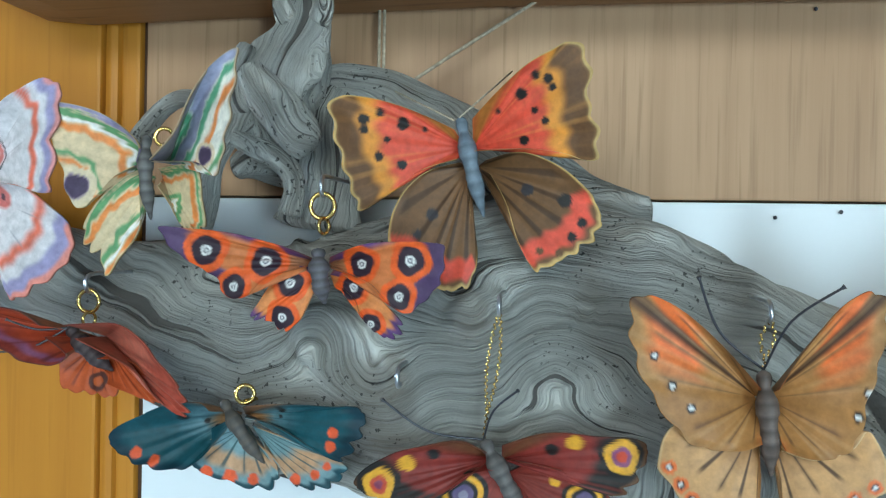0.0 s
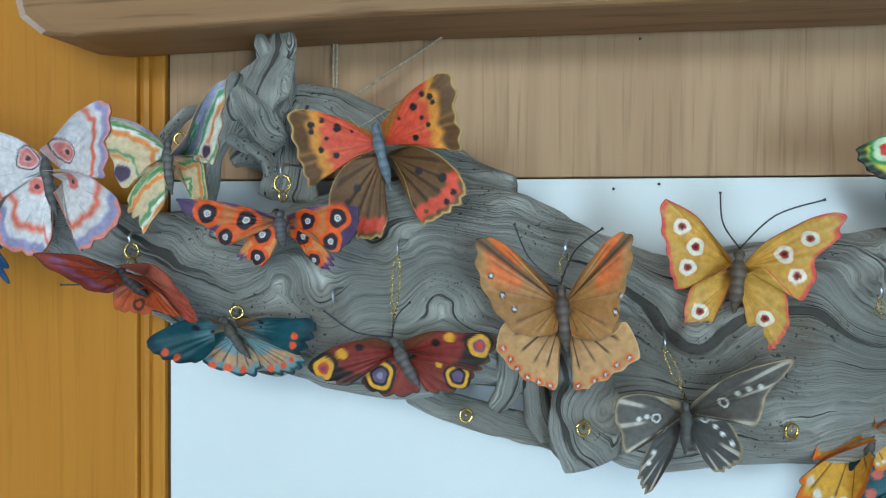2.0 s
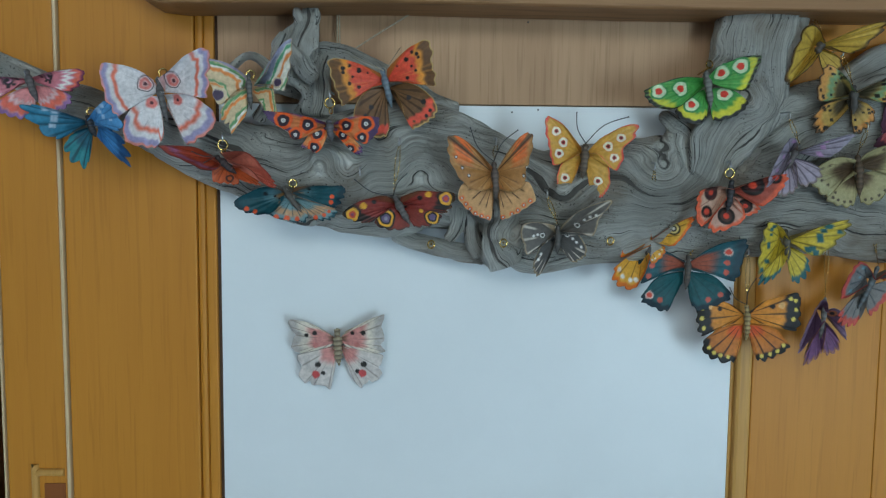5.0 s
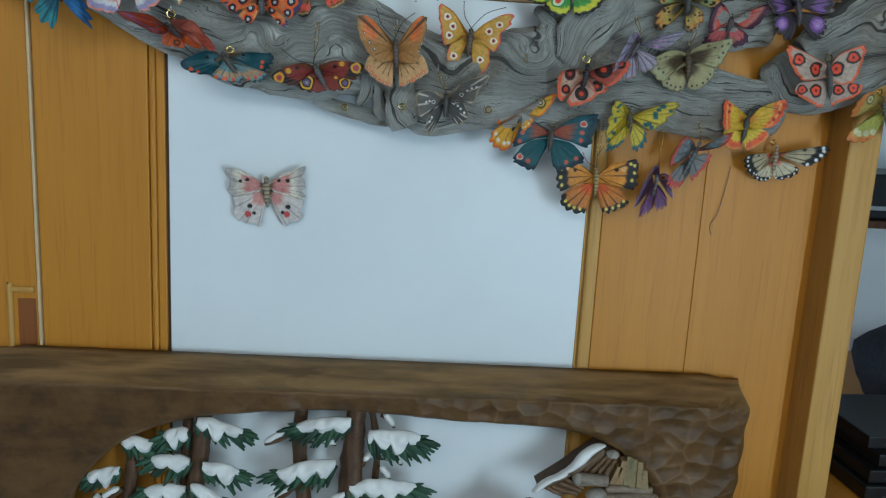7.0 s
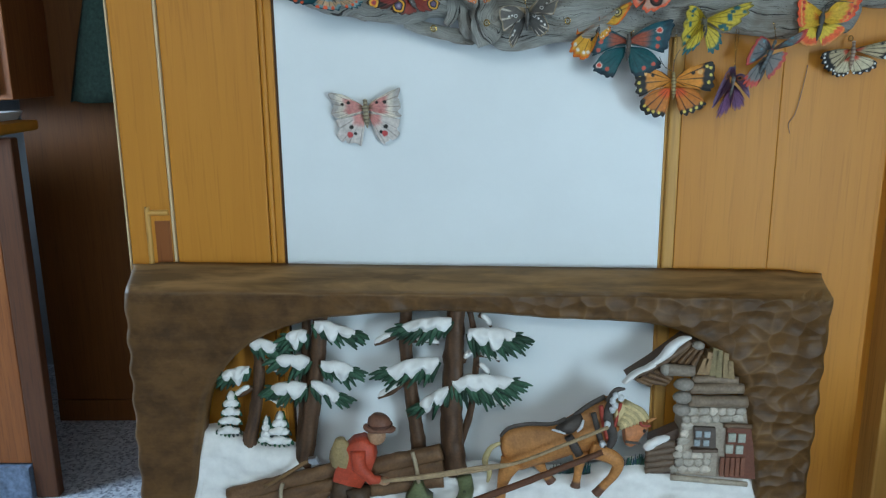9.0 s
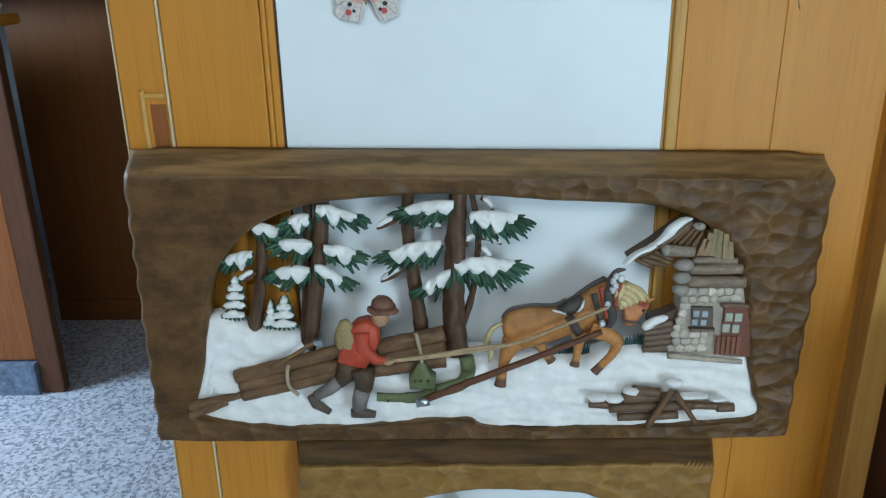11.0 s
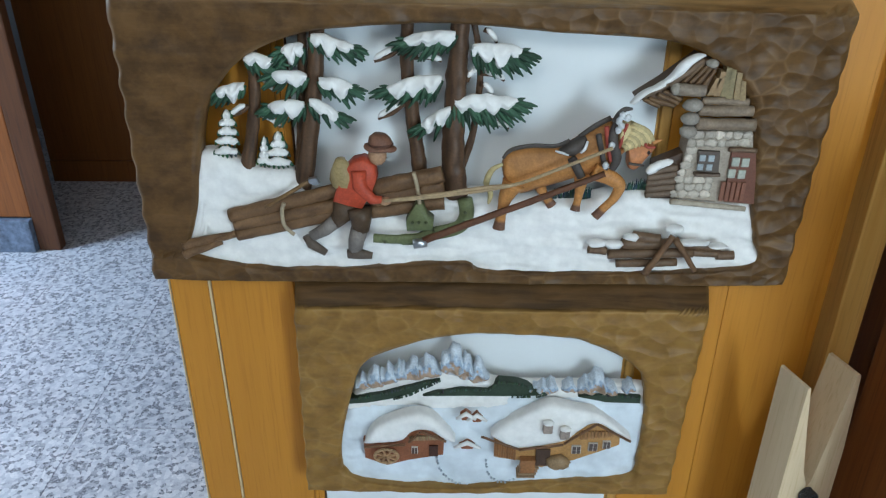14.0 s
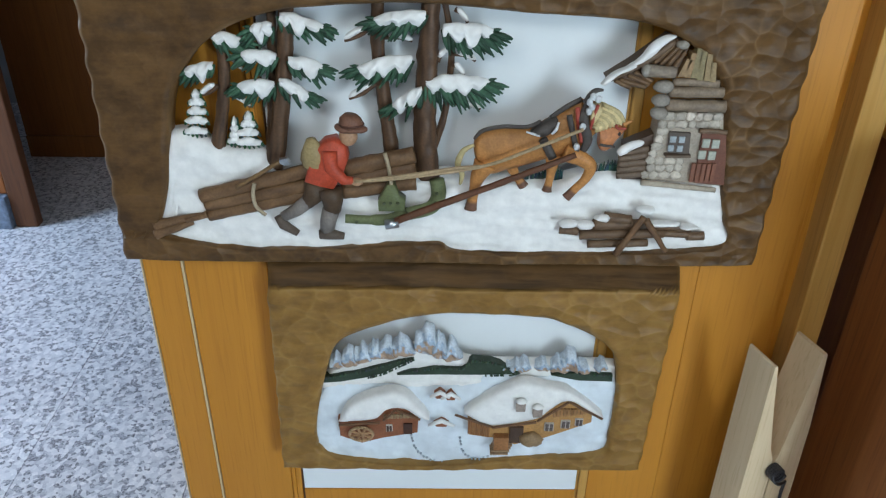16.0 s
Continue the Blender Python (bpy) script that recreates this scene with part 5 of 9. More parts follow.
spots('olive', (0, -47.5, 0.9, ((1.62, (0.11, 0.08, 0.05)),)),
      (0, -40.1, 6.8, ((1.62, (0.11, 0.08, 0.05)),)),
      (0, -32.4, 9.4, ((1.62, (0.11, 0.08, 0.05)),)),
      (0, -40.6, -5.4, ((1.63, (0.11, 0.08, 0.05)),)),
      (0, -33.8, -9.8, ((1.63, (0.11, 0.08, 0.05)),)),
      (1, -25.7, -23.1, ((1.63, (0.11, 0.08, 0.05)),)),
      (1, -20.3, -25.6, ((1.63, (0.11, 0.08, 0.05)),)),
      (1, -13.7, -27.5, ((1.64, (0.11, 0.08, 0.05)),)),
      (1, -7.1, -27.4, ((1.64, (0.11, 0.08, 0.05)),)),
      (1, -23.5, -18, ((1.63, (0.11, 0.08, 0.05)),)),
      (2, 48.2, 30.9, ((1.62, (0.11, 0.08, 0.05)),)),
      (2, 40.6, 27.6, ((1.62, (0.11, 0.08, 0.05)),)),
      (2, 32.3, 25.6, ((1.62, (0.11, 0.08, 0.05)),)),
      (2, 42.6, 19.4, ((1.62, (0.11, 0.08, 0.05)),)),
      (2, 37.8, 12.9, ((1.62, (0.11, 0.08, 0.05)),)),
      (2, 22.5, 27.3, ((1.62, (0.11, 0.08, 0.05)),)),
      (3, 31.3, -8.8, ((1.63, (0.11, 0.08, 0.05)),)),
      (3, 28.5, -15.3, ((1.64, (0.11, 0.08, 0.05)),)),
      (3, 22.4, -20.5, ((1.64, (0.11, 0.08, 0.05)),)),
      (3, 14.8, -23.9, ((1.64, (0.11, 0.08, 0.05)),)),
      (3, 8.3, -25.2, ((1.64, (0.11, 0.08, 0.05)),)))
outline('coraleye', (0.6797, 0.530, 1.6529), (-4.7, 25.3, 4.7, -25.3),
        (((-7.8, 20.1), (-37, 32.5), (-64.9, 40.2), (-58.3, 20.6), (-42.2, -0.1), (-24.3, -0.6), (-3.9, 5)), 2, 4),
        (((-2.6, -3.7), (-29.7, -3), (-42.3, -7.3), (-43, -18.3), (-22, -28.9), (-4.7, -34.6), (0.9, -16)), 3, 5),
        (((-0.8, 20.5), (9.5, 35.2), (38.8, 46.2), (40.5, 26.2), (32.6, 2.5), (15.7, -4.2), (2, 2.4)), 2, 4),
        (((3.9, -4.8), (24.5, -2.2), (46.8, -4), (39, -19.1), (16.7, -27.6), (8.1, -32.5), (4, -15.8)), 2, 5))
spots('coraleye', (0, -47.2, 24.2, ((9.19, (0.05, 0.03, 0.03)), (6.12, (0.80, 0.11, 0.05)), (1.99, (0.20, 0.03, 0.03)),)),
      (0, -20.9, 13.4, ((9.24, (0.05, 0.03, 0.03)), (6.16, (0.80, 0.11, 0.05)), (2.00, (0.20, 0.03, 0.03)),)),
      (1, -35.2, -13.5, ((7.43, (0.05, 0.03, 0.03)), (4.95, (0.80, 0.11, 0.05)), (1.61, (0.20, 0.03, 0.03)),)),
      (1, -15.7, -13.9, ((8.38, (0.05, 0.03, 0.03)), (5.59, (0.80, 0.11, 0.05)), (1.82, (0.20, 0.03, 0.03)),)),
      (2, 27.2, 31.3, ((9.29, (0.05, 0.03, 0.03)), (6.19, (0.80, 0.11, 0.05)), (2.01, (0.20, 0.03, 0.03)),)),
      (2, 8.6, 15.8, ((9.29, (0.05, 0.03, 0.03)), (6.19, (0.80, 0.11, 0.05)), (2.01, (0.20, 0.03, 0.03)),)),
      (3, 15.1, -11.5, ((7.95, (0.05, 0.03, 0.03)), (5.30, (0.80, 0.11, 0.05)), (1.72, (0.20, 0.03, 0.03)),)),
      (3, 34.9, -7.5, ((7.97, (0.05, 0.03, 0.03)), (5.31, (0.80, 0.11, 0.05)), (1.73, (0.20, 0.03, 0.03)),)))
outline('sunset', (0.5874, 0.560, 1.5853), (2.9, 23.4, -2.9, -23.4),
        (((-0.8, 15.7), (-16.8, 27.1), (-33.6, 35.2), (-34.2, 14.9), (-31.3, -1.5), (-16.7, -4.6), (-1, -1.1)), 2, 4),
        (((-2.3, -3.5), (-27.3, -3.7), (-25.7, -22.7), (-16.1, -29.2), (-2.3, -28)), 2, 4),
        (((5.5, 16), (17, 28.9), (49.6, 39.6), (46.2, 19.1), (36.3, 4.3), (13.1, -0.7), (5.1, 0.7)), 2, 4),
        (((4, -3.1), (23.7, -0.4), (35.2, -8.2), (22.5, -21.1), (7.6, -29.5), (-0.2, -19.5)), 2, 4))
spots('sunset', (0, -26.6, 29.5, ((2.36, (0.45, 0.04, 0.04)),)),
      (0, -26.2, 20.5, ((2.36, (0.45, 0.04, 0.04)),)),
      (0, -19.5, 29.9, ((2.36, (0.45, 0.04, 0.04)),)),
      (2, 47.6, 33.4, ((2.38, (0.45, 0.04, 0.04)),)),
      (2, 42.7, 22.6, ((2.39, (0.45, 0.04, 0.04)),)),
      (2, 36, 13.1, ((2.39, (0.45, 0.04, 0.04)),)))
outline('onpanel', (-0.0559, 0.590, 1.4651), (-2.4, 22.0, 0.0, -21.0),
        (((-9.0, 14.2), (-26.9, 24.6), (-39.2, 29.4), (-55.5, 31.0), (-53.8, 22.2), (-48.9, 14.2), (-53.0, 2.2), (-48.1, -4.2), (-37.5, -5.8), (-10.6, 0.6)), 3, 7),
        (((-9.0, -1.0), (-26.9, -5.8), (-46.5, -9.0), (-42.4, -19.4), (-44.9, -31.4), (-39.2, -41.0), (-33.4, -39.4), (-28.5, -44.2), (-20.4, -42.6), (-10.6, -47.4), (-7.3, -35.4), (-4.1, -19.4)), 3, 9),
        (((7.3, 18.2), (22.0, 26.2), (38.3, 34.2), (50.6, 37.4), (47.3, 24.6), (50.6, 11.0), (46.5, 3.0), (51.4, -3.4), (38.3, -5.8), (9.0, 0.6)), 3, 7),
        (((9.0, -1.8), (30.2, -5.8), (48.9, -9.0), (44.9, -21.0), (47.3, -31.4), (38.3, -39.4), (32.6, -37.8), (25.3, -45.0), (18.8, -41.0), (13.9, -33.8), (9.0, -19.4)), 3, 7))
spots('onpanel', (0, -26.9, 16.6, ((2.80, BLACK),)),
      (0, -35.9, 14.2, ((2.40, BLACK),)),
      (0, -26.1, 3.0, ((3.20, (0.60, 0.24, 0.22)),)),
      (1, -23.7, -19.4, ((3.40, BLACK),)),
      (1, -17.9, -29.0, ((2.40, BLACK),)),
      (1, -26.1, -30.6, ((4.40, (0.66, 0.12, 0.12)),)),
      (2, 14.7, 16.6, ((2.40, BLACK),)),
      (2, 26.9, 17.4, ((2.80, BLACK),)),
      (2, 19.6, 3.8, ((3.00, (0.60, 0.24, 0.22)),)),
      (3, 27.7, -18.6, ((3.60, BLACK),)),
      (3, 20.4, -26.6, ((2.60, BLACK),)),
      (3, 26.1, -29.0, ((4.40, (0.66, 0.12, 0.12)),)))


butterfly("redorange", "red and orange wooden butterfly with brown hindwings", [(0.74, 0.12, 0.07), ("out", 0.64, (0.76, 0.33, 0.06), 0.06, 0.12), ("out", 0.78, BROWN, 0.05, 0.10), ("rim", 0.975, (0.58, 0.40, 0.17), 0.012), ("side", 0.0, 0.10, (0.45, 0.20, 0.05), 0.04), ("brush", 9, (0.85, 0.42, 0.10), 0.25)],
          [(0.20, 0.105, 0.045), ("rays", 8, (0.07, 0.035, 0.015), 0.42, 0.2, 0.9, 0.8), ("band", 0.76, 0.93, (0.78, 0.12, 0.07), 0.03, 0.08), ("rim", 0.97, (0.62, 0.42, 0.17), 0.012)],
          body=(0.20, 0.25, 0.29), dark=(0.12, 0.15, 0.18), lift=(0.12, 0.25), scallop=(0.02, 11), hscallop=(0.03, 15), width=0.0038)
butterfly("orange", "large orange and tan wooden butterfly with scalloped wings", [(0.50, 0.26, 0.095), ("band", 0.46, 0.86, (0.80, 0.20, 0.05), 0.08, 0.16), ("side", 0.46, 1.0, (0.44, 0.22, 0.075), 0.08), ("side", 0.0, 0.16, (0.40, 0.20, 0.07), 0.06), ("out", 0.93, (0.42, 0.22, 0.08), 0.05, 0.03), ("side", 0.27, 0.33, (0.10, 0.05, 0.025), 0.02), ("rays", 7, BROWN, 0.16, 0.15, 0.85, 0.75), ("brush", 8, (0.66, 0.42, 0.20), 0.3)],
          [(0.60, 0.35, 0.16), ("root", 0.45, (0.36, 0.19, 0.075), 0.15), ("rays", 9, (0.09, 0.045, 0.02), 0.22, 0.25, 0.74, 0.9), ("rim", 0.985, (0.70, 0.50, 0.28), 0.01)],
          body=(0.16, 0.12, 0.10), dark=(0.08, 0.06, 0.05), lift=(0.2, 0.25), scallop=(0.02, 11), hscallop=(0.02, 9), feelers=(-24, 32, 22, 30), hang=("chain", 0.109, 0.500, 1.689), width=0.0040)
butterfly("eyes", "orange and purple wooden butterfly with ringed eye spots", [(0.62, 0.22, 0.08), ("out", 0.80, (0.11, 0.065, 0.14), 0.05, 0.05), ("side", 0.0, 0.17, PURPLE, 0.05), ("root", 0.25, (0.36, 0.16, 0.08), 0.1)],
          [(0.70, 0.28, 0.10), ("out", 0.90, PURPLE, 0.05, 0.05), ("side", 0.0, 0.10, PURPLE, 0.04)],
          body=(0.13, 0.12, 0.14), lift=(0.15, 0.2), scallop=(0.02, 11), width=0.0042, hang=("ring", -0.0532, 0.4970, 1.7321))
PLUM, MOSS, APRICOT = (0.34, 0.30, 0.42), (0.17, 0.36, 0.17), (0.80, 0.30, 0.09)
butterfly("wavy", "cream wooden butterfly with wavy green and orange bands", [(0.72, 0.57, 0.37), ("lead", -0.2, 0.055, PLUM, 0.012, 0.010), ("lead", 0.065, 0.115, MOSS, 0.012, 0.010), ("lead", 0.115, 0.145, WHITE_C, 0.012, 0.010), ("lead", 0.16, 0.225, APRICOT, 0.018, 0.011), ("lead", 0.40, 0.44, MOSS, 0.014, 0.010), ("lead", 0.46, 0.50, APRICOT, 0.014, 0.010), ("rim", 0.985, (0.60, 0.46, 0.26), 0.01)],
          [(0.70, 0.56, 0.36), ("lead", 0.03, 0.085, MOSS, 0.014, 0.010), ("lead", 0.11, 0.17, APRICOT, 0.014, 0.011), ("lead", 0.33, 0.39, MOSS, 0.014, 0.011), ("lead", 0.40, 0.43, WHITE_C, 0.012, 0.010), ("lead", 0.45, 0.52, APRICOT, 0.014, 0.011), ("lead", 0.56, 1.9, (0.40, 0.32, 0.34), 0.02, 0.012), ("rim", 0.985, (0.60, 0.46, 0.26), 0.01)],
          body=(0.17, 0.16, 0.15), lift=(0.2, 0.45), width=0.0034, hang=("eye", -0.137, 0.528, 1.757), scallop=(0.02, 9),
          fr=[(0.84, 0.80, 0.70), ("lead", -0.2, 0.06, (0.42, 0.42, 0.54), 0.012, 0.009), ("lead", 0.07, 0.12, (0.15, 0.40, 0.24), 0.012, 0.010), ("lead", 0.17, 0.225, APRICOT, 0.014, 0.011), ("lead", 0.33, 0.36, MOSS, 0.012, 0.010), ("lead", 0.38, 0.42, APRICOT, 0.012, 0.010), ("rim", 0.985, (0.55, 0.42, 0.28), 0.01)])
butterfly("whitered", "white wooden butterfly with red eyes and lilac margins", [(0.74, 0.70, 0.70), ("band", 0.72, 0.79, CORAL, 0.025, 0.05), ("out", 0.88, (0.40, 0.36, 0.54), 0.03, 0.04), ("out", 0.965, (0.78, 0.36, 0.34), 0.02, 0.05), ("side", 0.0, 0.08, (0.72, 0.42, 0.40), 0.05), ("rays", 5, (0.5, 0.45, 0.45), 0.05, 0.4, 0.62, 0.6)],
          [(0.76, 0.72, 0.72), ("band", 0.60, 0.70, CORAL, 0.05, 0.06), ("out", 0.83, (0.40, 0.36, 0.54), 0.03, 0.06), ("out", 0.95, (0.80, 0.32, 0.26), 0.02, 0.06), ("rays", 5, (0.4, 0.38, 0.4), 0.05, 0.45, 0.65, 0.7)],
          body=(0.14, 0.13, 0.13), lift=(0.12, 0.3), hscallop=(0.02, 9), width=0.0040, hang=("eye", -0.2256, 0.5300, 1.7579))
butterfly("pink", "pink and coral wooden butterfly with dark edges", [(0.66, 0.26, 0.30), ("out", 0.60, (0.70, 0.34, 0.42), 0.05, 0.1), ("band", 0.66, 0.78, WHITE_C, 0.05, 0.3), ("out", 0.84, (0.80, 0.20, 0.14), 0.05, 0.2), ("rim", 0.95, (0.25, 0.06, 0.12), 0.03), ("eye", 0.3, 0.35, 0.09, (INK, (0.6, 0.3, 0.4), INK)), ("blots", 4, 0.03, INK, 0.2, 0.5)],
          [(0.70, 0.30, 0.30), ("band", 0.5, 0.62, (0.74, 0.5, 0.5), 0.05, 0.2), ("band", 0.66, 0.85, (0.80, 0.20, 0.14), 0.04, 0.15), ("out", 0.90, (0.36, 0.20, 0.40), 0.03, 0.1)], lift=(0.2, 0.2), hscallop=(0.1, 11), body=(0.15, 0.13, 0.13))
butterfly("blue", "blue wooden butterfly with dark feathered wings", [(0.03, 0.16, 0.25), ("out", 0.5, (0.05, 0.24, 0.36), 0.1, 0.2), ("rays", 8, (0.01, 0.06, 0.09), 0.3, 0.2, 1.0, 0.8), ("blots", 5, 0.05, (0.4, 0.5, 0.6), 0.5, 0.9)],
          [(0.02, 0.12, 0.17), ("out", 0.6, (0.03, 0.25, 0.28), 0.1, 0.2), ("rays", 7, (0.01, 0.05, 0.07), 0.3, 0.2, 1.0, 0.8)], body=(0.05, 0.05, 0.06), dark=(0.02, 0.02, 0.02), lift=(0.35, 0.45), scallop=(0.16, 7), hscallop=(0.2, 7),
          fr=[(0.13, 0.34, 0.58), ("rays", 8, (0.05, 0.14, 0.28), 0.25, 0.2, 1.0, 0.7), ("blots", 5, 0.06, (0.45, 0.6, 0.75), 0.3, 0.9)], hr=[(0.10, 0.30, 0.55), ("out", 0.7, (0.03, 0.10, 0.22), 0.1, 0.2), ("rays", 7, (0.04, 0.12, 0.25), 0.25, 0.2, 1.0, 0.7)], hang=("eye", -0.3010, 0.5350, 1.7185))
butterfly("darkred", "dark red wooden butterfly tilted forward on a ring", [(0.46, 0.09, 0.04), ("out", 0.6, (0.34, 0.07, 0.05), 0.1, 0.2), ("band", 0.7, 0.84, (0.30, 0.12, 0.20), 0.05, 0.1), ("rays", 7, (0.18, 0.03, 0.02), 0.2, 0.2, 0.9, 0.7), ("rim", 0.96, (0.2, 0.06, 0.05), 0.02)],
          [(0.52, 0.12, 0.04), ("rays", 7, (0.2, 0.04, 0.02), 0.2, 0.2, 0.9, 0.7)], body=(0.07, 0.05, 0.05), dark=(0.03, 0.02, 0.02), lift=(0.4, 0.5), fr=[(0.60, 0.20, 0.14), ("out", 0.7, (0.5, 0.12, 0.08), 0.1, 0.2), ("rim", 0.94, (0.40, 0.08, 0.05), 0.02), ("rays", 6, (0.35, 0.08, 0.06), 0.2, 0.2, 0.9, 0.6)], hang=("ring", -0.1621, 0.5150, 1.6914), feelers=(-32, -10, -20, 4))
butterfly("teal", "teal wooden butterfly with orange-dotted hindwings", [(0.14, 0.25, 0.28), ("out", 0.40, (0.018, 0.10, 0.12), 0.14, 0.14), ("out", 0.9, (0.01, 0.05, 0.07), 0.06, 0.06), ("root", 0.22, (0.45, 0.26, 0.12), 0.08), ("side", 0, 0.09, (0.40, 0.20, 0.10), 0.05), ("rays", 6, (0.03, 0.1, 0.12), 0.14, 0.2, 0.7, 0.6)],
          [(0.22, 0.34, 0.36), ("band", 0.5, 0.78, (0.55, 0.34, 0.20), 0.08, 0.1), ("out", 0.93, (0.02, 0.08, 0.10), 0.03, 0.04), ("rays", 11, (0.04, 0.10, 0.11), 0.25, 0.2, 0.78, 0.85)],
          body=(0.12, 0.10, 0.08), lift=(0.35, 0.25), width=0.0036, hang=("eye", -0.094, 0.520, 1.648))
butterfly("peacock", "dark red peacock-eyed wooden butterfly on a chain", [(0.27, 0.045, 0.035), ("out", 0.68, BLACK, 0.05, 0.06), ("side", 0.0, 0.14, (0.20, 0.08, 0.04), 0.05), ("brush", 7, (0.40, 0.09, 0.06), 0.4), ("out", 0.965, (0.16, 0.08, 0.04), 0.02, 0.03)],
          [(0.27, 0.05, 0.035), ("brush", 8, (0.14, 0.025, 0.02), 0.5), ("out", 0.94, (0.12, 0.06, 0.05), 0.03, 0.05)],
          body=(0.16, 0.14, 0.13), lift=(0.2, 0.15), width=0.0042, hang=("chain", 0.014, 0.506, 1.688), feelers=(-38, 16, 14, 22))
butterfly("yelloweye", "yellow wooden butterfly with red-rimmed white eye spots", [(0.66, 0.38, 0.08), ("rim", 0.94, (0.74, 0.12, 0.09), 0.03), ("brush", 6, (0.74, 0.52, 0.20), 0.4)],
          [(0.64, 0.37, 0.08), ("rim", 0.94, (0.74, 0.14, 0.09), 0.03), ("brush", 6, (0.72, 0.48, 0.16), 0.4)],
          body=(0.17, 0.125, 0.09), dark=(0.08, 0.06, 0.045), lift=(0.25, 0.2), scallop=(0.02, 11), hscallop=(0.02, 9), feelers=(-12, 30, 40, 26), width=0.0046)
butterfly("grey", "grey and white feathered wooden butterfly on a chain", [(0.15, 0.135, 0.12), ("rays", 5, (0.60, 0.54, 0.46), 0.30, 0.6, 1.1, 0.9), ("side", 0, 0.10, (0.36, 0.27, 0.17), 0.04), ("rim", 0.96, (0.42, 0.33, 0.22), 0.02)],
          [(0.10, 0.095, 0.09), ("rays", 5, (0.56, 0.50, 0.43), 0.24, 0.62, 1.1, 0.9), ("rim", 0.95, (0.36, 0.28, 0.18), 0.02)],
          body=(0.10, 0.09, 0.08), lift=(0.25, 0.3), scallop=(0.02, 11), hscallop=(0.05, 7), width=0.0036, hang=("chain", 0.162, 0.514, 1.638))
butterfly("orangefold", "folded orange and yellow wooden butterfly with dark tracery", [(0.76, 0.46, 0.08), ("rim", 0.90, (0.76, 0.20, 0.04), 0.04), ("rays", 6, (0.10, 0.05, 0.03), 0.13, 0.25, 0.85, 0.9), ("eye", 0.4, 0.55, 0.14, (BLACK, (0.78, 0.66, 0.3), BLACK, WHITE_C))],
          [(0.76, 0.44, 0.08), ("rim", 0.90, (0.76, 0.22, 0.04), 0.04), ("rays", 6, (0.10, 0.05, 0.03), 0.13, 0.25, 0.85, 0.9), ("dots", 0.8, 4, 0.05, WHITE_C)], body=(0.09, 0.08, 0.07), lift=(0.7, 0.45), hang=("chain", 0.275, 0.535, 1.667), width=0.0036)
butterfly("tealdot", "deep teal wooden butterfly with red spots on a ring", [(0.03, 0.135, 0.16), ("root", 0.48, (0.42, 0.13, 0.08), 0.14), ("out", 0.8, (0.012, 0.055, 0.075), 0.1, 0.08), ("rays", 8, (0.02, 0.06, 0.07), 0.2, 0.15, 0.7, 0.6)],
          [(0.02, 0.12, 0.13), ("out", 0.86, (0.01, 0.035, 0.05), 0.05, 0.06), ("rays", 8, (0.02, 0.06, 0.07), 0.2, 0.15, 0.8, 0.6)], body=(0.13, 0.10, 0.08), lift=(0.2, 0.2), hscallop=(0.05, 9), width=0.0040, hang=("ring", 0.3245, 0.5660, 1.5884))
butterfly("monarch", "orange monarch-patterned wooden butterfly with black edges", [(0.70, 0.30, 0.055), ("rays", 5, (0.08, 0.05, 0.02), 0.22, 0.1, 0.9, 0.9), ("out", 0.72, BLACK, 0.04, 0.06), ("side", 0.0, 0.10, (0.10, 0.055, 0.02), 0.03)],
          [(0.60, 0.22, 0.04), ("root", 0.4, (0.68, 0.13, 0.04), 0.12), ("rays", 6, (0.05, 0.03, 0.02), 0.2, 0.2, 0.9, 0.9), ("out", 0.84, BLACK, 0.04, 0.05)],
          body=(0.50, 0.38, 0.17), dark=(0.16, 0.10, 0.05), beads=True, lift=(0.12, 0.15), width=0.0040, feelers=(-24, 20, 4, 30), hang=("chain", 0.3901, 0.5700, 1.5763))
butterfly("purple", "folded purple wooden butterfly hanging on a chain", [(0.20, 0.12, 0.19), ("out", 0.7, (0.28, 0.19, 0.28), 0.1, 0.2), ("rays", 6, (0.08, 0.04, 0.09), 0.2, 0.2, 1, 0.7), ("eye", 0.4, 0.5, 0.1, ((0.5, 0.2, 0.1), INK))], [(0.22, 0.11, 0.22), ("rim", 0.92, (0.4, 0.2, 0.16), 0.03), ("rays", 6, (0.08, 0.04, 0.09), 0.2, 0.2, 1, 0.7)], lift=(0.5, 0.5), hscallop=(0.15, 9), width=0.003, hang=("chain", 0.4780, 0.5760, 1.5904))
butterfly("greyred", "grey wooden butterfly with red-edged wings hung at a slant", [(0.24, 0.24, 0.24), ("rim", 0.86, (0.55, 0.10, 0.08), 0.05), ("rays", 6, (0.08, 0.10, 0.11), 0.25, 0.2, 0.8, 0.8), ("blots", 4, 0.05, (0.20, 0.34, 0.38), 0.4, 0.8)], [(0.26, 0.25, 0.24), ("out", 0.82, (0.60, 0.12, 0.09), 0.05, 0.1), ("rays", 6, (0.08, 0.10, 0.11), 0.25, 0.2, 0.8, 0.8)], body=(0.12, 0.15, 0.16), lift=(0.4, 0.4), hscallop=(0.15, 11), width=0.0036, hang=("chain", 0.5170, 0.5680, 1.6282))
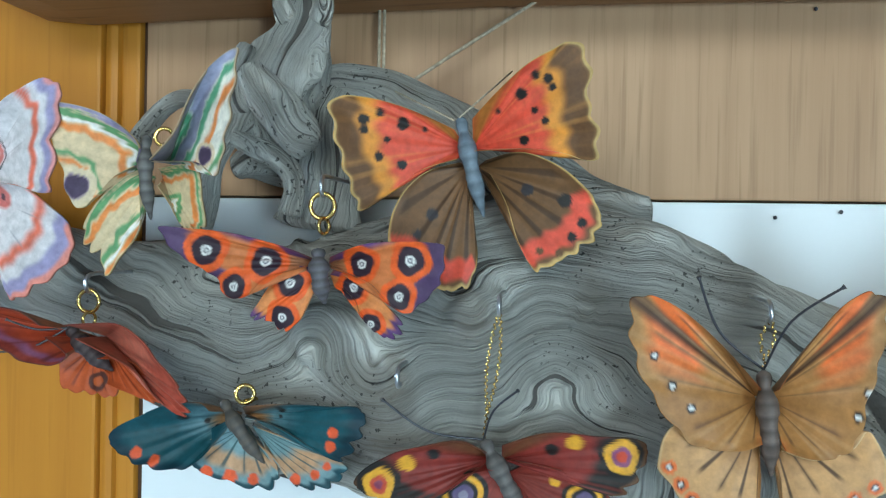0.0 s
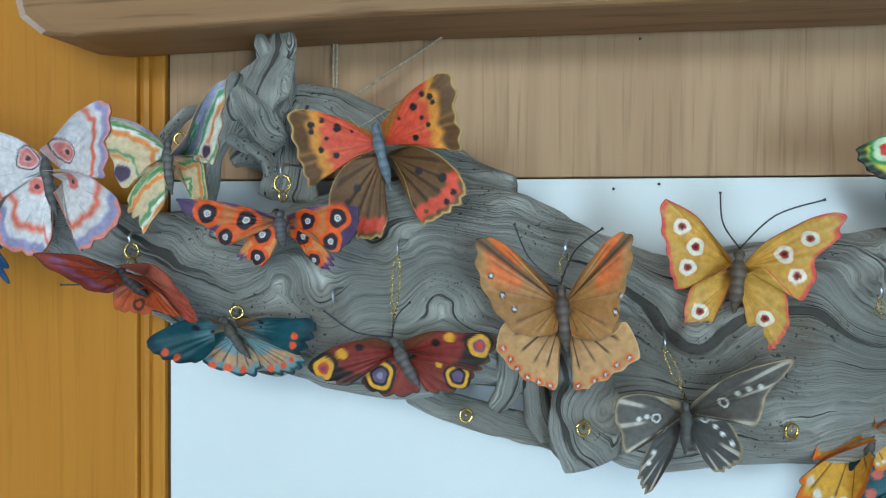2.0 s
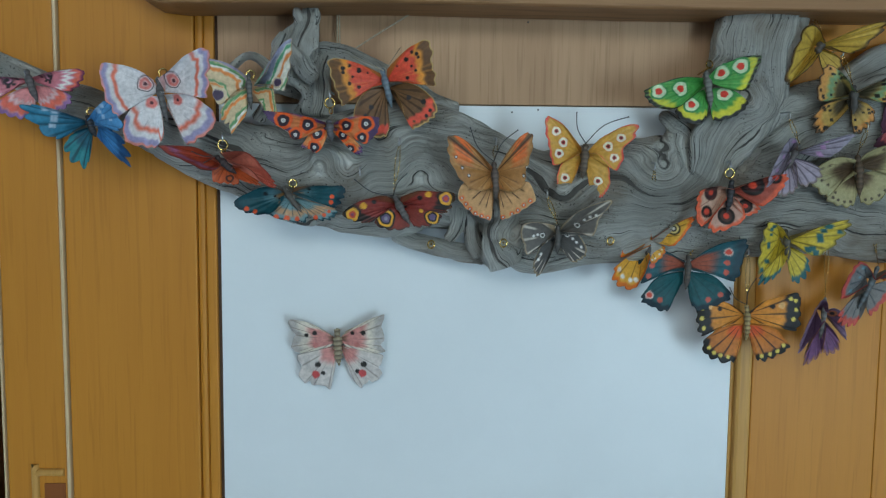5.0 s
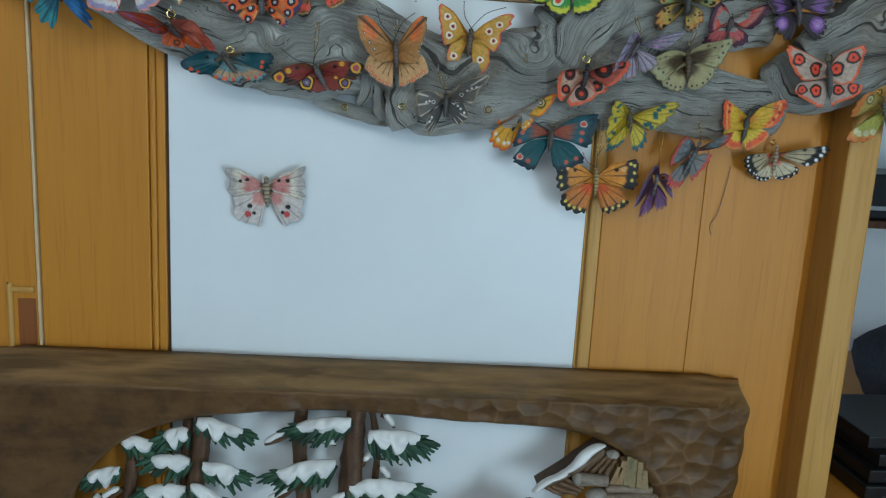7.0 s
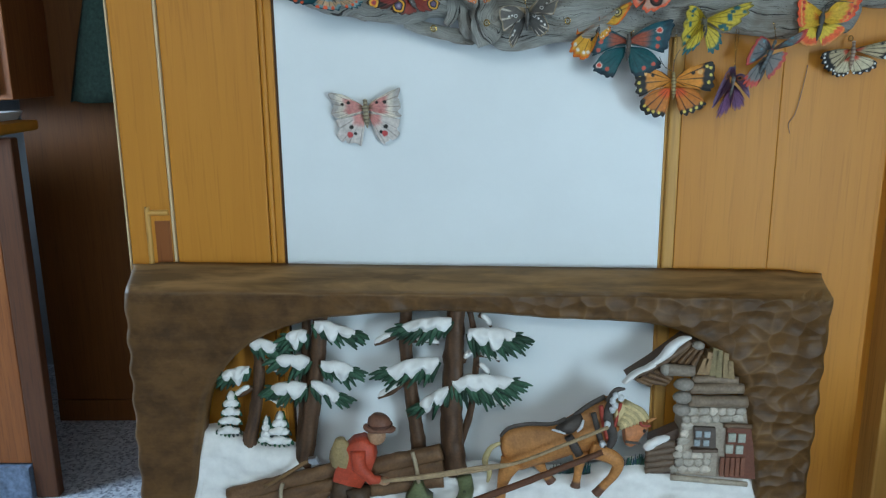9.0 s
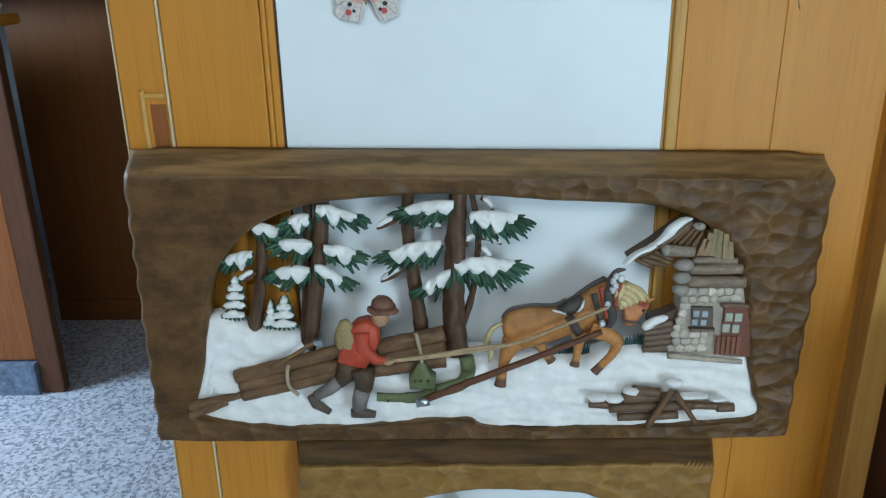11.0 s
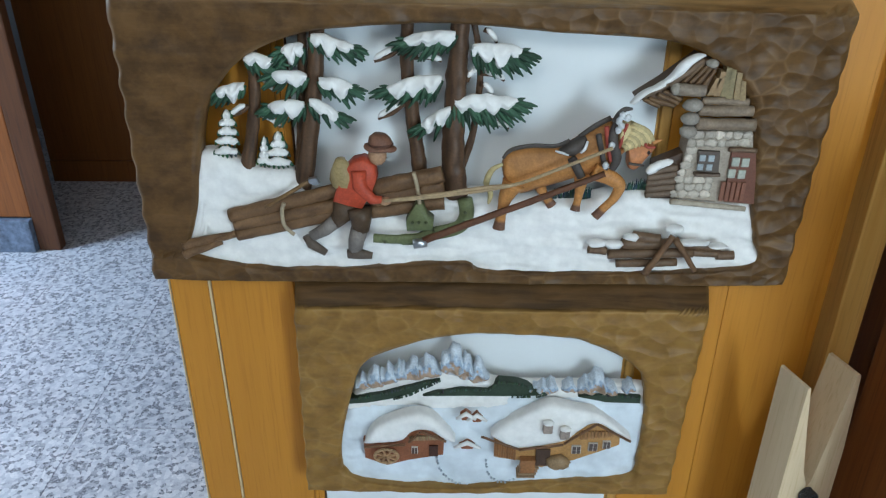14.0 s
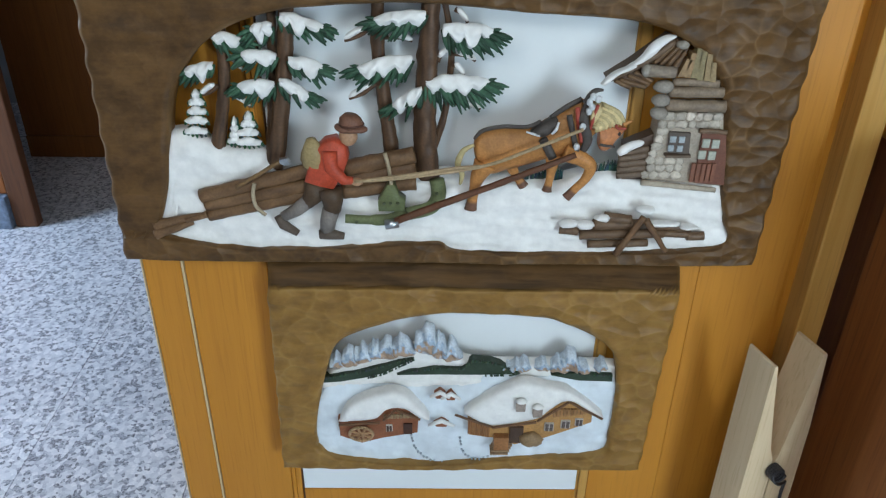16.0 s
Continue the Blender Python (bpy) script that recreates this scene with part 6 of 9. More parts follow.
butterfly("green", "green and yellow wooden butterfly with red eye spots", [(0.10, 0.36, 0.09), ("out", 0.78, (0.62, 0.60, 0.06), 0.07, 0.12), ("rim", 0.925, BLACK, 0.025), ("brush", 7, (0.36, 0.60, 0.20), 0.35)],
          [(0.10, 0.36, 0.09), ("out", 0.70, (0.66, 0.62, 0.06), 0.06, 0.12), ("out", 0.90, BLACK, 0.025, 0.10), ("rays", 9, (0.05, 0.16, 0.03), 0.16, 0.2, 0.6, 0.8)],
          body=(0.22, 0.22, 0.20), dark=(0.10, 0.10, 0.09), lift=(0.2, 0.25), scallop=(0.02, 11), hscallop=(0.02, 9), width=0.0044, hang=("eye", 0.3318, 0.5450, 1.7743))
butterfly("coralblack", "coral wooden butterfly with black wing patches", [(0.62, 0.42, 0.32), ("rim", 0.86, (0.76, 0.17, 0.08), 0.05), ("eye", 0.35, 0.55, 0.17, ((0.06, 0.03, 0.03), (0.08, 0.04, 0.04), (0.66, 0.10, 0.06))), ("eye", 0.62, 0.7, 0.13, (BLACK, (0.66, 0.10, 0.06))), ("rays", 5, (0.25, 0.08, 0.06), 0.12, 0.2, 0.9, 0.8)], [(0.60, 0.38, 0.30), ("rim", 0.88, (0.76, 0.17, 0.08), 0.05), ("eye", 0.5, 0.6, 0.22, (BLACK, (0.10, 0.05, 0.04), (0.72, 0.09, 0.05)))], body=(0.06, 0.06, 0.07), dark=(0.02, 0.02, 0.02), lift=(0.4, 0.4), width=0.0042, hang=("ring", 0.3542, 0.5380, 1.6684),
          fr=[(0.40, 0.10, 0.07), ("rim", 0.88, (0.74, 0.16, 0.08), 0.05), ("eye", 0.4, 0.42, 0.2, (BLACK, (0.08, 0.03, 0.03), (0.74, 0.10, 0.05))), ("eye", 0.3, 0.8, 0.12, (BLACK, (0.66, 0.1, 0.06)))])
butterfly("lilac", "grey lilac striped wooden butterfly on a short chain", [(0.36, 0.32, 0.38), ("rays", 8, (0.09, 0.07, 0.09), 0.3, 0.15, 1.0, 0.8), ("side", 0, 0.12, (0.20, 0.14, 0.10), 0.05), ("blots", 4, 0.04, (0.5, 0.3, 0.5), 0.5, 0.8)], [(0.40, 0.34, 0.40), ("rays", 8, (0.09, 0.07, 0.09), 0.3, 0.15, 1.0, 0.8), ("rim", 0.94, (0.26, 0.2, 0.18), 0.03)], lift=(0.4, 0.35), body=(0.12, 0.1, 0.1), width=0.0036, hang=("chain", 0.4128, 0.5370, 1.7201), hscallop=(0.12, 9))
butterfly("olive", "olive beige wooden butterfly with dark brown heart", [(0.40, 0.36, 0.20), ("root", 0.52, (0.10, 0.065, 0.035), 0.14), ("out", 0.78, (0.44, 0.41, 0.24), 0.06, 0.06), ("rays", 7, (0.18, 0.13, 0.06), 0.15, 0.3, 0.8, 0.6), ("rim", 0.965, (0.24, 0.20, 0.09), 0.015)],
          [(0.42, 0.37, 0.20), ("root", 0.42, (0.11, 0.07, 0.04), 0.14), ("rim", 0.96, (0.26, 0.22, 0.10), 0.015)], body=(0.14, 0.09, 0.055), dark=(0.06, 0.04, 0.025), lift=(0.2, 0.25), width=0.0046, hang=("chain", 0.4983, 0.5450, 1.7106))
butterfly("yellowbrown", "yellow ochre wooden butterfly with dark brown wing edges", [(0.60, 0.42, 0.09), ("rays", 7, (0.20, 0.12, 0.03), 0.2, 0.2, 0.9, 0.7), ("rim", 0.92, (0.10, 0.055, 0.02), 0.04), ("brush", 5, (0.42, 0.26, 0.05), 0.5)], [(0.58, 0.40, 0.09), ("rays", 6, (0.2, 0.12, 0.03), 0.2, 0.2, 0.9, 0.7), ("rim", 0.92, (0.10, 0.055, 0.02), 0.04)], body=(0.09, 0.06, 0.035), lift=(0.4, 0.4), scallop=(0.1, 7), width=0.0046, hang=("chain", 0.4510, 0.5740, 1.8282))
butterfly("spotted", "spotted ochre and green wooden butterfly with dark centre", [(0.54, 0.40, 0.13), ("root", 0.5, (0.10, 0.085, 0.05), 0.16), ("band", 0.52, 0.70, (0.24, 0.36, 0.20), 0.06, 0.2), ("out", 0.76, (0.60, 0.32, 0.10), 0.06, 0.1), ("blots", 12, 0.035, BLACK, 0.5, 0.95), ("rim", 0.965, (0.14, 0.08, 0.04), 0.015)], [(0.56, 0.38, 0.12), ("root", 0.5, (0.10, 0.08, 0.05), 0.16), ("out", 0.80, (0.62, 0.30, 0.09), 0.06, 0.1), ("blots", 9, 0.04, BLACK, 0.55, 0.95), ("rim", 0.95, (0.14, 0.08, 0.04), 0.02)], body=(0.08, 0.07, 0.06), lift=(0.35, 0.35), hscallop=(0.12, 9), width=0.0046, hang=("chain", 0.4841, 0.5760, 1.7907))
butterfly("pinkred", "pink and dark plum wooden butterfly", [(0.60, 0.24, 0.20), ("rim", 0.78, (0.11, 0.04, 0.07), 0.07), ("band", 0.35, 0.6, (0.72, 0.16, 0.12), 0.06, 0.2), ("rays", 6, (0.35, 0.10, 0.1), 0.2, 0.2, 0.8, 0.7)], [(0.56, 0.16, 0.16), ("out", 0.76, (0.11, 0.04, 0.07), 0.05, 0.1), ("rays", 6, (0.30, 0.08, 0.08), 0.2, 0.2, 0.8, 0.7)], body=(0.08, 0.05, 0.07), lift=(0.35, 0.4), width=0.004, hang=("eye", 0.5514, 0.5700, 1.7402))
butterfly("violet", "dark brown wooden butterfly with violet wing patches", [(0.07, 0.05, 0.065), ("band", 0.45, 0.8, (0.24, 0.12, 0.32), 0.08, 0.3), ("rays", 6, (0.03, 0.02, 0.03), 0.25, 0.2, 1, 0.8), ("rim", 0.95, (0.14, 0.10, 0.08), 0.02)], [(0.06, 0.045, 0.05), ("eye", 0.45, 0.72, 0.24, ((0.20, 0.09, 0.28), (0.38, 0.20, 0.46), (0.45, 0.28, 0.52))), ("rim", 0.94, (0.05, 0.035, 0.035), 0.02)], body=(0.09, 0.07, 0.08), lift=(0.2, 0.2), hscallop=(0.16, 11), width=0.0044, hang=("eye", 0.6322, 0.5600, 1.7634))
butterfly("coraleye", "coral-edged beige wooden butterfly with red eye spots", [(0.52, 0.40, 0.32), ("rim", 0.90, (0.78, 0.17, 0.07), 0.035), ("rays", 5, (0.3, 0.2, 0.15), 0.1, 0.1, 0.6, 0.5)], [(0.46, 0.34, 0.28), ("out", 0.90, (0.78, 0.17, 0.07), 0.03, 0.05)], body=(0.10, 0.095, 0.09), lift=(0.15, 0.15), hscallop=(0.02, 9), width=0.0044, hang=("ring", 0.6800, 0.5400, 1.6882))
butterfly("sunset", "orange yellow and red wooden butterfly on a ring", [(0.70, 0.46, 0.07), ("out", 0.70, (0.78, 0.13, 0.05), 0.08, 0.16), ("band", 0.80, 0.87, (0.76, 0.40, 0.12), 0.03, 0.12), ("root", 0.25, (0.66, 0.28, 0.05), 0.1)], [(0.72, 0.54, 0.08), ("out", 0.66, (0.78, 0.15, 0.05), 0.06, 0.16), ("out", 0.92, (0.75, 0.30, 0.09), 0.03, 0.1)], body=(0.08, 0.07, 0.06), lift=(0.25, 0.25), hscallop=(0.02, 9), width=0.0040, hang=("ring", 0.5924, 0.5720, 1.6227), feelers=(8, 8, 34, 4))
butterfly("cream", "cream and black wooden butterfly with red dabs", [(0.50, 0.42, 0.28), ("rays", 7, (0.06, 0.045, 0.035), 0.26, 0.3, 1, 0.9), ("out", 0.74, BLACK, 0.04, 0.08), ("side", 0, 0.09, BLACK, 0.03), ("dots", 0.9, 5, 0.035, WHITE_C), ("root", 0.22, (0.70, 0.16, 0.10), 0.06), ("eye", 0.3, 0.55, 0.035, (BLACK,))], [(0.62, 0.54, 0.38), ("rays", 8, (0.06, 0.045, 0.035), 0.2, 0.3, 1, 0.9), ("out", 0.84, BLACK, 0.04, 0.08), ("dots", 0.92, 5, 0.04, WHITE_C), ("root", 0.3, (0.68, 0.16, 0.10), 0.08)], body=(0.48, 0.38, 0.28), dark=(0.20, 0.10, 0.07), beads=True, lift=(0.25, 0.25), width=0.0038, hang=("eye", 0.6487, 0.5940, 1.5663))
butterfly("oliveorange", "olive and orange wooden butterfly with pale rings", [(0.46, 0.36, 0.12), ("out", 0.75, (0.60, 0.20, 0.06), 0.08, 0.15), ("eye", 0.4, 0.62, 0.14, ((0.20, 0.16, 0.06), (0.6, 0.55, 0.35), (0.3, 0.28, 0.1))), ("rim", 0.95, (0.45, 0.20, 0.05), 0.02)], [(0.44, 0.42, 0.12), ("out", 0.84, (0.66, 0.24, 0.07), 0.05, 0.1), ("dots", 0.76, 4, 0.07, (0.62, 0.56, 0.36))], body=(0.16, 0.14, 0.1), lift=(0.3, 0.3), width=0.0044, hang=("eye", 0.7725, 0.5600, 1.6429))
butterfly("yellowteal", "yellow wooden butterfly with teal wing margins", [(0.66, 0.52, 0.08), ("rays", 7, (0.20, 0.16, 0.04), 0.22, 0.2, 0.95, 0.8), ("blots", 9, 0.05, (0.04, 0.16, 0.18), 0.6, 0.95), ("rim", 0.95, (0.30, 0.24, 0.06), 0.02)], [(0.68, 0.54, 0.09), ("rays", 7, (0.20, 0.16, 0.04), 0.22, 0.2, 0.95, 0.8), ("out", 0.85, (0.05, 0.17, 0.18), 0.05, 0.2)], body=(0.13, 0.11, 0.07), lift=(0.4, 0.35), scallop=(0.1, 9), hscallop=(0.16, 9), width=0.0038, hang=("ring", 0.4257, 0.5650, 1.6175))
butterfly("onpanel", "pale pink and grey wooden butterfly on the white panel", [(0.74, 0.67, 0.57), ("root", 0.60, (0.66, 0.31, 0.28), 0.10), ("out", 0.80, (0.50, 0.46, 0.43), 0.10, 0.1), ("rays", 9, (0.20, 0.16, 0.14), 0.20, 0.45, 1.0, 0.7), ("root", 0.16, (0.20, 0.12, 0.08), 0.10), ("side", 0, 0.07, (0.42, 0.34, 0.24), 0.04)],
          [(0.68, 0.62, 0.58), ("root", 0.42, (0.66, 0.31, 0.28), 0.10), ("rays", 8, (0.22, 0.18, 0.16), 0.20, 0.45, 1.0, 0.65), ("root", 0.14, (0.20, 0.12, 0.08), 0.10)],
          body=(0.46, 0.39, 0.26), dark=(0.12, 0.08, 0.05), beads=True, lift=(0.06, 0.06), scallop=(0.02, 11), hscallop=(0.02, 9), width=0.0056)

# spare screw eyes and hooks left in the wood
for x, y, z in ((0.230, 0.525, 1.592), (0.046, 0.548, 1.585), (0.119, 0.512, 1.590)):
    e = thing("screw_eye", (x, y, z), "small brass screw eye in the driftwood", "screw eye", "spare screw eyes")
    ring((x, y, z), 0.0040, 0.0009, "ring", e, GOLD, 0.5)
    part("shank", Form().tube([(x, y, z), (x, y + 0.03, z + 0.002)], 0.0009, 6), GOLD, e, "", True)
spare = thing("screw_hook", (-0.025, 0.508, 1.659), "small zinc screw hook in the driftwood", "hook")
hook((-0.025, 0.508, 1.659), spare, STEEL)

# hanging twine behind the branch and a thread caught on the panel
twine = thing("twine", (-0.067, 0.595, 1.80), "pale hemp twine holding the branch", "twine")
for k in (0, 1):
    part("strand", Form().tube(curve([(-0.059 + k * 0.0028, 0.596, 1.95), (-0.0582 + k * 0.0026, 0.594, 1.84), (-0.0565 + k * 0.0024, 0.588, 1.77)], 6), 0.0008, 6), TWINE, twine, "", True)
part("strand", Form().tube(curve([(0.062, 0.594, 1.858), (0.032, 0.592, 1.838), (-0.044, 0.585, 1.788), (-0.056, 0.58, 1.77)], 6), 0.0009, 6), TWINE, twine, "", True)
part("strand", Form().tube([(-0.034, 0.530, 1.776), (0.000, 0.474, 1.755)], 0.0004, 6), TWINE, twine, "", True)
part("strand", Form().tube([(0.012, 0.560, 1.790), (0.002, 0.474, 1.756)], 0.0004, 6), TWINE, twine, "", True)
thread = thing("thread", (0.58, 0.597, 1.46), "loose dark thread on the oak panel", "thread")
part("strand", Form().tube(curve([(0.592, 0.597, 1.53), (0.588, 0.597, 1.50), (0.580, 0.597, 1.46), (0.572, 0.598, 1.445), (0.575, 0.598, 1.43)], 6), 0.0005, 6), IRON, thread, "", True)


# ---- carved reliefs below the branch ----
def carved(name, light, dark, edge, ledge, scale):
    """Stained limewood cut with a gouge: scooped facets with pale worn ridges; ledge paints the top ledge's light or
    shade into its colour.
    """
    mat, nt, b = node_material(name, 0.47, 0, 0.28, 0.0)
    co = stretched(nt, (0.75, 1, 1))
    g = tex_noise(nt, stretched(nt, (6, 30, 60)), 1.0, 4, 0.6, 0.4)
    big = tex_noise(nt, co, 34, 5, 0.65)
    c = mixed(nt, 0.62, ramp(nt, g, [(0.3, dark), (0.7, light)]), ramp(nt, big, [(0.36, dark), (0.62, light)]))
    v = nt.nodes.new("ShaderNodeVertexColor")
    v.layer_name = "paint"
    sep = nt.nodes.new("ShaderNodeSeparateColor")
    nt.links.new(v.outputs[0], sep.inputs[0])
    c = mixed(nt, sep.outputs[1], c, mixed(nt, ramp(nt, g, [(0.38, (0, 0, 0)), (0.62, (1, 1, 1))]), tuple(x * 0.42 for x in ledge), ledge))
    warp = nt.nodes.new("ShaderNodeTexNoise")
    warp.inputs["Scale"].default_value = 14
    nt.links.new(co, warp.inputs["Vector"])
    add = nt.nodes.new("ShaderNodeVectorMath")
    add.operation = "MULTIPLY_ADD"
    add.inputs[1].default_value = (0.035, 0.0, 0.035)
    nt.links.new(warp.outputs["Color"], add.inputs[0])
    nt.links.new(co, add.inputs[2])
    cells = []
    for feature in ("SMOOTH_F1", "DISTANCE_TO_EDGE"):
        vo = nt.nodes.new("ShaderNodeTexVoronoi")
        vo.feature = feature
        vo.inputs["Scale"].default_value = scale
        if feature == "SMOOTH_F1":
            vo.inputs["Smoothness"].default_value = 0.12
        nt.links.new(add.outputs[0], vo.inputs["Vector"])
        cells.append(vo.outputs["Distance"])
    amount = nt.nodes.new("ShaderNodeMath")
    amount.operation = "MULTIPLY"
    nt.links.new(cells[0], amount.inputs[0])
    nt.links.new(sep.outputs[2], amount.inputs[1])
    worn = nt.nodes.new("ShaderNodeMath")
    worn.operation = "MULTIPLY"
    nt.links.new(ramp(nt, cells[1], [(0.0, (0.34, 0.34, 0.34)), (0.13, (0, 0, 0))]), worn.inputs[0])
    nt.links.new(ramp(nt, tex_noise(nt, co, 17, 3), [(0.42, (0.05, 0.05, 0.05)), (0.68, (1, 1, 1))]), worn.inputs[1])
    worn2 = nt.nodes.new("ShaderNodeMath")
    worn2.operation = "MULTIPLY"
    nt.links.new(worn.outputs[0], worn2.inputs[0])
    nt.links.new(sep.outputs[2], worn2.inputs[1])
    c = mixed(nt, worn2.outputs[0], c, edge)
    c = mixed(nt, sep.outputs[0], edge, c)
    nt.links.new(c, b.inputs["Base Color"])
    height = nt.nodes.new("ShaderNodeMath")
    height.operation = "MULTIPLY_ADD"
    height.inputs[1].default_value = 0.12
    nt.links.new(g, height.inputs[0])
    nt.links.new(amount.outputs[0], height.inputs[2])
    bumped(nt, b, height.outputs[0], 1.0, 0.0085)
    return mat


# ledge tints: painted as lit on the dark frame, as shaded on the golden
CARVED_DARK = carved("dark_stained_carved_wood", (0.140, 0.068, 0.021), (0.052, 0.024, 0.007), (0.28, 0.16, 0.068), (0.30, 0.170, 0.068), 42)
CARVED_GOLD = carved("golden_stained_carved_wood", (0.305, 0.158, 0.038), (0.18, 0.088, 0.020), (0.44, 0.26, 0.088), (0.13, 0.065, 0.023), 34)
SNOW_BLUE = painted("blue_white_painted_snow", (0.68, 0.74, 0.79), 0.45, 0.11, 14, 0.3)
SNOW = painted("painted_snow", (0.80, 0.78, 0.75), 0.45, 0.05, 60, 0.3)
BARK = pigment("painted_bark", 0.55, 0.15, 0.5)


def carved_frame(parent, opening, x0, x1, x0b, x1b, z0, z1, yf, yb, mat, smooth_left, cut, reveal, band=0.036, tilt=0.0):
    """The block round an opening, its face cut with shallow gouge marks and its sides scalloped."""
    inner = curve([(x, z, 0) for x, z in opening] + [(opening[0][0], opening[0][1], 0)], 10)[:-1]
    cx, cz = (x0 + x1) / 2, (z0 + z1) / 2
    n, m = 560, 26
    z1r, slope = z1 - tilt, -0.9 * tilt / (x1 - x0)
    ang = sorted((math.atan2(p.y - cz, p.x - cx), p.x, p.y) for p in inner)
    aa = np.array([a[0] for a in ang])
    rr = np.array([math.hypot(a[1] - cx, a[2] - cz) for a in ang])
    corner = [math.atan2(z - cz, x - cx) for x, z in ((x0b, z0), (x1b, z0), (x1, z1r), (x0, z1))]
    th = np.sort(np.concatenate([np.linspace(-math.pi, math.pi, n - 4, endpoint=False), corner]))
    vs, cs = [], []
    rim_in, rim_out = [], []
    for t in th:
        ri = np.interp(t, aa, rr, period=2 * math.pi)
        ct, st = math.cos(t), math.sin(t)
        best = 9.0
        for (ax, az), (bx, bz) in (((x0b, z0), (x1b, z0)), ((x1b, z0), (x1, z1r)), ((x1, z1r), (x0, z1)), ((x0, z1), (x0b, z0))):
            ex, ez = bx - ax, bz - az
            det = ct * -ez + ex * st
            if abs(det) > 1e-9:
                u = ((ax - cx) * -ez + ex * (az - cz)) / det
                w = (ct * (az - cz) - st * (ax - cx)) / det
                if u > 0 and -1e-6 <= w <= 1 + 1e-6:
                    best = min(best, u)
        side = abs(ct * best) > 0.9 * (x1 - x0) / 2
        zz = cz + st * best
        best *= 1 - (0.006 * (0.5 + 0.5 * math.sin(zz * 2 * math.pi / 0.052)) + 0.003 * noise.noise(Vector((zz * 40, ct, 0))) if side else 0.003 * abs(noise.noise(Vector((ct * best * 22, st, 3)))))
        # the crease where the face turns back into the top ledge
        crease = (z1 - band + slope * (cx - x0) - cz) / (st - slope * ct) if st > 0.1 else 9.0
        snap = round((crease - ri) / (best - ri) * (m - 1)) if ri < crease < best else -1
        snap = min(m - 2, max(1, snap)) if snap >= 0 else -1
        for k in range(m):
            s = k / (m - 1)
            r = ri + (best - ri) * s if k != snap else crease
            x, z = cx + ct * r, cz + st * r
            front, high = z1 - band + slope * (x - x0), z1 - tilt * (x - x0) / (x1 - x0)
            y = yf + cut * noise.noise(Vector((x * 28, z * 28, 4))) + 0.004 * noise.noise(Vector((x * 5, z * 5, 7)))
            y += (yb - 0.012 - yf) * min(1.0, max(0.0, (z - front) / max(0.004, high - front))) + 0.006 * max(0, 1 - k / 2.0) + 0.0035 * max(0, (k - m + 3) / 2.0) ** 2
            vs.append((x, y, z))
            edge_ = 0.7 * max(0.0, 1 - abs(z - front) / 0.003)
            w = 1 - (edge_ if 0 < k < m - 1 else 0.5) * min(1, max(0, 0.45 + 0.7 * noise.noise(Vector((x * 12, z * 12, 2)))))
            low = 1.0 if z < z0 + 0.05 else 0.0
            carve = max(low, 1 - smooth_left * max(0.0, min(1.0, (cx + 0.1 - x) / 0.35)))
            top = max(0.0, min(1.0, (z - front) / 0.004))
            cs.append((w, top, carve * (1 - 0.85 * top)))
    nn = len(th)
    fs = [(i * m + k, ((i + 1) % nn) * m + k, ((i + 1) % nn) * m + k + 1, i * m + k + 1) for i in range(nn) for k in range(m - 1)]
    base = len(vs)
    for i in range(nn):
        xi, _, zi = vs[i * m]
        xo, _, zo = vs[i * m + m - 1]
        g = 1.012 if abs(xo - cx) > 0.93 * (x1 - x0) / 2 else 1.0
        vs += [(xi, reveal, zi), (cx + (xo - cx) * g, yb, zo + (0.004 if zo > cz else 0) * (g == 1.0))]
        cs += [(0.35, 0.0, 0.2), (1.0, 0.3, 0.3)]
    for i in range(nn):
        j = (i + 1) % nn
        fs.append((i * m, base + 2 * i, base + 2 * j, j * m))
        fs.append((i * m + m - 1, j * m + m - 1, base + 2 * j + 1, base + 2 * i + 1))
        fs.append((base + 2 * i, base + 2 * i + 1, base + 2 * j + 1, base + 2 * j))
    form = Form()
    form.v, form.f, form.c = vs, fs, cs
    return part("frame", form, mat, parent, "carved frame with gouge marks", True)


BARK_C, BARK_D, NEEDLE, SNOW_C = (0.150, 0.078, 0.040), (0.040, 0.020, 0.011), (0.026, 0.066, 0.038), (0.76, 0.76, 0.77)


def ridged(form, a, b, r0, r1, y, tint, dark, n=14, steps=14, bend=0.0):
    """A round log or trunk with lengthwise furrows, its furrows in the darker tone."""
    a, b = Vector((a[0], y, a[1])), Vector((b[0], y, b[1]))
    pts, rad = [], []
    for i in range(steps + 1):
        t = i / steps
        p = a.lerp(b, t)
        d = (b - a).normalized()
        p += Vector((-d.z, 0, d.x)) * (bend * math.sin(t * math.pi) + 0.0012 * noise.noise(p * 60))
        pts.append(p)
        rad.append((r0 + (r1 - r0) * t) * (1 + 0.10 * noise.noise(p * 90)))
    k = len(form.v)
    form.tube(pts, rad, n, 0.9)
    for i in range(steps + 1):
        for j in range(n):
            w = 0.5 + 0.5 * noise.noise(Vector((i * 0.35 + a.x * 50, j * 1.9, a.z * 30)))
            form.c[k + i * n + j] = tuple(tint[c] * w + dark[c] * (1 - w) for c in range(3))
    return form


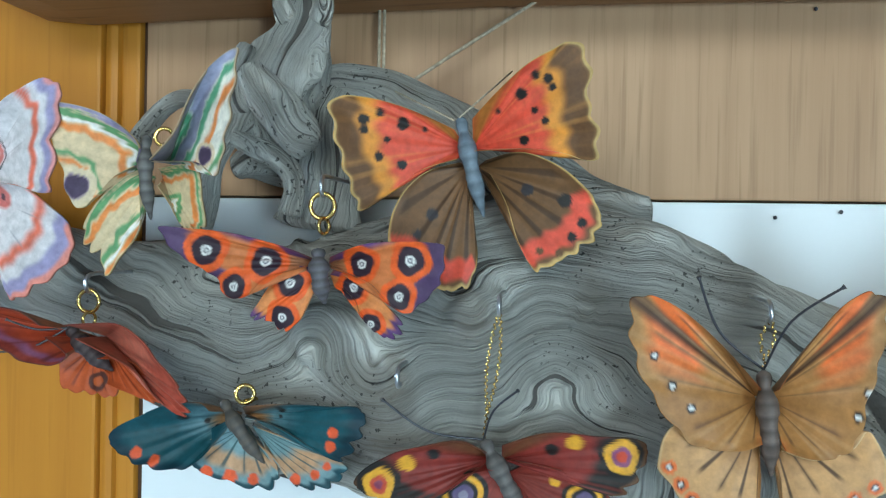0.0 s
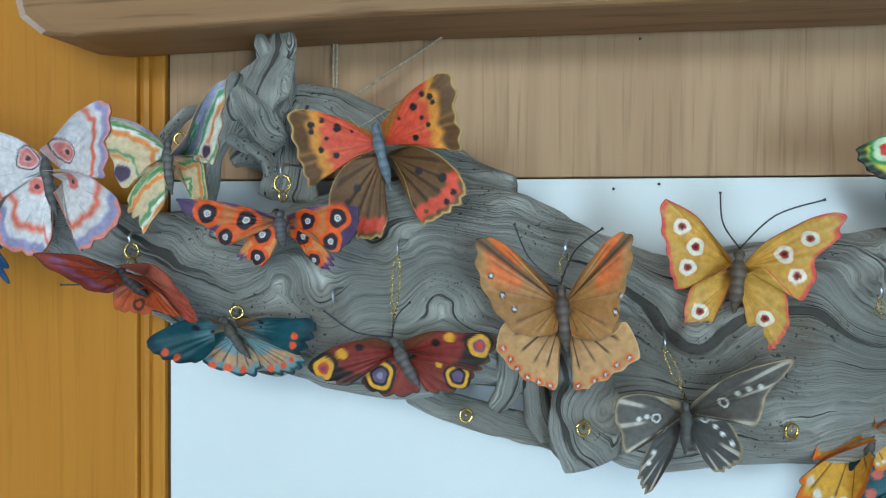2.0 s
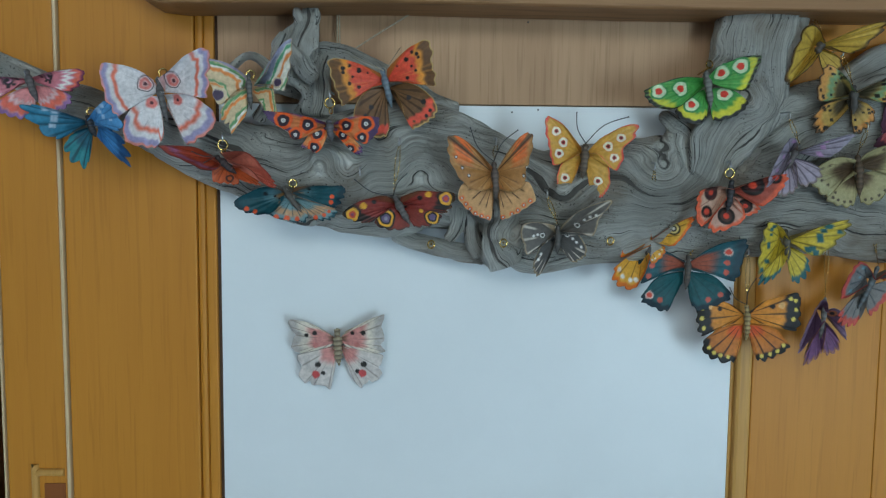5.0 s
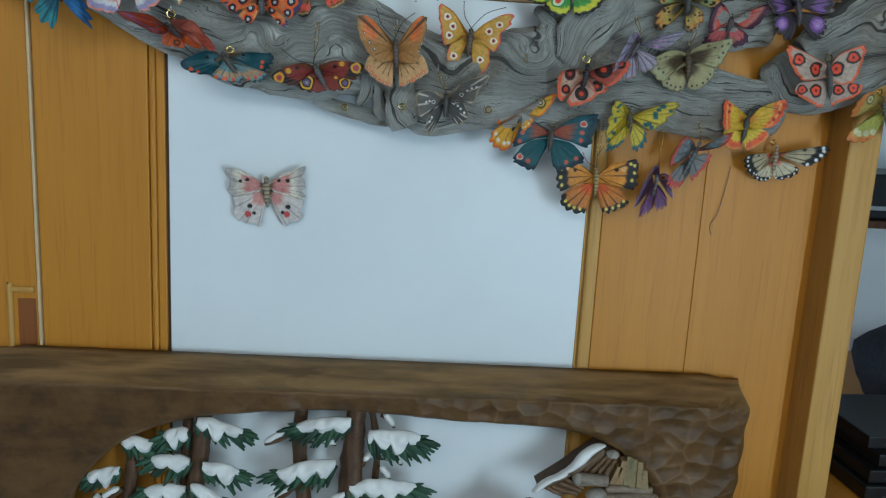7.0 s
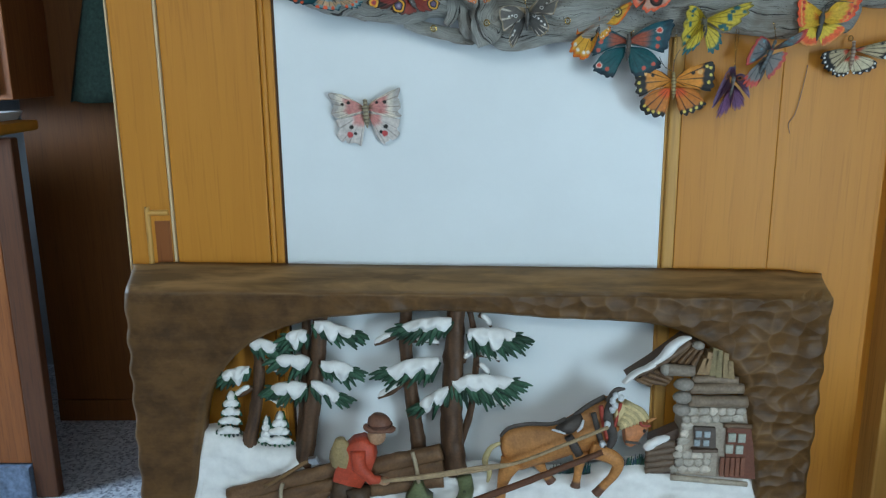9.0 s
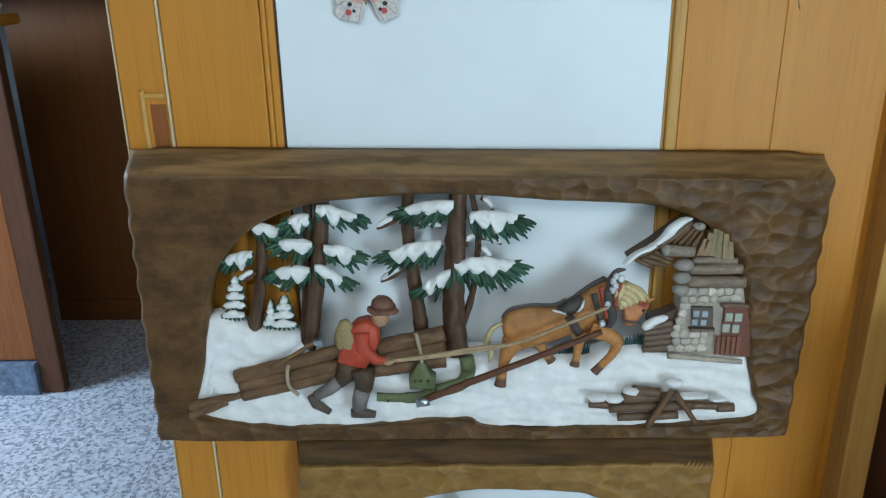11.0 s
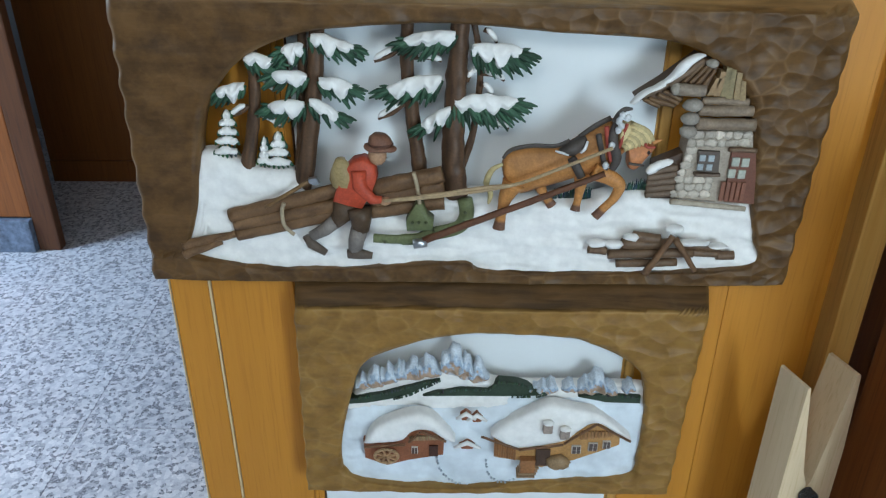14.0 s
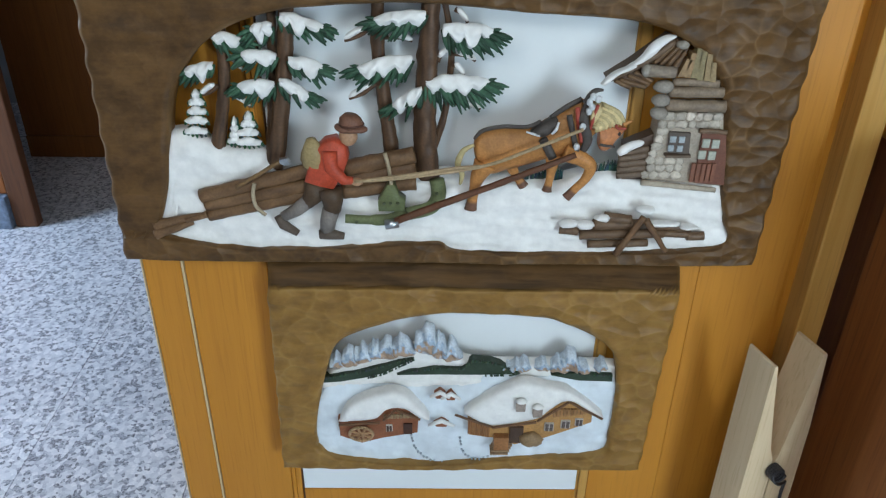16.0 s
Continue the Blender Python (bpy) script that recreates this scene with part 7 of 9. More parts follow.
def snow_sheet(a, b, y, size, rng, droop=0.0):
    """A smooth tongue of snow lying from a to b, its lower edge in soft lobes."""
    L = math.hypot(b[0] - a[0], b[1] - a[1])
    n, m = 34, 9
    lobes = max(2, round(L / 0.026))
    ph = rng.uniform(-0.3, 0.3)
    reach = [rng.uniform(0.45, 1.35) for _ in range(lobes + 3)]
    vs, fs = [], []
    for face in (0, 1):
        for i in range(n + 1):
            t = i / n
            x, z = a[0] + (b[0] - a[0]) * t, a[1] + (b[1] - a[1]) * t
            env = max(0.05, math.sin(math.pi * min(1, 0.10 + 0.86 * t)) ** 0.6)
            up = size * env * (0.46 + 0.18 * noise.noise(Vector((x * 60, z * 60, y * 9))))
            low = size * env * (0.22 + 0.80 * reach[int(t * lobes + ph + 1)] * abs(math.sin((t * lobes + ph) * math.pi)) ** 0.6 + 0.25 * noise.noise(Vector((x * 120, z * 90, y * 40))))
            for k in range(m):
                v = k / (m - 1)
                dome = math.sin(math.pi * (0.04 + 0.92 * v)) ** 0.6 * min(1, env * 1.3)
                yy = y - 0.013 * dome * (0.8 + 0.4 * noise.noise(Vector((x * 90, v * 3, 1)))) if face == 0 else y
                vs.append((x + 0.002 * noise.noise(Vector((z * 70, v * 4, 5))), yy, z + up - (up + low) * v - droop * t * t))
    w = (n + 1) * m
    for f in (0, w):
        for i in range(n):
            for k in range(m - 1):
                fs.append((f + i * m + k, f + (i + 1) * m + k, f + (i + 1) * m + k + 1, f + i * m + k + 1))
    ring_ = [i * m for i in range(n + 1)] + [n * m + k for k in range(1, m)] + [i * m + m - 1 for i in range(n - 1, -1, -1)] + [k for k in range(m - 2, 0, -1)]
    for q, r in zip(ring_, ring_[1:] + ring_[:1]):
        fs.append((q, r, r + w, q + w))
    return Form().add(vs, fs, SNOW_C)


def bough(relief_ob, a, b, y, size=0.012, seed=0):
    """A snow-laden fir bough from a to b: a snow sheet on a fringe of needles."""
    rng = random.Random(seed)
    needles = Form()
    L = math.hypot(b[0] - a[0], b[1] - a[1])
    n = max(5, int(L / 0.0052))
    ux, uz = (b[0] - a[0]) / L, (b[1] - a[1]) / L
    for i in range(n + 1):
        t = i / n
        x, z = a[0] + (b[0] - a[0]) * t, a[1] + (b[1] - a[1]) * t
        w = size * (0.55 + 0.75 * math.sin(math.pi * (0.12 + 0.8 * t)))
        for k in range(2):
            q = rng.uniform(-0.25, 0.25) + (0.25 + 0.9 * t) * (1 if ux > 0 else -1)
            ln = w * rng.uniform(1.45, 2.25)
            p0 = Vector((x + rng.uniform(-0.002, 0.002), y - 0.003 - 0.003 * k, z - w * 0.05))
            p1 = p0 + Vector((math.sin(q) * ln, -0.002, -math.cos(q) * ln))
            g = rng.uniform(0.6, 1.9)
            needles.tube([p0, p0.lerp(p1, 0.6), p1], [0.0026, 0.0036, 0.0012], 6, 0.8, tuple(v * g for v in NEEDLE))
    for k in (-1.5, -0.5, 0.5, 1.5):
        p0 = Vector((b[0] - ux * 0.006, y - 0.003, b[1] - uz * 0.006))
        p1 = p0 + Vector((ux * 0.017, -0.002, uz * 0.017 + 0.006 * k - 0.004))
        needles.tube([p0, p0.lerp(p1, 0.6), p1], [0.0026, 0.0030, 0.0008], 6, 0.8, NEEDLE)
    p = part("bough", needles, PIGMENT, relief_ob, "dark green carved fir bough", True, "stuff")
    part("snow", snow_sheet(a, b, y - 0.004, size * 1.38, rng), SNOW, p, "white painted snow", True)


def snowy_twig(relief_ob, a, b, y):
    form = Form()
    ridged(form, a, b, 0.0040, 0.0022, y, BARK_C, BARK_D, 8, 6, 0.003)
    p = part("twig", form, BARK, relief_ob, "", True)
    s = Form()
    s.tube([(a[0] + (b[0] - a[0]) * t, y - 0.001, a[1] + (b[1] - a[1]) * t + 0.0028 + 0.003 * math.sin(t * 3.1)) for t in (0.15, 0.35, 0.6, 0.85, 1.0)], [0.0024, 0.0048, 0.0042, 0.0046, 0.0016], 8, 0.9, SNOW_C)
    part("snow", s, SNOW, p, "", True)


def little_fir(relief_ob, tiers, y, seed):
    """A small fir in tiers: a cushion of snow over a fringe of needles on each."""
    rng = random.Random(seed)
    green, snow = Form(), Form()
    for (x, z), half in tiers:
        n = max(5, int(half / 0.0026))
        for k in range(n):
            u = 2 * k / (n - 1) - 1
            green.tube([(x + u * half * 0.5, y + 0.002, z + 0.004), (x + u * half * 0.95, y - 0.005, z - 0.003), (x + u * half * 1.12, y - 0.004, z - 0.0125 + 0.005 * u * u)], [0.003, 0.0038, 0.0012], 6, 0.8, tuple(v * rng.uniform(0.7, 1.7) for v in NEEDLE))
        for u, w, h in ((0, 0.62, 1.0), (-0.52, 0.48, 0.72), (0.52, 0.48, 0.78)):
            snow.blob((x + u * half, y - 0.006, z + 0.002 - 0.004 * abs(u)), (w * half, 0.007, 0.0068 * h), 12, SNOW_C, 0.35, 130)
    p = part("little_fir", green, PIGMENT, relief_ob, "small dark green carved fir", True, "stuff")
    part("snow", snow, SNOW, p, "", True)


def swell(form, outline, y0, bulge, tint, n=44, m=12, seed=0, rough=0.0, back=0.010):
    """A carved form that swells out of its outline; tint may be a function of height."""
    pts = [(p.x, p.y) for p in curve([(x, z, 0) for x, z in outline] + [(outline[0][0], outline[0][1], 0)], 5)[:-1]]
    x0, x1 = min(p[0] for p in pts) + 1e-4, max(p[0] for p in pts) - 1e-4
    cols = []
    for i in range(n + 1):
        x = x0 + (x1 - x0) * (0.5 - 0.5 * math.cos(math.pi * i / n))
        hits = [az + (bz - az) * (x - ax) / (bx - ax) for (ax, az), (bx, bz) in zip(pts, pts[1:] + pts[:1]) if (ax > x) != (bx > x)]
        cols.append((x, min(hits), max(hits)))
    most = max(c[2] - c[1] for c in cols)
    vs, fs, cs = [], [], []
    for x, lo, hi in cols:
        for k in range(m):
            v = k / (m - 1)
            z = hi + (lo - hi) * v
            dome = (math.sin(math.pi * v) ** 0.6 if 0 < k < m - 1 else 0) * min(1, (hi - lo) / (0.6 * most)) ** 0.6
            vs.append((x, y0 - bulge * dome * (1 + rough * noise.noise(Vector((x * 70, z * 70, seed)))), z))
            t = tint(v, x, z) if callable(tint) else tint
            g = 1 + 0.22 * noise.noise(Vector((x * 55, z * 55, seed + 3)))
            cs.append(tuple(q * g for q in t))
    w = len(vs)
    ring_ = [i * m for i in range(n + 1)] + [n * m + k for k in range(1, m)] + [i * m + m - 1 for i in range(n - 1, -1, -1)] + [k for k in range(m - 2, 0, -1)]
    vs += [(vs[q][0], y0 + back, vs[q][2]) for q in ring_]
    cs += [cs[q] for q in ring_]
    for i in range(n):
        for k in range(m - 1):
            fs.append((i * m + k, (i + 1) * m + k, (i + 1) * m + k + 1, i * m + k + 1))
    r = len(ring_)
    for j in range(r):
        fs.append((ring_[j], ring_[(j + 1) % r], w + (j + 1) % r, w + j))
    k0 = len(form.v)
    form.add(vs, fs, (1, 1, 1))
    for j, c in enumerate(cs):
        form.c[k0 + j] = c
    return form


def drift(form, outline, y0, y1, seed, height=0.006):
    """A snowfield with soft drifts, filled between the upper and the lower line of its outline."""
    pts = [(p.x, p.y) for p in curve([(x, z, 0) for x, z in outline] + [(outline[0][0], outline[0][1], 0)], 6)[:-1]]
    x0, x1 = min(p[0] for p in pts) + 1e-4, max(p[0] for p in pts) - 1e-4
    n, m = 150, 34
    vs, fs = [], []
    for i in range(n + 1):
        x = x0 + (x1 - x0) * i / n
        cut = [az + (bz - az) * (x - ax) / (bx - ax) for (ax, az), (bx, bz) in zip(pts, pts[1:] + pts[:1]) if (ax > x) != (bx > x)]
        lo, hi = min(cut), max(cut)
        for k in range(m):
            v = k / (m - 1)
            z = hi + (lo - hi) * v
            h = noise.noise(Vector((x * 16, z * 40, seed))) + 0.5 * noise.noise(Vector((x * 45, z * 95, seed + 4))) + 0.22 * noise.noise(Vector((x * 120, z * 160, seed + 8)))
            vs.append((x, y0 - height * h + 0.012 * (1 - min(1, k / 4)) ** 2, z))
    w = len(vs)
    vs += [(vs[i * m][0], y1, vs[i * m][2]) for i in range(n + 1)]
    for i in range(n):
        for k in range(m - 1):
            fs.append((i * m + k, (i + 1) * m + k, (i + 1) * m + k + 1, i * m + k + 1))
        fs.append((i * m, w + i, w + i + 1, (i + 1) * m))
    return form.add(vs, fs, SNOW_C)


# scale and corner of the hut's and the farm's carving plans
K3 = 0.000470
M3 = 0.000510
X3 = 0.238800
Z3 = 1.203000
K4 = 0.000690
M4 = 0.000910
X4 = -0.248800
Z4 = 0.774500

# the large relief: a winter logging scene
relief = thing("carved_relief", (0.10, 0.545, 0.765), "large dark carved wooden relief of a snowy logging scene", "wood relief")
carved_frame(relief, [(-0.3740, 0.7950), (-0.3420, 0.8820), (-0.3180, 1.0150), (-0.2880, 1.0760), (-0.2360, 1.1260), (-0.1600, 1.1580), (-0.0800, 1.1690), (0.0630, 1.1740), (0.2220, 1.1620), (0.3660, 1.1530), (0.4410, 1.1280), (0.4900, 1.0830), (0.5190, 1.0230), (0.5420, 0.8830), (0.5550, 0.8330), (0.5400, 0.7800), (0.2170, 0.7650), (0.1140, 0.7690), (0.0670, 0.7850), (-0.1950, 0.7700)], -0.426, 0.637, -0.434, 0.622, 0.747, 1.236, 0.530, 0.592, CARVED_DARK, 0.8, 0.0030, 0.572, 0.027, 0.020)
part("snow_ground", drift(Form(), [(-0.3330, 0.9680), (-0.3090, 0.9700), (-0.2770, 0.9560), (-0.2490, 0.9420), (-0.1900, 0.9370), (-0.1250, 0.8850), (0.0960, 0.9030), (0.1650, 0.8950), (0.2650, 0.8960), (0.2750, 0.8920), (0.3520, 0.9110), (0.4120, 0.9010), (0.5540, 0.8950), (0.5770, 0.7740), (0.2450, 0.7670), (0.0880, 0.7670), (-0.1860, 0.7600), (-0.3760, 0.7800), (-0.3790, 0.8250), (-0.3460, 0.8820)], 0.542, 0.582, 3, 0.0075), SNOW, relief, "uneven white painted snow", True)


def trunk(pts, r0, r1, y):
    """A furrowed trunk along a smooth line, its bark in two tones."""
    line = curve([(x, y, z) for x, z in pts], 16)
    n, m = len(line), 18
    form = Form().tube(line, [(r0 + (r1 - r0) * i / n) * (1 + 0.14 * noise.noise(line[i] * 70)) for i in range(n)], m, 0.9)
    for i in range(n):
        for j in range(m):
            d = noise.noise(Vector((i * 0.16 + y * 90 + r0 * 900, j * 1.7, 0)))
            w = min(1, max(0, 0.5 + 0.9 * d))
            form.c[i * m + j] = tuple(BARK_C[c] * w + BARK_D[c] * (1 - w) for c in range(3))
            k = i * m + j
            v = Vector(form.v[k])
            form.v[k] = tuple(v + (v - line[i]) * 0.16 * d)
    part("trunk", form, BARK, relief, "brown furrowed carved trunk", True)


trunk([(-0.2330, 1.1360), (-0.2390, 1.0400), (-0.2620, 0.9350)], 0.0075, 0.0115, 0.562)
trunk([(-0.1590, 1.1520), (-0.1680, 1.0260), (-0.1850, 0.8890)], 0.0070, 0.0085, 0.572)
trunk([(-0.1340, 1.1610), (-0.1490, 1.0400), (-0.1780, 0.8890)], 0.0115, 0.0145, 0.558)
trunk([(-0.0020, 1.1720), (-0.0030, 1.0910), (0.0120, 0.9530), (0.0170, 0.9100)], 0.0090, 0.0135, 0.562)
trunk([(0.0750, 1.1750), (0.0710, 1.0920), (0.0660, 0.9790), (0.0720, 0.8950)], 0.0130, 0.0200, 0.558)
trunk([(0.0950, 1.1690), (0.1060, 1.1010), (0.0980, 1.0050), (0.0810, 0.9430)], 0.0045, 0.0060, 0.566)
for i, (a, b, w) in enumerate((
        ((-0.2430, 1.1220), (-0.1960, 1.1150), 0.013), ((-0.2460, 1.0800), (-0.2890, 1.0700), 0.013), ((-0.1520, 1.1380), (-0.1840, 1.1340), 0.014), ((-0.1430, 1.1510), (-0.0790, 1.1360), 0.015),
        ((-0.1510, 1.0930), (-0.2030, 1.0960), 0.015), ((-0.1330, 1.0890), (-0.0840, 1.0790), 0.015), ((-0.1590, 1.0490), (-0.2150, 1.0460), 0.015), ((-0.1500, 1.0550), (-0.1050, 1.0350), 0.015),
        ((0.0680, 1.1580), (-0.0080, 1.1490), 0.016), ((0.0480, 1.0890), (-0.0340, 1.0760), 0.019), ((0.0620, 1.0440), (0.0160, 1.0180), 0.016), ((0.0930, 1.1380), (0.1660, 1.1340), 0.019), ((0.0680, 1.0550), (0.1630, 1.0570), 0.019))):
    bough(relief, a, b, 0.552 - 0.004 * (i % 3), w, i)
for a, b in (((-0.2270, 1.0900), (-0.2070, 1.0670)), ((-0.2380, 1.0320), (-0.2000, 1.0100)), ((-0.2470, 1.0440), (-0.2750, 1.0270)), ((-0.0110, 1.1350), (-0.0520, 1.1140)), ((0.0070, 1.1200), (0.0480, 1.1140)), ((-0.0080, 1.0490), (-0.0490, 1.0250)),
             ((0.0850, 1.0850), (0.1010, 1.1010)), ((0.1070, 1.0970), (0.1420, 1.0860)), ((0.1080, 1.0810), (0.1250, 1.0630)), ((0.1070, 1.0200), (0.1520, 1.0110)), ((0.1100, 1.1620), (0.1280, 1.1420))):
    snowy_twig(relief, a, b, 0.556)
PX = 0.000860
little_fir(relief, (((-0.2880, 0.9720), 22 * PX), ((-0.2850, 0.9890), 20 * PX), ((-0.2820, 1.0040), 17 * PX), ((-0.2810, 1.0190), 14 * PX), ((-0.2800, 1.0310), 7 * PX)), 0.556, 1)
little_fir(relief, (((-0.2320, 0.9550), 12 * PX), ((-0.2300, 0.9650), 9 * PX), ((-0.2290, 0.9760), 7 * PX), ((-0.2280, 0.9860), 4 * PX)), 0.560, 2)
little_fir(relief, (((-0.2090, 0.9540), 24 * PX), ((-0.2080, 0.9700), 20 * PX), ((-0.2060, 0.9840), 14 * PX), ((-0.2050, 0.9960), 7 * PX)), 0.557, 3)

LOG, LOG_D = (0.27, 0.145, 0.068), (0.075, 0.036, 0.017)
for a, b, r in (((-0.2910, 0.8670), (-0.1000, 0.9180), 24), ((-0.2850, 0.8520), (-0.0990, 0.8930), 24), ((-0.2830, 0.8330), (-0.0950, 0.8780), 22), ((-0.0580, 0.9180), (0.0510, 0.9430), 28), ((-0.0610, 0.8980), (0.0530, 0.9210), 28), ((-0.0640, 0.8780), (0.0530, 0.8960), 26)):
    part("log", ridged(Form(), a, b, 0.00049 * r, 0.00049 * r, 0.535, LOG, LOG_D, 14, 18), BARK, relief, "", True)
part("brushwood", ridged(ridged(ridged(Form(), (-0.3740, 0.8120), (-0.2950, 0.8310), 0.010, 0.006, 0.536, LOG, LOG_D), (-0.3740, 0.7980), (-0.3100, 0.8210), 0.009, 0.005, 0.532, LOG, LOG_D), (-0.3190, 0.8250), (-0.2840, 0.8370), 0.004, 0.006, 0.53, LOG, LOG_D), BARK, relief, "", True)
axe = part("axe", ridged(Form(), (-0.2300, 0.8880), (-0.1550, 0.9340), 0.0035, 0.0035, 0.525, (0.30, 0.17, 0.07), LOG_D, 8, 6), BARK, relief, "small carved axe", True)
part("axe_head", Form().slab([(-0.1580, 0.9380), (-0.1460, 0.9400), (-0.1410, 0.9310), (-0.1490, 0.9280), (-0.1570, 0.9320)], 0.520, 0.529, (0.6, 0.62, 0.64), 0.001), STEEL, axe)
ROPE = (0.42, 0.33, 0.22)
for pts in (((-0.1980, 0.9000), (-0.2020, 0.8840), (-0.2000, 0.8610), (-0.1860, 0.8450)), ((0.0060, 0.9540), (0.0120, 0.9270), (0.0150, 0.9000))):
    part("rope", Form().tube(curve([(x, 0.514, z) for x, z in pts], 6), 0.0032, 8, 1, ROPE), PIGMENT, relief, "", True)

# the small carved figure, left plain
fig = Form()
COAT, TROUSER, BOOT, HAT, SKIN = (0.52, 0.075, 0.035), (0.085, 0.05, 0.028), (0.20, 0.17, 0.15), (0.19, 0.085, 0.052), (0.46, 0.26, 0.15)
fig.slab([(-0.0860, 0.9590), (-0.0690, 0.9630), (-0.0530, 0.9530), (-0.0500, 0.9290), (-0.0590, 0.9050), (-0.0750, 0.8770), (-0.0970, 0.8820), (-0.1210, 0.8900), (-0.1120, 0.9180), (-0.1010, 0.9440)], 0.508, 0.535, COAT, 0.010)
fig.tube([(x, 0.506, z) for x, z in ((-0.0770, 0.9450), (-0.0760, 0.9180), (-0.0570, 0.8970), (-0.0430, 0.8970))], [0.012, 0.0115, 0.0085, 0.006], 10, 0.9, COAT)
fig.blob((*(-0.0380, 0.8950)[:1], 0.506, (-0.0380, 0.8950)[1]), (0.010, 0.007, 0.007), 10, SKIN)
fig.blob(((-0.1040, 0.9330)[0], 0.518, (-0.1040, 0.9330)[1]), (0.019, 0.014, 0.028), 12, (0.36, 0.26, 0.12), 0.2)
fig.blob(((-0.0490, 0.9650)[0], 0.520, (-0.0490, 0.9650)[1]), (0.0145, 0.012, 0.016), 12, SKIN)
fig.tube(curve([(x, 0.514, z) for x, z in ((-0.0680, 0.9840), (-0.0560, 0.9790), (-0.0380, 0.9790), (-0.0190, 0.9780))], 4), [0.002, 0.004, 0.005, 0.0055, 0.006, 0.006, 0.006, 0.006, 0.006, 0.0055, 0.0055, 0.004, 0.002], 12, 2.0, HAT)
fig.tube([(x, 0.517, z) for x, z in ((-0.0430, 0.9810), (-0.0440, 0.9880), (-0.0440, 0.9950), (-0.0430, 1.0010))], [0.019, 0.0185, 0.0165, 0.010], 14, 0.8, HAT)
fig.tube([(x, 0.5165, z) for x, z in ((-0.0430, 0.9840), (-0.0430, 0.9870))], [0.0196, 0.0194], 14, 0.8, (0.10, 0.04, 0.025))
fig.tube([(x, 0.522, z) for x, z in ((-0.1020, 0.8850), (-0.1090, 0.8620), (-0.1210, 0.8480))], [0.019, 0.016, 0.011], 10, 0.8, TROUSER)
fig.tube([(x, 0.512, z) for x, z in ((-0.0800, 0.8790), (-0.0780, 0.8600), (-0.0790, 0.8400))], [0.020, 0.017, 0.013], 10, 0.8, TROUSER)
fig.tube([(x, 0.522, z) for x, z in ((-0.1190, 0.8520), (-0.1380, 0.8360), (-0.1600, 0.8240))], [0.012, 0.011, 0.009], 10, 0.8, BOOT)
fig.tube([(x, 0.520, z) for x, z in ((-0.1670, 0.8260), (-0.1610, 0.8110), (-0.1380, 0.7950))], [0.008, 0.009, 0.006], 10, 0.8, (0.11, 0.08, 0.06))
fig.tube([(x, 0.512, z) for x, z in ((-0.0810, 0.8430), (-0.0870, 0.8220), (-0.0900, 0.8020))], [0.014, 0.013, 0.011], 10, 0.8, BOOT)
fig.tube([(x, 0.510, z) for x, z in ((-0.1020, 0.7990), (-0.0860, 0.8000), (-0.0620, 0.7960))], [0.008, 0.010, 0.006], 10, 0.8, (0.11, 0.08, 0.06))
fig.v = [(x, y, z + 0.014) for x, y, z in fig.v]
part("figure", fig, PIGMENT, relief, "plain carved walking figure in a red coat", True)

# sledge, shafts and reins
SLED = (0.145, 0.165, 0.075)
sled = part("sledge", Form().tube(curve([(x, 0.518, z) for x, z in ((-0.0600, 0.8380), (-0.0250, 0.8360), (0.0130, 0.8380), (0.0360, 0.8520))], 6), [0.008] * 8 + [0.010] * 11, 10, 0.7, SLED).tube(curve([(x, 0.535, z) for x, z in ((0.0360, 0.8380), (0.0760, 0.8500), (0.0890, 0.8730), (0.0860, 0.9010))], 6), 0.012, 10, 0.7, SLED).slab([(-0.0020, 0.8820), (0.0090, 0.9020), (0.0200, 0.9020), (0.0280, 0.8820), (0.0370, 0.8750), (0.0350, 0.8550), (-0.0060, 0.8550), (-0.0070, 0.8720)], 0.510, 0.530, SLED, 0.004), PIGMENT, relief, "green painted carved sledge", True)
for p in ((0.0030, 0.8710), (0.0130, 0.8710), (0.0250, 0.8710), (0.0860, 0.8890), (0.0840, 0.8730), (-0.0410, 0.8360)):
    part("rivet", Form().blob((p[0], 0.508, p[1]), (0.0028, 0.002, 0.0028), 8, (0.09, 0.10, 0.05)), PIGMENT, sled, "", True)
part("shaft", ridged(Form(), (0.0210, 0.8440), (0.2960, 0.9600), 0.0062, 0.0048, 0.500, (0.17, 0.065, 0.03), (0.10, 0.04, 0.02), 10, 20), BARK, relief, "red-brown sledge shaft", True)
part("shaft_end", Form().tube([((0.0050, 0.8370)[0], 0.5, (0.0050, 0.8370)[1]), ((0.0260, 0.8410)[0], 0.5, (0.0260, 0.8410)[1])], 0.0078, 10), STEEL, relief, "", True)
for pts in (((-0.0390, 0.9130), (0.0360, 0.9200), (0.1540, 0.9400), (0.2300, 0.9700), (0.3030, 1.0020)), ((-0.0290, 0.9140), (0.0460, 0.9250), (0.1150, 0.9370), (0.1540, 0.9400))):
    part("rein", Form().tube(curve([(x, 0.499, z) for x, z in pts], 6), 0.0028, 8, 1, (0.40, 0.28, 0.16)), PIGMENT, relief, "", True)

# the carved draught animal, left plain
CHEST, MANE, STRAP, HOOF = (0.50, 0.215, 0.065), (0.60, 0.47, 0.24), (0.075, 0.060, 0.052), (0.16, 0.075, 0.045)


def shaded_chestnut(v, x, z):
    # shading painted into the coat: darker along the top, lighter below
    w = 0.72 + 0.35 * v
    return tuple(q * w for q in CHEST)


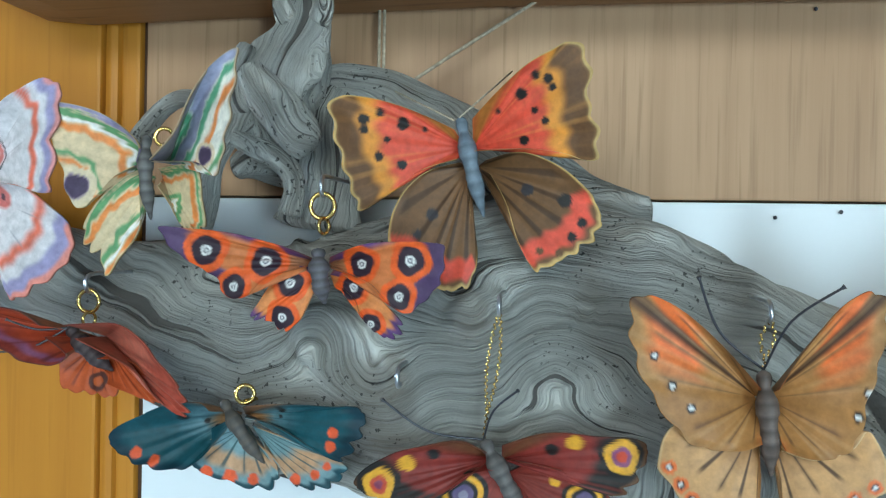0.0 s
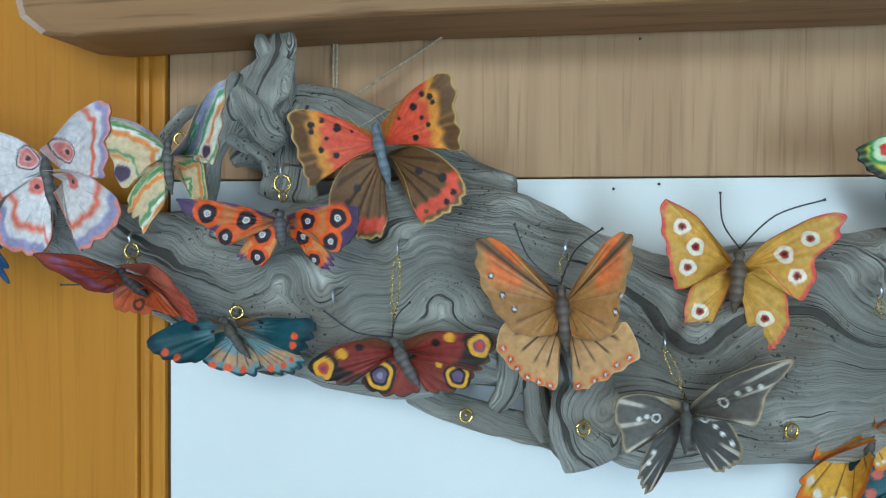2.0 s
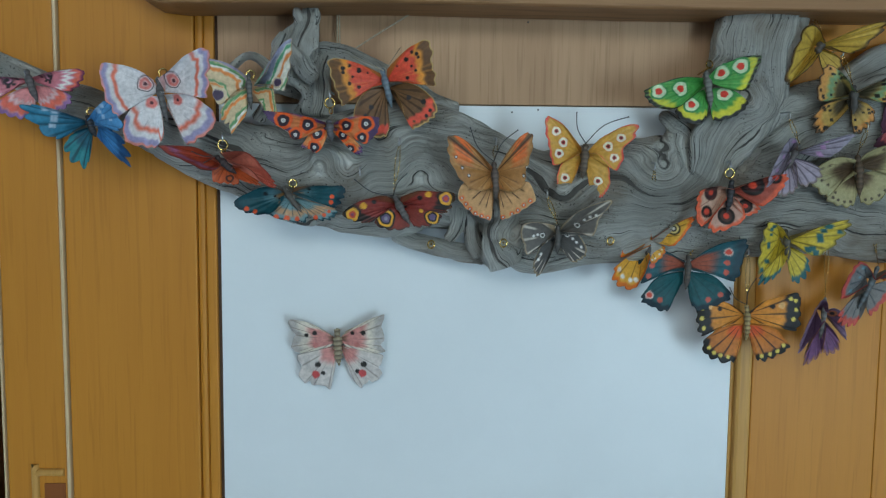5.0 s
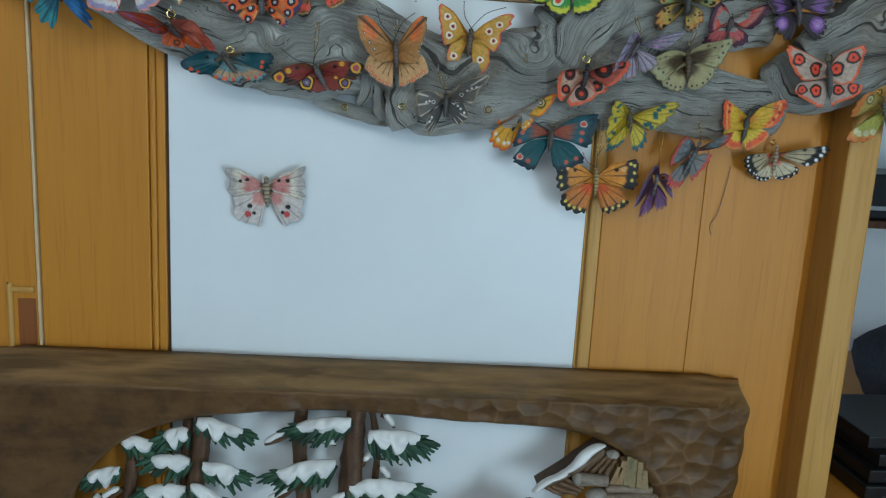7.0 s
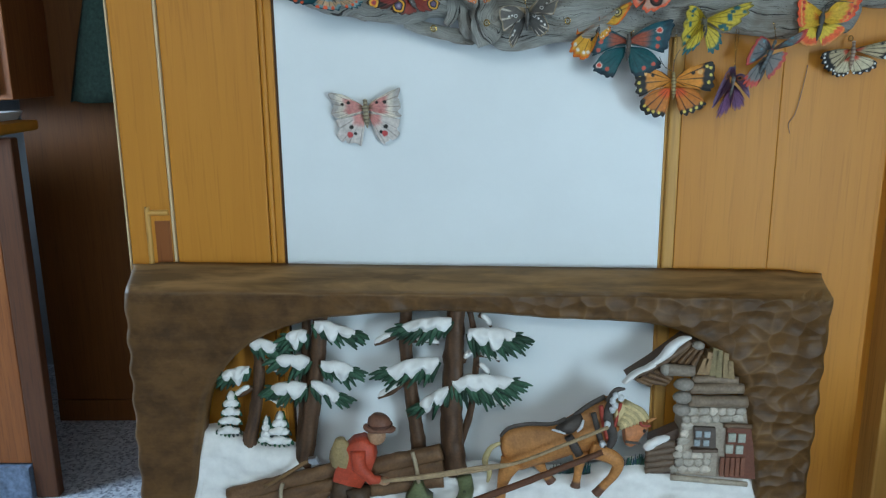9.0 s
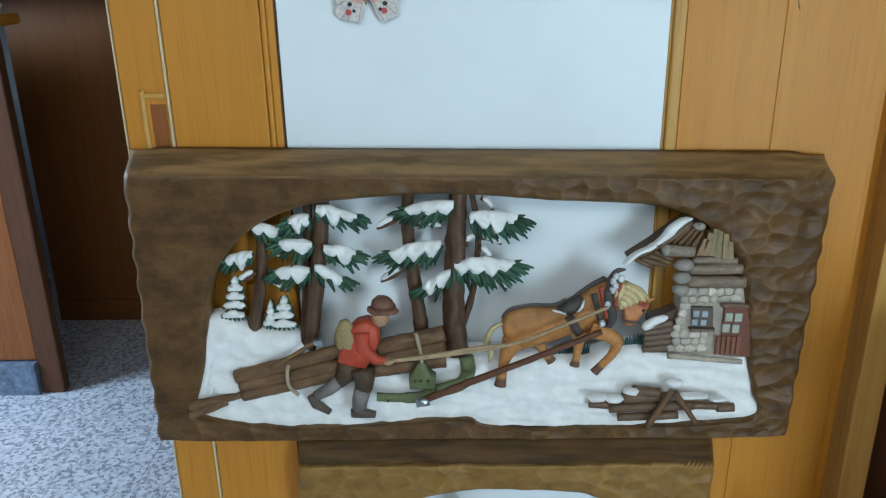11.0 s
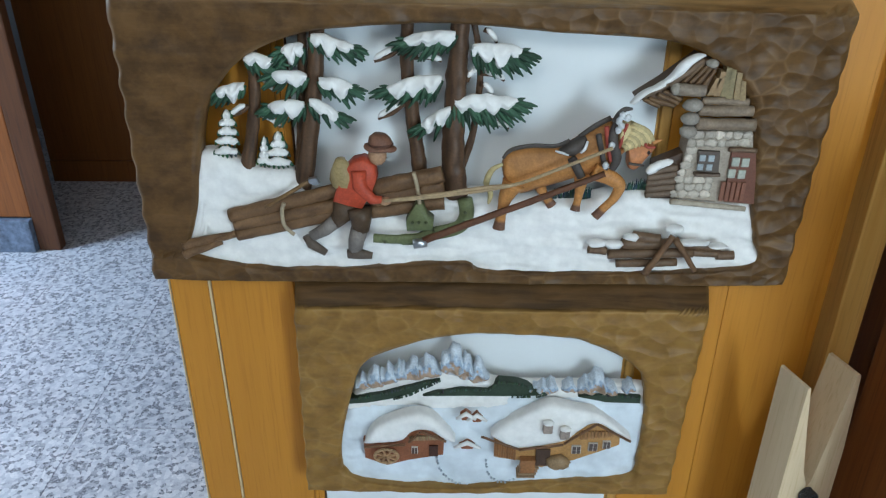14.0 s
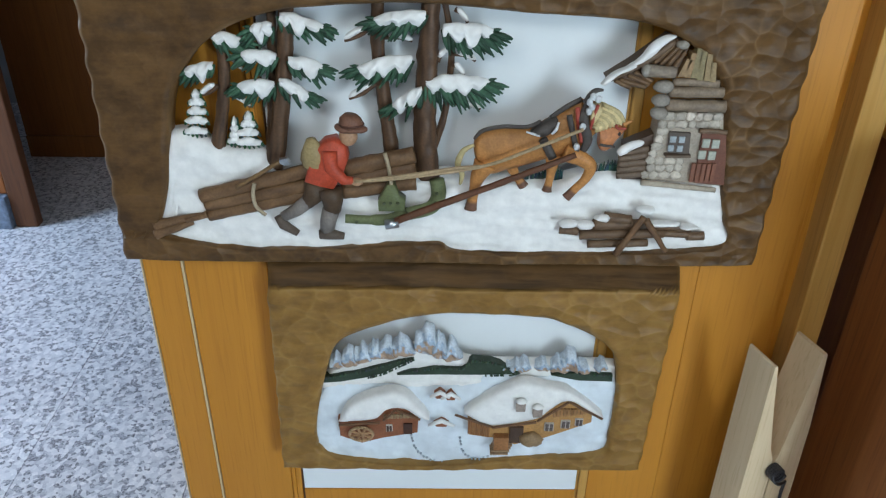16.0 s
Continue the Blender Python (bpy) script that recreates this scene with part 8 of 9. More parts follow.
def limb(form, pts, radii, y, tint=CHEST, n=12, flat=0.75, hoof=0):
    """A tapered carved limb along a smooth line, its last stretch in the hoof's tone."""
    line = curve([(x, y, z) for x, z in pts], 6)
    k = len(form.v)
    rad = [float(np.interp(i / (len(line) - 1), np.linspace(0, 1, len(radii)), radii)) * PX for i in range(len(line))]
    form.tube(line, rad, n, flat, tint)
    for i in range(len(line) - hoof, len(line)):
        for j in range(n):
            form.c[k + i * n + j] = HOOF
    return form


an = Form()
limb(an, ((0.1990, 0.9250), (0.2070, 0.9060), (0.2150, 0.8930), (0.2250, 0.8790)), (16, 11, 7, 8, 10), 0.540, hoof=4)
limb(an, ((0.2670, 0.9380), (0.2660, 0.9140), (0.2640, 0.8940), (0.2610, 0.8750)), (17, 11, 8, 7, 10), 0.532, hoof=4)
swell(an, [(0.1420, 0.9510), (0.1440, 0.9640), (0.1530, 0.9750), (0.1720, 0.9800), (0.1980, 0.9820), (0.2220, 0.9820), (0.2400, 0.9880), (0.2600, 1.0010), (0.2760, 1.0130), (0.2920, 1.0240), (0.3050, 1.0270), (0.3140, 1.0010), (0.3140, 0.9690), (0.3070, 0.9490), (0.2870, 0.9400), (0.2610, 0.9330), (0.2270, 0.9210), (0.1970, 0.9120), (0.1710, 0.9040), (0.1540, 0.9160), (0.1450, 0.9330)], 0.531, 0.016, shaded_chestnut, 60, 16, 1, 0.12, 0.006)
swell(an, [(0.2950, 1.0220), (0.3150, 1.0260), (0.3400, 1.0100), (0.3460, 0.9920), (0.3330, 0.9810), (0.3220, 0.9680), (0.3060, 0.9550)], 0.530, 0.013, shaded_chestnut, 30, 12, 2, 0.1)
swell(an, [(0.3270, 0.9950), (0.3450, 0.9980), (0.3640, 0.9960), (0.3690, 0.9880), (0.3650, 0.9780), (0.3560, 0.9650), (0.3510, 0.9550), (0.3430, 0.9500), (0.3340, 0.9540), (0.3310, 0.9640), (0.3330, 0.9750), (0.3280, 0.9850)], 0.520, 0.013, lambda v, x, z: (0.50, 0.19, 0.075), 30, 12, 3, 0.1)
limb(an, ((0.1600, 0.9270), (0.1490, 0.9020), (0.1440, 0.8760), (0.1400, 0.8480)), (22, 15, 10, 9, 12), 0.518, hoof=4)
limb(an, ((0.2810, 0.9480), (0.3060, 0.9390), (0.3230, 0.9250), (0.3170, 0.9040), (0.3040, 0.8880), (0.2900, 0.8710)), (17, 15, 13, 10, 8, 8, 9), 0.516, hoof=5)
limb(an, ((0.1420, 0.9590), (0.1260, 0.9490), (0.1180, 0.9270), (0.1250, 0.9100), (0.1220, 0.8920)), (3, 5, 6, 5, 5, 2), 0.516, (0.50, 0.40, 0.20), 10)
swell(an, [(0.3170, 1.0240), (0.3300, 1.0270), (0.3440, 1.0200), (0.3550, 1.0100), (0.3650, 0.9990), (0.3520, 0.9930), (0.3390, 0.9890), (0.3280, 0.9850), (0.3160, 0.9940), (0.3140, 1.0100)], 0.517, 0.008, MANE, 30, 10, 4, 0.2)
for i in range(9):
    u = i / 8
    sx, sz = (0.3180, 0.9920)
    tx, tz = (0.3300, 1.0270)
    ex, ez = (0.3240, 0.9830)
    gx, gz = (0.3670, 0.9970)
    a, b = (sx + (tx - sx) * u, sz + (tz - sz) * u), (ex + (gx - ex) * u, ez + (gz - ez) * u)
    an.tube(curve([(a[0], 0.514, a[1]), ((a[0] + b[0]) / 2 + 0.004, 0.507, (a[1] + b[1]) / 2 + 0.005), (b[0], 0.512, b[1])], 4), [0.002, 0.003, 0.0036, 0.004, 0.0042, 0.004, 0.0036, 0.0028, 0.001], 8, 0.8, tuple(q * (0.85 + 0.3 * (i % 2)) for q in MANE))
limb(an, ((0.3640, 0.9970), (0.3690, 1.0000), (0.3770, 1.0030)), (4, 4, 1), 0.510, CHEST, 8)
an.blob(((0.3590, 0.9830)[0], 0.507, (0.3590, 0.9830)[1]), (0.0026, 0.002, 0.0032), 8, (0.02, 0.015, 0.015))
an.v = [(x, y, z + 0.009) for x, y, z in an.v]
part("draught_animal", an, PIGMENT, relief, "plain carved brown pulling animal with pale mane", True)
RED_BAND, SILVER_C = (0.34, 0.055, 0.035), (0.62, 0.63, 0.64)
for pts, radii, y, tint in ((((0.3080, 1.0310), (0.3040, 1.0030), (0.3130, 0.9720), (0.3080, 0.9530)), (6, 9, 9, 6), 0.512, STRAP), (((0.2930, 1.0220), (0.2980, 0.9960), (0.3050, 0.9660)), (4, 5, 4), 0.513, RED_BAND), (((0.3230, 1.0270), (0.3190, 1.0100), (0.3150, 0.9880)), (3, 3, 3), 0.511, RED_BAND),
                            (((0.2820, 1.0100), (0.2900, 0.9810), (0.2990, 0.9500)), (5, 5, 5), 0.512, STRAP), (((0.2450, 0.9720), (0.2540, 0.9570), (0.2630, 0.9400)), (8, 8, 8), 0.512, STRAP), (((0.1430, 0.9640), (0.1550, 0.9780), (0.1850, 0.9850), (0.2220, 0.9850), (0.2430, 0.9940)), (3, 4, 4, 4, 4), 0.527, STRAP),
                            (((0.2560, 1.0010), (0.2800, 1.0190), (0.3010, 1.0310)), (4, 5, 5), 0.525, STRAP), (((0.3040, 1.0290), (0.3100, 1.0420), (0.3170, 1.0490), (0.3280, 1.0500)), (7, 6, 5, 2), 0.510, STRAP), (((0.3520, 0.9980), (0.3560, 0.9920), (0.3680, 0.9920)), (2.5, 2.5, 2), 0.506, RED_BAND), (((0.3310, 0.9660), (0.3420, 0.9640), (0.3540, 0.9630)), (2.5, 2.5, 2), 0.506, STRAP)):
    part("harness", limb(Form(), [(x, z + 0.009) for x, z in pts], radii, y, tint, 10, 0.55), PIGMENT, relief, "dark carved harness" if tint == STRAP else "dull red harness band", True)
part("saddle_pad", swell(Form(), [(0.2270, 0.9890), (0.2430, 1.0010), (0.2610, 1.0120), (0.2680, 1.0060), (0.2630, 0.9930), (0.2500, 0.9790), (0.2340, 0.9830)], 0.520, 0.007, STRAP, 24, 10, 6, 0.2), PIGMENT, relief, "dark grey saddle pad", True)
part("fringe", limb(limb(Form(), ((0.2580, 0.9890), (0.2640, 0.9960), (0.2670, 1.0080)), (2, 3, 2), 0.511, (0.7, 0.7, 0.7), 8), ((0.2200, 0.9910), (0.2300, 0.9880), (0.2410, 0.9840)), (1.5, 2.5, 1.5), 0.514, (0.7, 0.7, 0.7), 8), PIGMENT, relief, "pale fringe of the saddle pad", True)
for p in ((0.3130, 1.0420), (0.3090, 1.0340), (0.3130, 1.0260), (0.3090, 1.0190), (0.3210, 1.0380), (0.3020, 0.9950), (0.2960, 0.9630)):
    part("harness_stud", Form().blob((p[0], 0.504, p[1] + 0.009), (0.0050, 0.004, 0.0058), 10, SILVER_C, 0.3, 200), PIGMENT, relief, "", True)

# the log hut
wall = part("stone_wall", Form().slab([(0.4250, 1.0150), (0.5270, 1.0160), (0.5480, 0.8920), (0.4190, 0.9030)], 0.538, 0.575, (0.40, 0.33, 0.26), 0.002), PIGMENT, relief, "grey-beige carved stone wall")
rng = random.Random(8)
for row in range(9):
    z = 380 + row * 24
    x = 398 - row * 4.5 + rng.uniform(0, 14)
    while x < 608:
        w = rng.uniform(22, 44)
        cx_, cz_ = x + w / 2, z
        if not (420 < cx_ < 502 and 415 < cz_ < 508) and not (cx_ > 505 and cz_ > 415) and cx_ < 605:
            a, b = (X3 + cx_ * K3), (Z3 - cz_ * M3)
            g = rng.uniform(0.75, 1.25)
            part("stone", Form().blob((a, 0.5375, b), (w * 0.55 * K3, 0.0020, 13.0 * M3), 12, tuple(v * g for v in (0.54, 0.47, 0.39)), 0.5, 130), PIGMENT, wall, "", True)
        x += w
win = part("window", Form().slab([(0.4420, 0.9860), (0.4750, 0.9840), (0.4780, 0.9490), (0.4450, 0.9520)], 0.532, 0.54, (0.10, 0.075, 0.06), 0.001), PIGMENT, relief, "dark framed carved window")
for dx, dz in ((-14, -14), (15, -13), (-17, 15), (13, 16)):
    c = (X3 + (461 + dx) * K3, Z3 - (462 + dz) * M3)
    part("pane", Form().box(c[0] - 10 * K3, c[0] + 10 * K3, 0.530, 0.533, c[1] - 10 * M3, c[1] + 10 * M3, 0.001, (0.36, 0.40, 0.42)), PIGMENT, win)
part("sill", Form().box((0.4400, 0.9450)[0], (0.4800, 0.9450)[0], 0.526, 0.540, (0.4400, 0.9450)[1], (0.4390, 0.9500)[1], 0.002, (0.14, 0.09, 0.06)), PIGMENT, win)
hut_door = part("door", Form().slab([(0.4930, 0.9850), (0.5300, 0.9840), (0.5450, 0.8960), (0.4950, 0.9000)], 0.533, 0.545, (0.17, 0.06, 0.035), 0.001), PIGMENT, relief, "red-brown carved plank door")
for k in range(5):
    a = (0.4970, 0.9290), (0.4980, 0.9010)
    part("plank", Form().box(X3 + (524 + k * 17) * K3, X3 + (538 + k * 17) * K3, 0.530, 0.534, (0.5010, 0.9030)[1], (0.4950, 0.9350)[1], 0.001, (0.22, 0.085, 0.05)), PIGMENT, hut_door)
for dx, dz in ((558, 460), (590, 462), (552, 498), (585, 500)):
    part("pane", Form().box(X3 + (dx - 13) * K3, X3 + (dx + 12) * K3, 0.530, 0.534, Z3 - (dz + 14) * M3, Z3 - (dz - 14) * M3, 0.001, (0.42, 0.43, 0.36)), PIGMENT, hut_door)
part("lintel", ridged(Form(), (0.4870, 0.9890), (0.5300, 0.9870), 0.004, 0.004, 0.532, (0.24, 0.15, 0.09), LOG_D, 8, 8), BARK, relief, "", True)
GREY_LOG, GREY_D = (0.34, 0.25, 0.17), (0.12, 0.08, 0.055)
for a, b, r in (((0.4340, 1.0660), (0.5030, 1.0630), 7), ((0.4290, 1.0500), (0.5120, 1.0500), 10), ((0.4280, 1.0300), (0.5190, 1.0280), 11)):
    part("log", ridged(Form(), a, b, r * PX, r * PX, 0.532, GREY_LOG, GREY_D, 14, 12), BARK, relief, "", True)
for p, w in (((0.4180, 1.0620), 18), ((0.4170, 1.0410), 17), ((0.4170, 1.0210), 16)):
    part("log_end", Form().blob((p[0], 0.520, p[1]), (w * PX, 0.010, 11.5 * PX), 14, (0.30, 0.26, 0.22), 0.12), BARK, relief, "", True)
for (x, z), top, lean in (((0.4430, 1.0740), 30, 10), ((0.4530, 1.0730), 42, 5), ((0.4630, 1.0720), 50, 2), ((0.4720, 1.0690), 50, -1), ((0.4830, 1.0680), 46, -3), ((0.4920, 1.0660), 34, -5)):
    part("gable_board", Form().slab([(x - 5.5 * PX, z), (x + 5.5 * PX, z), (x + (5.5 + lean) * PX, z + top * PX), (x + (lean - 4) * PX, z + top * 1.04 * PX)], 0.528, 0.545, (0.31 - 0.03 * (top % 3), 0.19, 0.09), 0.002), PIGMENT, relief, "pale brown gable board")
roof = part("roof", Form().slab([(0.3350, 1.0690), (0.3710, 1.0940), (0.3930, 1.1120), (0.4190, 1.1330), (0.4450, 1.1230), (0.4490, 1.1130), (0.4370, 1.0800), (0.3880, 1.0800), (0.4060, 1.0670), (0.3950, 1.0540), (0.3680, 1.0570)], 0.532, 0.560, (0.10, 0.055, 0.03), 0.002), PIGMENT, relief, "dark carved board roof")
for a, b in (((0.4260, 1.1210), (0.4010, 1.0920)), ((0.4330, 1.1180), (0.4110, 1.0900)), ((0.4390, 1.1160), (0.4210, 1.0890)), ((0.4450, 1.1120), (0.4310, 1.0870)), ((0.3550, 1.0690), (0.3930, 1.0570)), ((0.3660, 1.0750), (0.3990, 1.0620)), ((0.3750, 1.0810), (0.4030, 1.0670)), ((0.3470, 1.0670), (0.3720, 1.0570))):
    part("rafter", ridged(Form(), a, b, 3.6 * PX, 4.2 * PX, 0.530, (0.27, 0.155, 0.075), LOG_D, 8, 8), BARK, roof, "", True)
part("barge_board", ridged(ridged(Form(), (0.3360, 1.0690), (0.3800, 1.0920), 5 * PX, 5 * PX, 0.524, (0.25, 0.17, 0.11), LOG_D, 8, 8), (0.3800, 1.0900), (0.4250, 1.1280), 6 * PX, 5 * PX, 0.524, (0.25, 0.17, 0.11), LOG_D, 8, 8), BARK, roof, "", True)
part("purlin", ridged(Form(), (0.3900, 1.0860), (0.4320, 1.0830), 11 * PX, 10 * PX, 0.520, (0.36, 0.29, 0.22), GREY_D, 14, 12).blob(((0.3900, 1.0860)[0], 0.520, (0.3900, 1.0860)[1]), (10 * PX, 0.009, 11 * PX), 12, (0.34, 0.30, 0.25)), BARK, roof, "thick grey purlin log", True)
part("purlin", Form().blob(((0.4360, 1.1240)[0], 0.520, (0.4360, 1.1240)[1]), (11 * PX, 0.009, 7 * PX), 12, (0.34, 0.30, 0.25), 0.1), BARK, roof, "", True)
for pts in ([(0.3260, 1.0630), (0.3360, 1.0760), (0.3490, 1.0850), (0.3590, 1.0890), (0.3710, 1.0970), (0.3750, 1.0900), (0.3650, 1.0830), (0.3540, 1.0790), (0.3430, 1.0700), (0.3330, 1.0610)], [(0.3680, 1.0940), (0.3810, 1.1070), (0.3890, 1.1200), (0.3990, 1.1290), (0.4120, 1.1360), (0.4270, 1.1350), (0.4180, 1.1280), (0.4070, 1.1180), (0.3990, 1.1070), (0.3890, 1.0990), (0.3760, 1.0920)]):
    part("roof_snow", swell(Form(), pts, 0.524, 0.006, SNOW_C, 30, 10, 7, 0.2, 0.004), SNOW, roof, "", True)
part("footing", ridged(Form(), (0.4100, 0.9010), (0.5300, 0.8880), 6 * PX, 5 * PX, 0.532, (0.50, 0.42, 0.32), (0.34, 0.27, 0.2), 10, 18), BARK, relief, "rough pale stone footing", True)
shed = part("shed", Form().slab([(0.3790, 0.9580), (0.4220, 0.9780), (0.4280, 0.8990), (0.3820, 0.8990)], 0.545, 0.570, (0.10, 0.06, 0.04), 0.002), PIGMENT, relief, "small dark carved log shed")
for k in range(5):
    part("log", ridged(Form(), (X3 + 282 * K3, Z3 - (500 + k * 20) * M3), (X3 + 376 * K3, Z3 - (488 + k * 21) * M3), 0.0055, 0.0055, 0.541, (0.20, 0.13, 0.085), GREY_D, 10, 8), BARK, shed, "", True)
part("snow", Form().tube(curve([(x, 0.532, z) for x, z in ((0.3670, 0.9490), (0.3840, 0.9620), (0.4050, 0.9690))], 5), [0.004, 0.006, 0.007, 0.008, 0.007, 0.007, 0.007, 0.006, 0.006, 0.004, 0.002], 10, 0.9, SNOW_C), SNOW, shed, "", True)
for a, b in (((0.2100, 0.9020), (0.2680, 0.9080)), ((0.2440, 0.9050), (0.2880, 0.9050)), ((0.3250, 0.9110), (0.3750, 0.9230))):
    f = Form()
    r2 = random.Random(int(a[0] * 1000))
    for i in range(40):
        t = r2.random()
        x, z = a[0] + (b[0] - a[0]) * t, a[1] + (b[1] - a[1]) * t
        f.tube([(x, 0.556, z - 0.012), (x + r2.uniform(-0.003, 0.003), 0.550, z + r2.uniform(0.002, 0.012))], [0.0022, 0.0006], 5, 1, tuple(v * r2.uniform(0.8, 2.2) for v in (0.02, 0.055, 0.05)))
    part("bush", f, PIGMENT, relief, "low dark green carved bush", True, "stuff")

# the pile of split logs in the snow
for a, b, r in (((0.2880, 0.8150), (0.3180, 0.8120), 14), ((0.3210, 0.8060), (0.4590, 0.8100), 17), ((0.3410, 0.8260), (0.4160, 0.8250), 19), ((0.3360, 0.7880), (0.4350, 0.7920), 14), ((0.4300, 0.8260), (0.5020, 0.8180), 13), ((0.4570, 0.8100), (0.4990, 0.8080), 13), ((0.4980, 0.8050), (0.5260, 0.8060), 16), ((0.3580, 0.8390), (0.4020, 0.8340), 18)):
    part("log", ridged(Form(), a, b, 0.00049 * r, 0.00049 * r, 0.530, (0.21, 0.125, 0.07), LOG_D, 12, 12), BARK, relief, "", True)
for a, b, r in (((0.3810, 0.7780), (0.4180, 0.8480), 13), ((0.4220, 0.8430), (0.4620, 0.7850), 11)):
    part("prop", ridged(Form(), a, b, 0.00049 * r, 0.00049 * r * 0.8, 0.514, (0.24, 0.125, 0.06), LOG_D, 12, 8), BARK, relief, "", True)
for p, w, h in (((0.4210, 0.8580), 32, 14), ((0.2980, 0.8310), 34, 13), ((0.3260, 0.8290), 32, 14), ((0.3530, 0.8420), 26, 12), ((0.4530, 0.8330), 60, 9), ((0.4950, 0.8270), 30, 9)):
    part("snow", Form().blob((p[0], 0.521, p[1]), (w * 0.00049, 0.010, h * 0.00049), 14, SNOW_C, 0.3, 60), SNOW, relief, "", True)

# the smaller relief: a snowed-in farm below mountains
farm = thing("carved_relief", (0.15, 0.55, 0.262), "small golden carved wooden relief of a snowbound farm", "wood relief")
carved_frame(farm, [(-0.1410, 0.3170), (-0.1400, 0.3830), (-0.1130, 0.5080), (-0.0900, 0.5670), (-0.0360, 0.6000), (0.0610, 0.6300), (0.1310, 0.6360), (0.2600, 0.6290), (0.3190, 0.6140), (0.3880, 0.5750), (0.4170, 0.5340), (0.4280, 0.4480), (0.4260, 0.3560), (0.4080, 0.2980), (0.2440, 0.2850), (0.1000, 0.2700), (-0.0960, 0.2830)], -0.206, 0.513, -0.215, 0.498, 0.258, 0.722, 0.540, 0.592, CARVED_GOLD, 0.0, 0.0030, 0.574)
part("snow_ground", drift(Form(), [(-0.1550, 0.4110), (-0.1170, 0.4520), (-0.0210, 0.4580), (0.0620, 0.4550), (0.1380, 0.4610), (0.1910, 0.4860), (0.2870, 0.4810), (0.4370, 0.4790), (0.4590, 0.3430), (0.4440, 0.2640), (0.1010, 0.2470), (-0.1200, 0.2550), (-0.1610, 0.3120)], 0.554, 0.582, 5, 0.006), SNOW_BLUE, farm, "soft white painted snow", True)
part("far_slope", drift(Form(), [(-0.1300, 0.4700), (-0.0670, 0.5100), (0.0280, 0.5450), (0.1090, 0.5300), (0.1630, 0.5140), (0.2440, 0.5110), (0.3380, 0.5120), (0.4340, 0.5050), (0.4390, 0.4660), (-0.1320, 0.4470)], 0.564, 0.583, 6, 0.004), SNOW, farm, "white carved slope", True)
for pts in ([(-0.1240, 0.4660), (-0.1210, 0.4780), (-0.0540, 0.4930), (0.0180, 0.5190), (0.0470, 0.5240), (0.0200, 0.5080), (-0.0100, 0.4900), (-0.0410, 0.4800), (-0.0900, 0.4690)], [(0.0150, 0.4860), (0.0400, 0.4960), (0.0900, 0.5040), (0.1360, 0.5020), (0.1560, 0.5220), (0.1900, 0.5190), (0.2460, 0.4960), (0.2300, 0.4900), (0.1700, 0.4880), (0.0900, 0.4880)], [(0.3040, 0.4880), (0.3540, 0.4940), (0.4190, 0.4900), (0.4210, 0.4740), (0.3560, 0.4760)]):
    f = Form().slab(pts, 0.556, 0.575, (0.035, 0.055, 0.035), 0.002)
    r2 = random.Random(len(pts))
    for (ax, az), (bx, bz) in list(zip(pts[1:], pts[2:]))[:len(pts) // 2 + 2 if len(pts) > 6 else 1]:
        for i in range(12):
            t = r2.random()
            f.tube([(ax + (bx - ax) * t, 0.556, az + (bz - az) * t - 0.003), (ax + (bx - ax) * t, 0.553, az + (bz - az) * t + r2.uniform(0.002, 0.007))], [0.0022, 0.0004], 5, 1, tuple(v * r2.uniform(0.8, 1.8) for v in (0.03, 0.05, 0.033)))
    part("forest", f, PIGMENT, farm, "dark green carved forest")
def rock(v, x, z):
    """Pale blue cliffs above, tan rock at the foot."""
    w = v + 0.35 * noise.noise(Vector((x * 160, z * 110, 2)))
    return (0.60, 0.67, 0.74) if w < 0.30 else ((0.36, 0.46, 0.58) if w < 0.50 else ((0.44, 0.30, 0.21) if w < 0.88 else (0.50, 0.50, 0.54)))


def peak(foot_at, w, h, seed):
    """A jagged spire with a bulging foot."""
    r2 = random.Random(seed)
    x, z = foot_at
    w, h = w * 1.60 * PX, h * 1.22 * PX
    j = [r2.uniform(-0.11, 0.11) for _ in range(8)]
    pts = [(x - w, z + h * 0.12), (x - w * (0.85 + j[0]), z + h * (0.55 + j[1])), (x - w * 0.45, z + h * (0.72 + j[2])), (x - w * (0.22 + j[3]), z + h * (0.98 + j[4] * 0.3)), (x + w * (0.08 + j[5]), z + h * (0.90 + j[6] * 0.5)),
           (x + w * 0.38, z + h * (0.80 + j[7])), (x + w * (0.62 + j[4]), z + h * (0.52 + j[0])), (x + w, z + h * 0.15), (x + w * 0.4, z - h * 0.03), (x - w * 0.4, z - h * 0.03)]
    part("mountain", swell(Form(), pts, 0.566, 0.017, rock, 30, 20, seed, 0.8, 0.008), PIGMENT, farm, "pale blue and tan carved peak", True)


for i, (p, w, h) in enumerate((((-0.0960, 0.5000), 10, 30), ((-0.0720, 0.5030), 13, 42), ((-0.0470, 0.5110), 12, 42), ((-0.0250, 0.5180), 12, 42), ((-0.0020, 0.5210), 16, 46), ((0.0270, 0.5260), 17, 46), ((0.0740, 0.5310), 19, 68), ((0.0950, 0.5230), 14, 56), ((0.1180, 0.5170), 15, 50),
                                ((0.2240, 0.4970), 9, 14), ((0.2390, 0.4960), 11, 22), ((0.2540, 0.4930), 10, 32), ((0.2870, 0.4970), 11, 26), ((0.3190, 0.4920), 14, 38), ((0.3380, 0.4920), 18, 54), ((0.3590, 0.4920), 13, 28), ((0.3970, 0.4980), 10, 26))):
    peak(p, w, h, i)


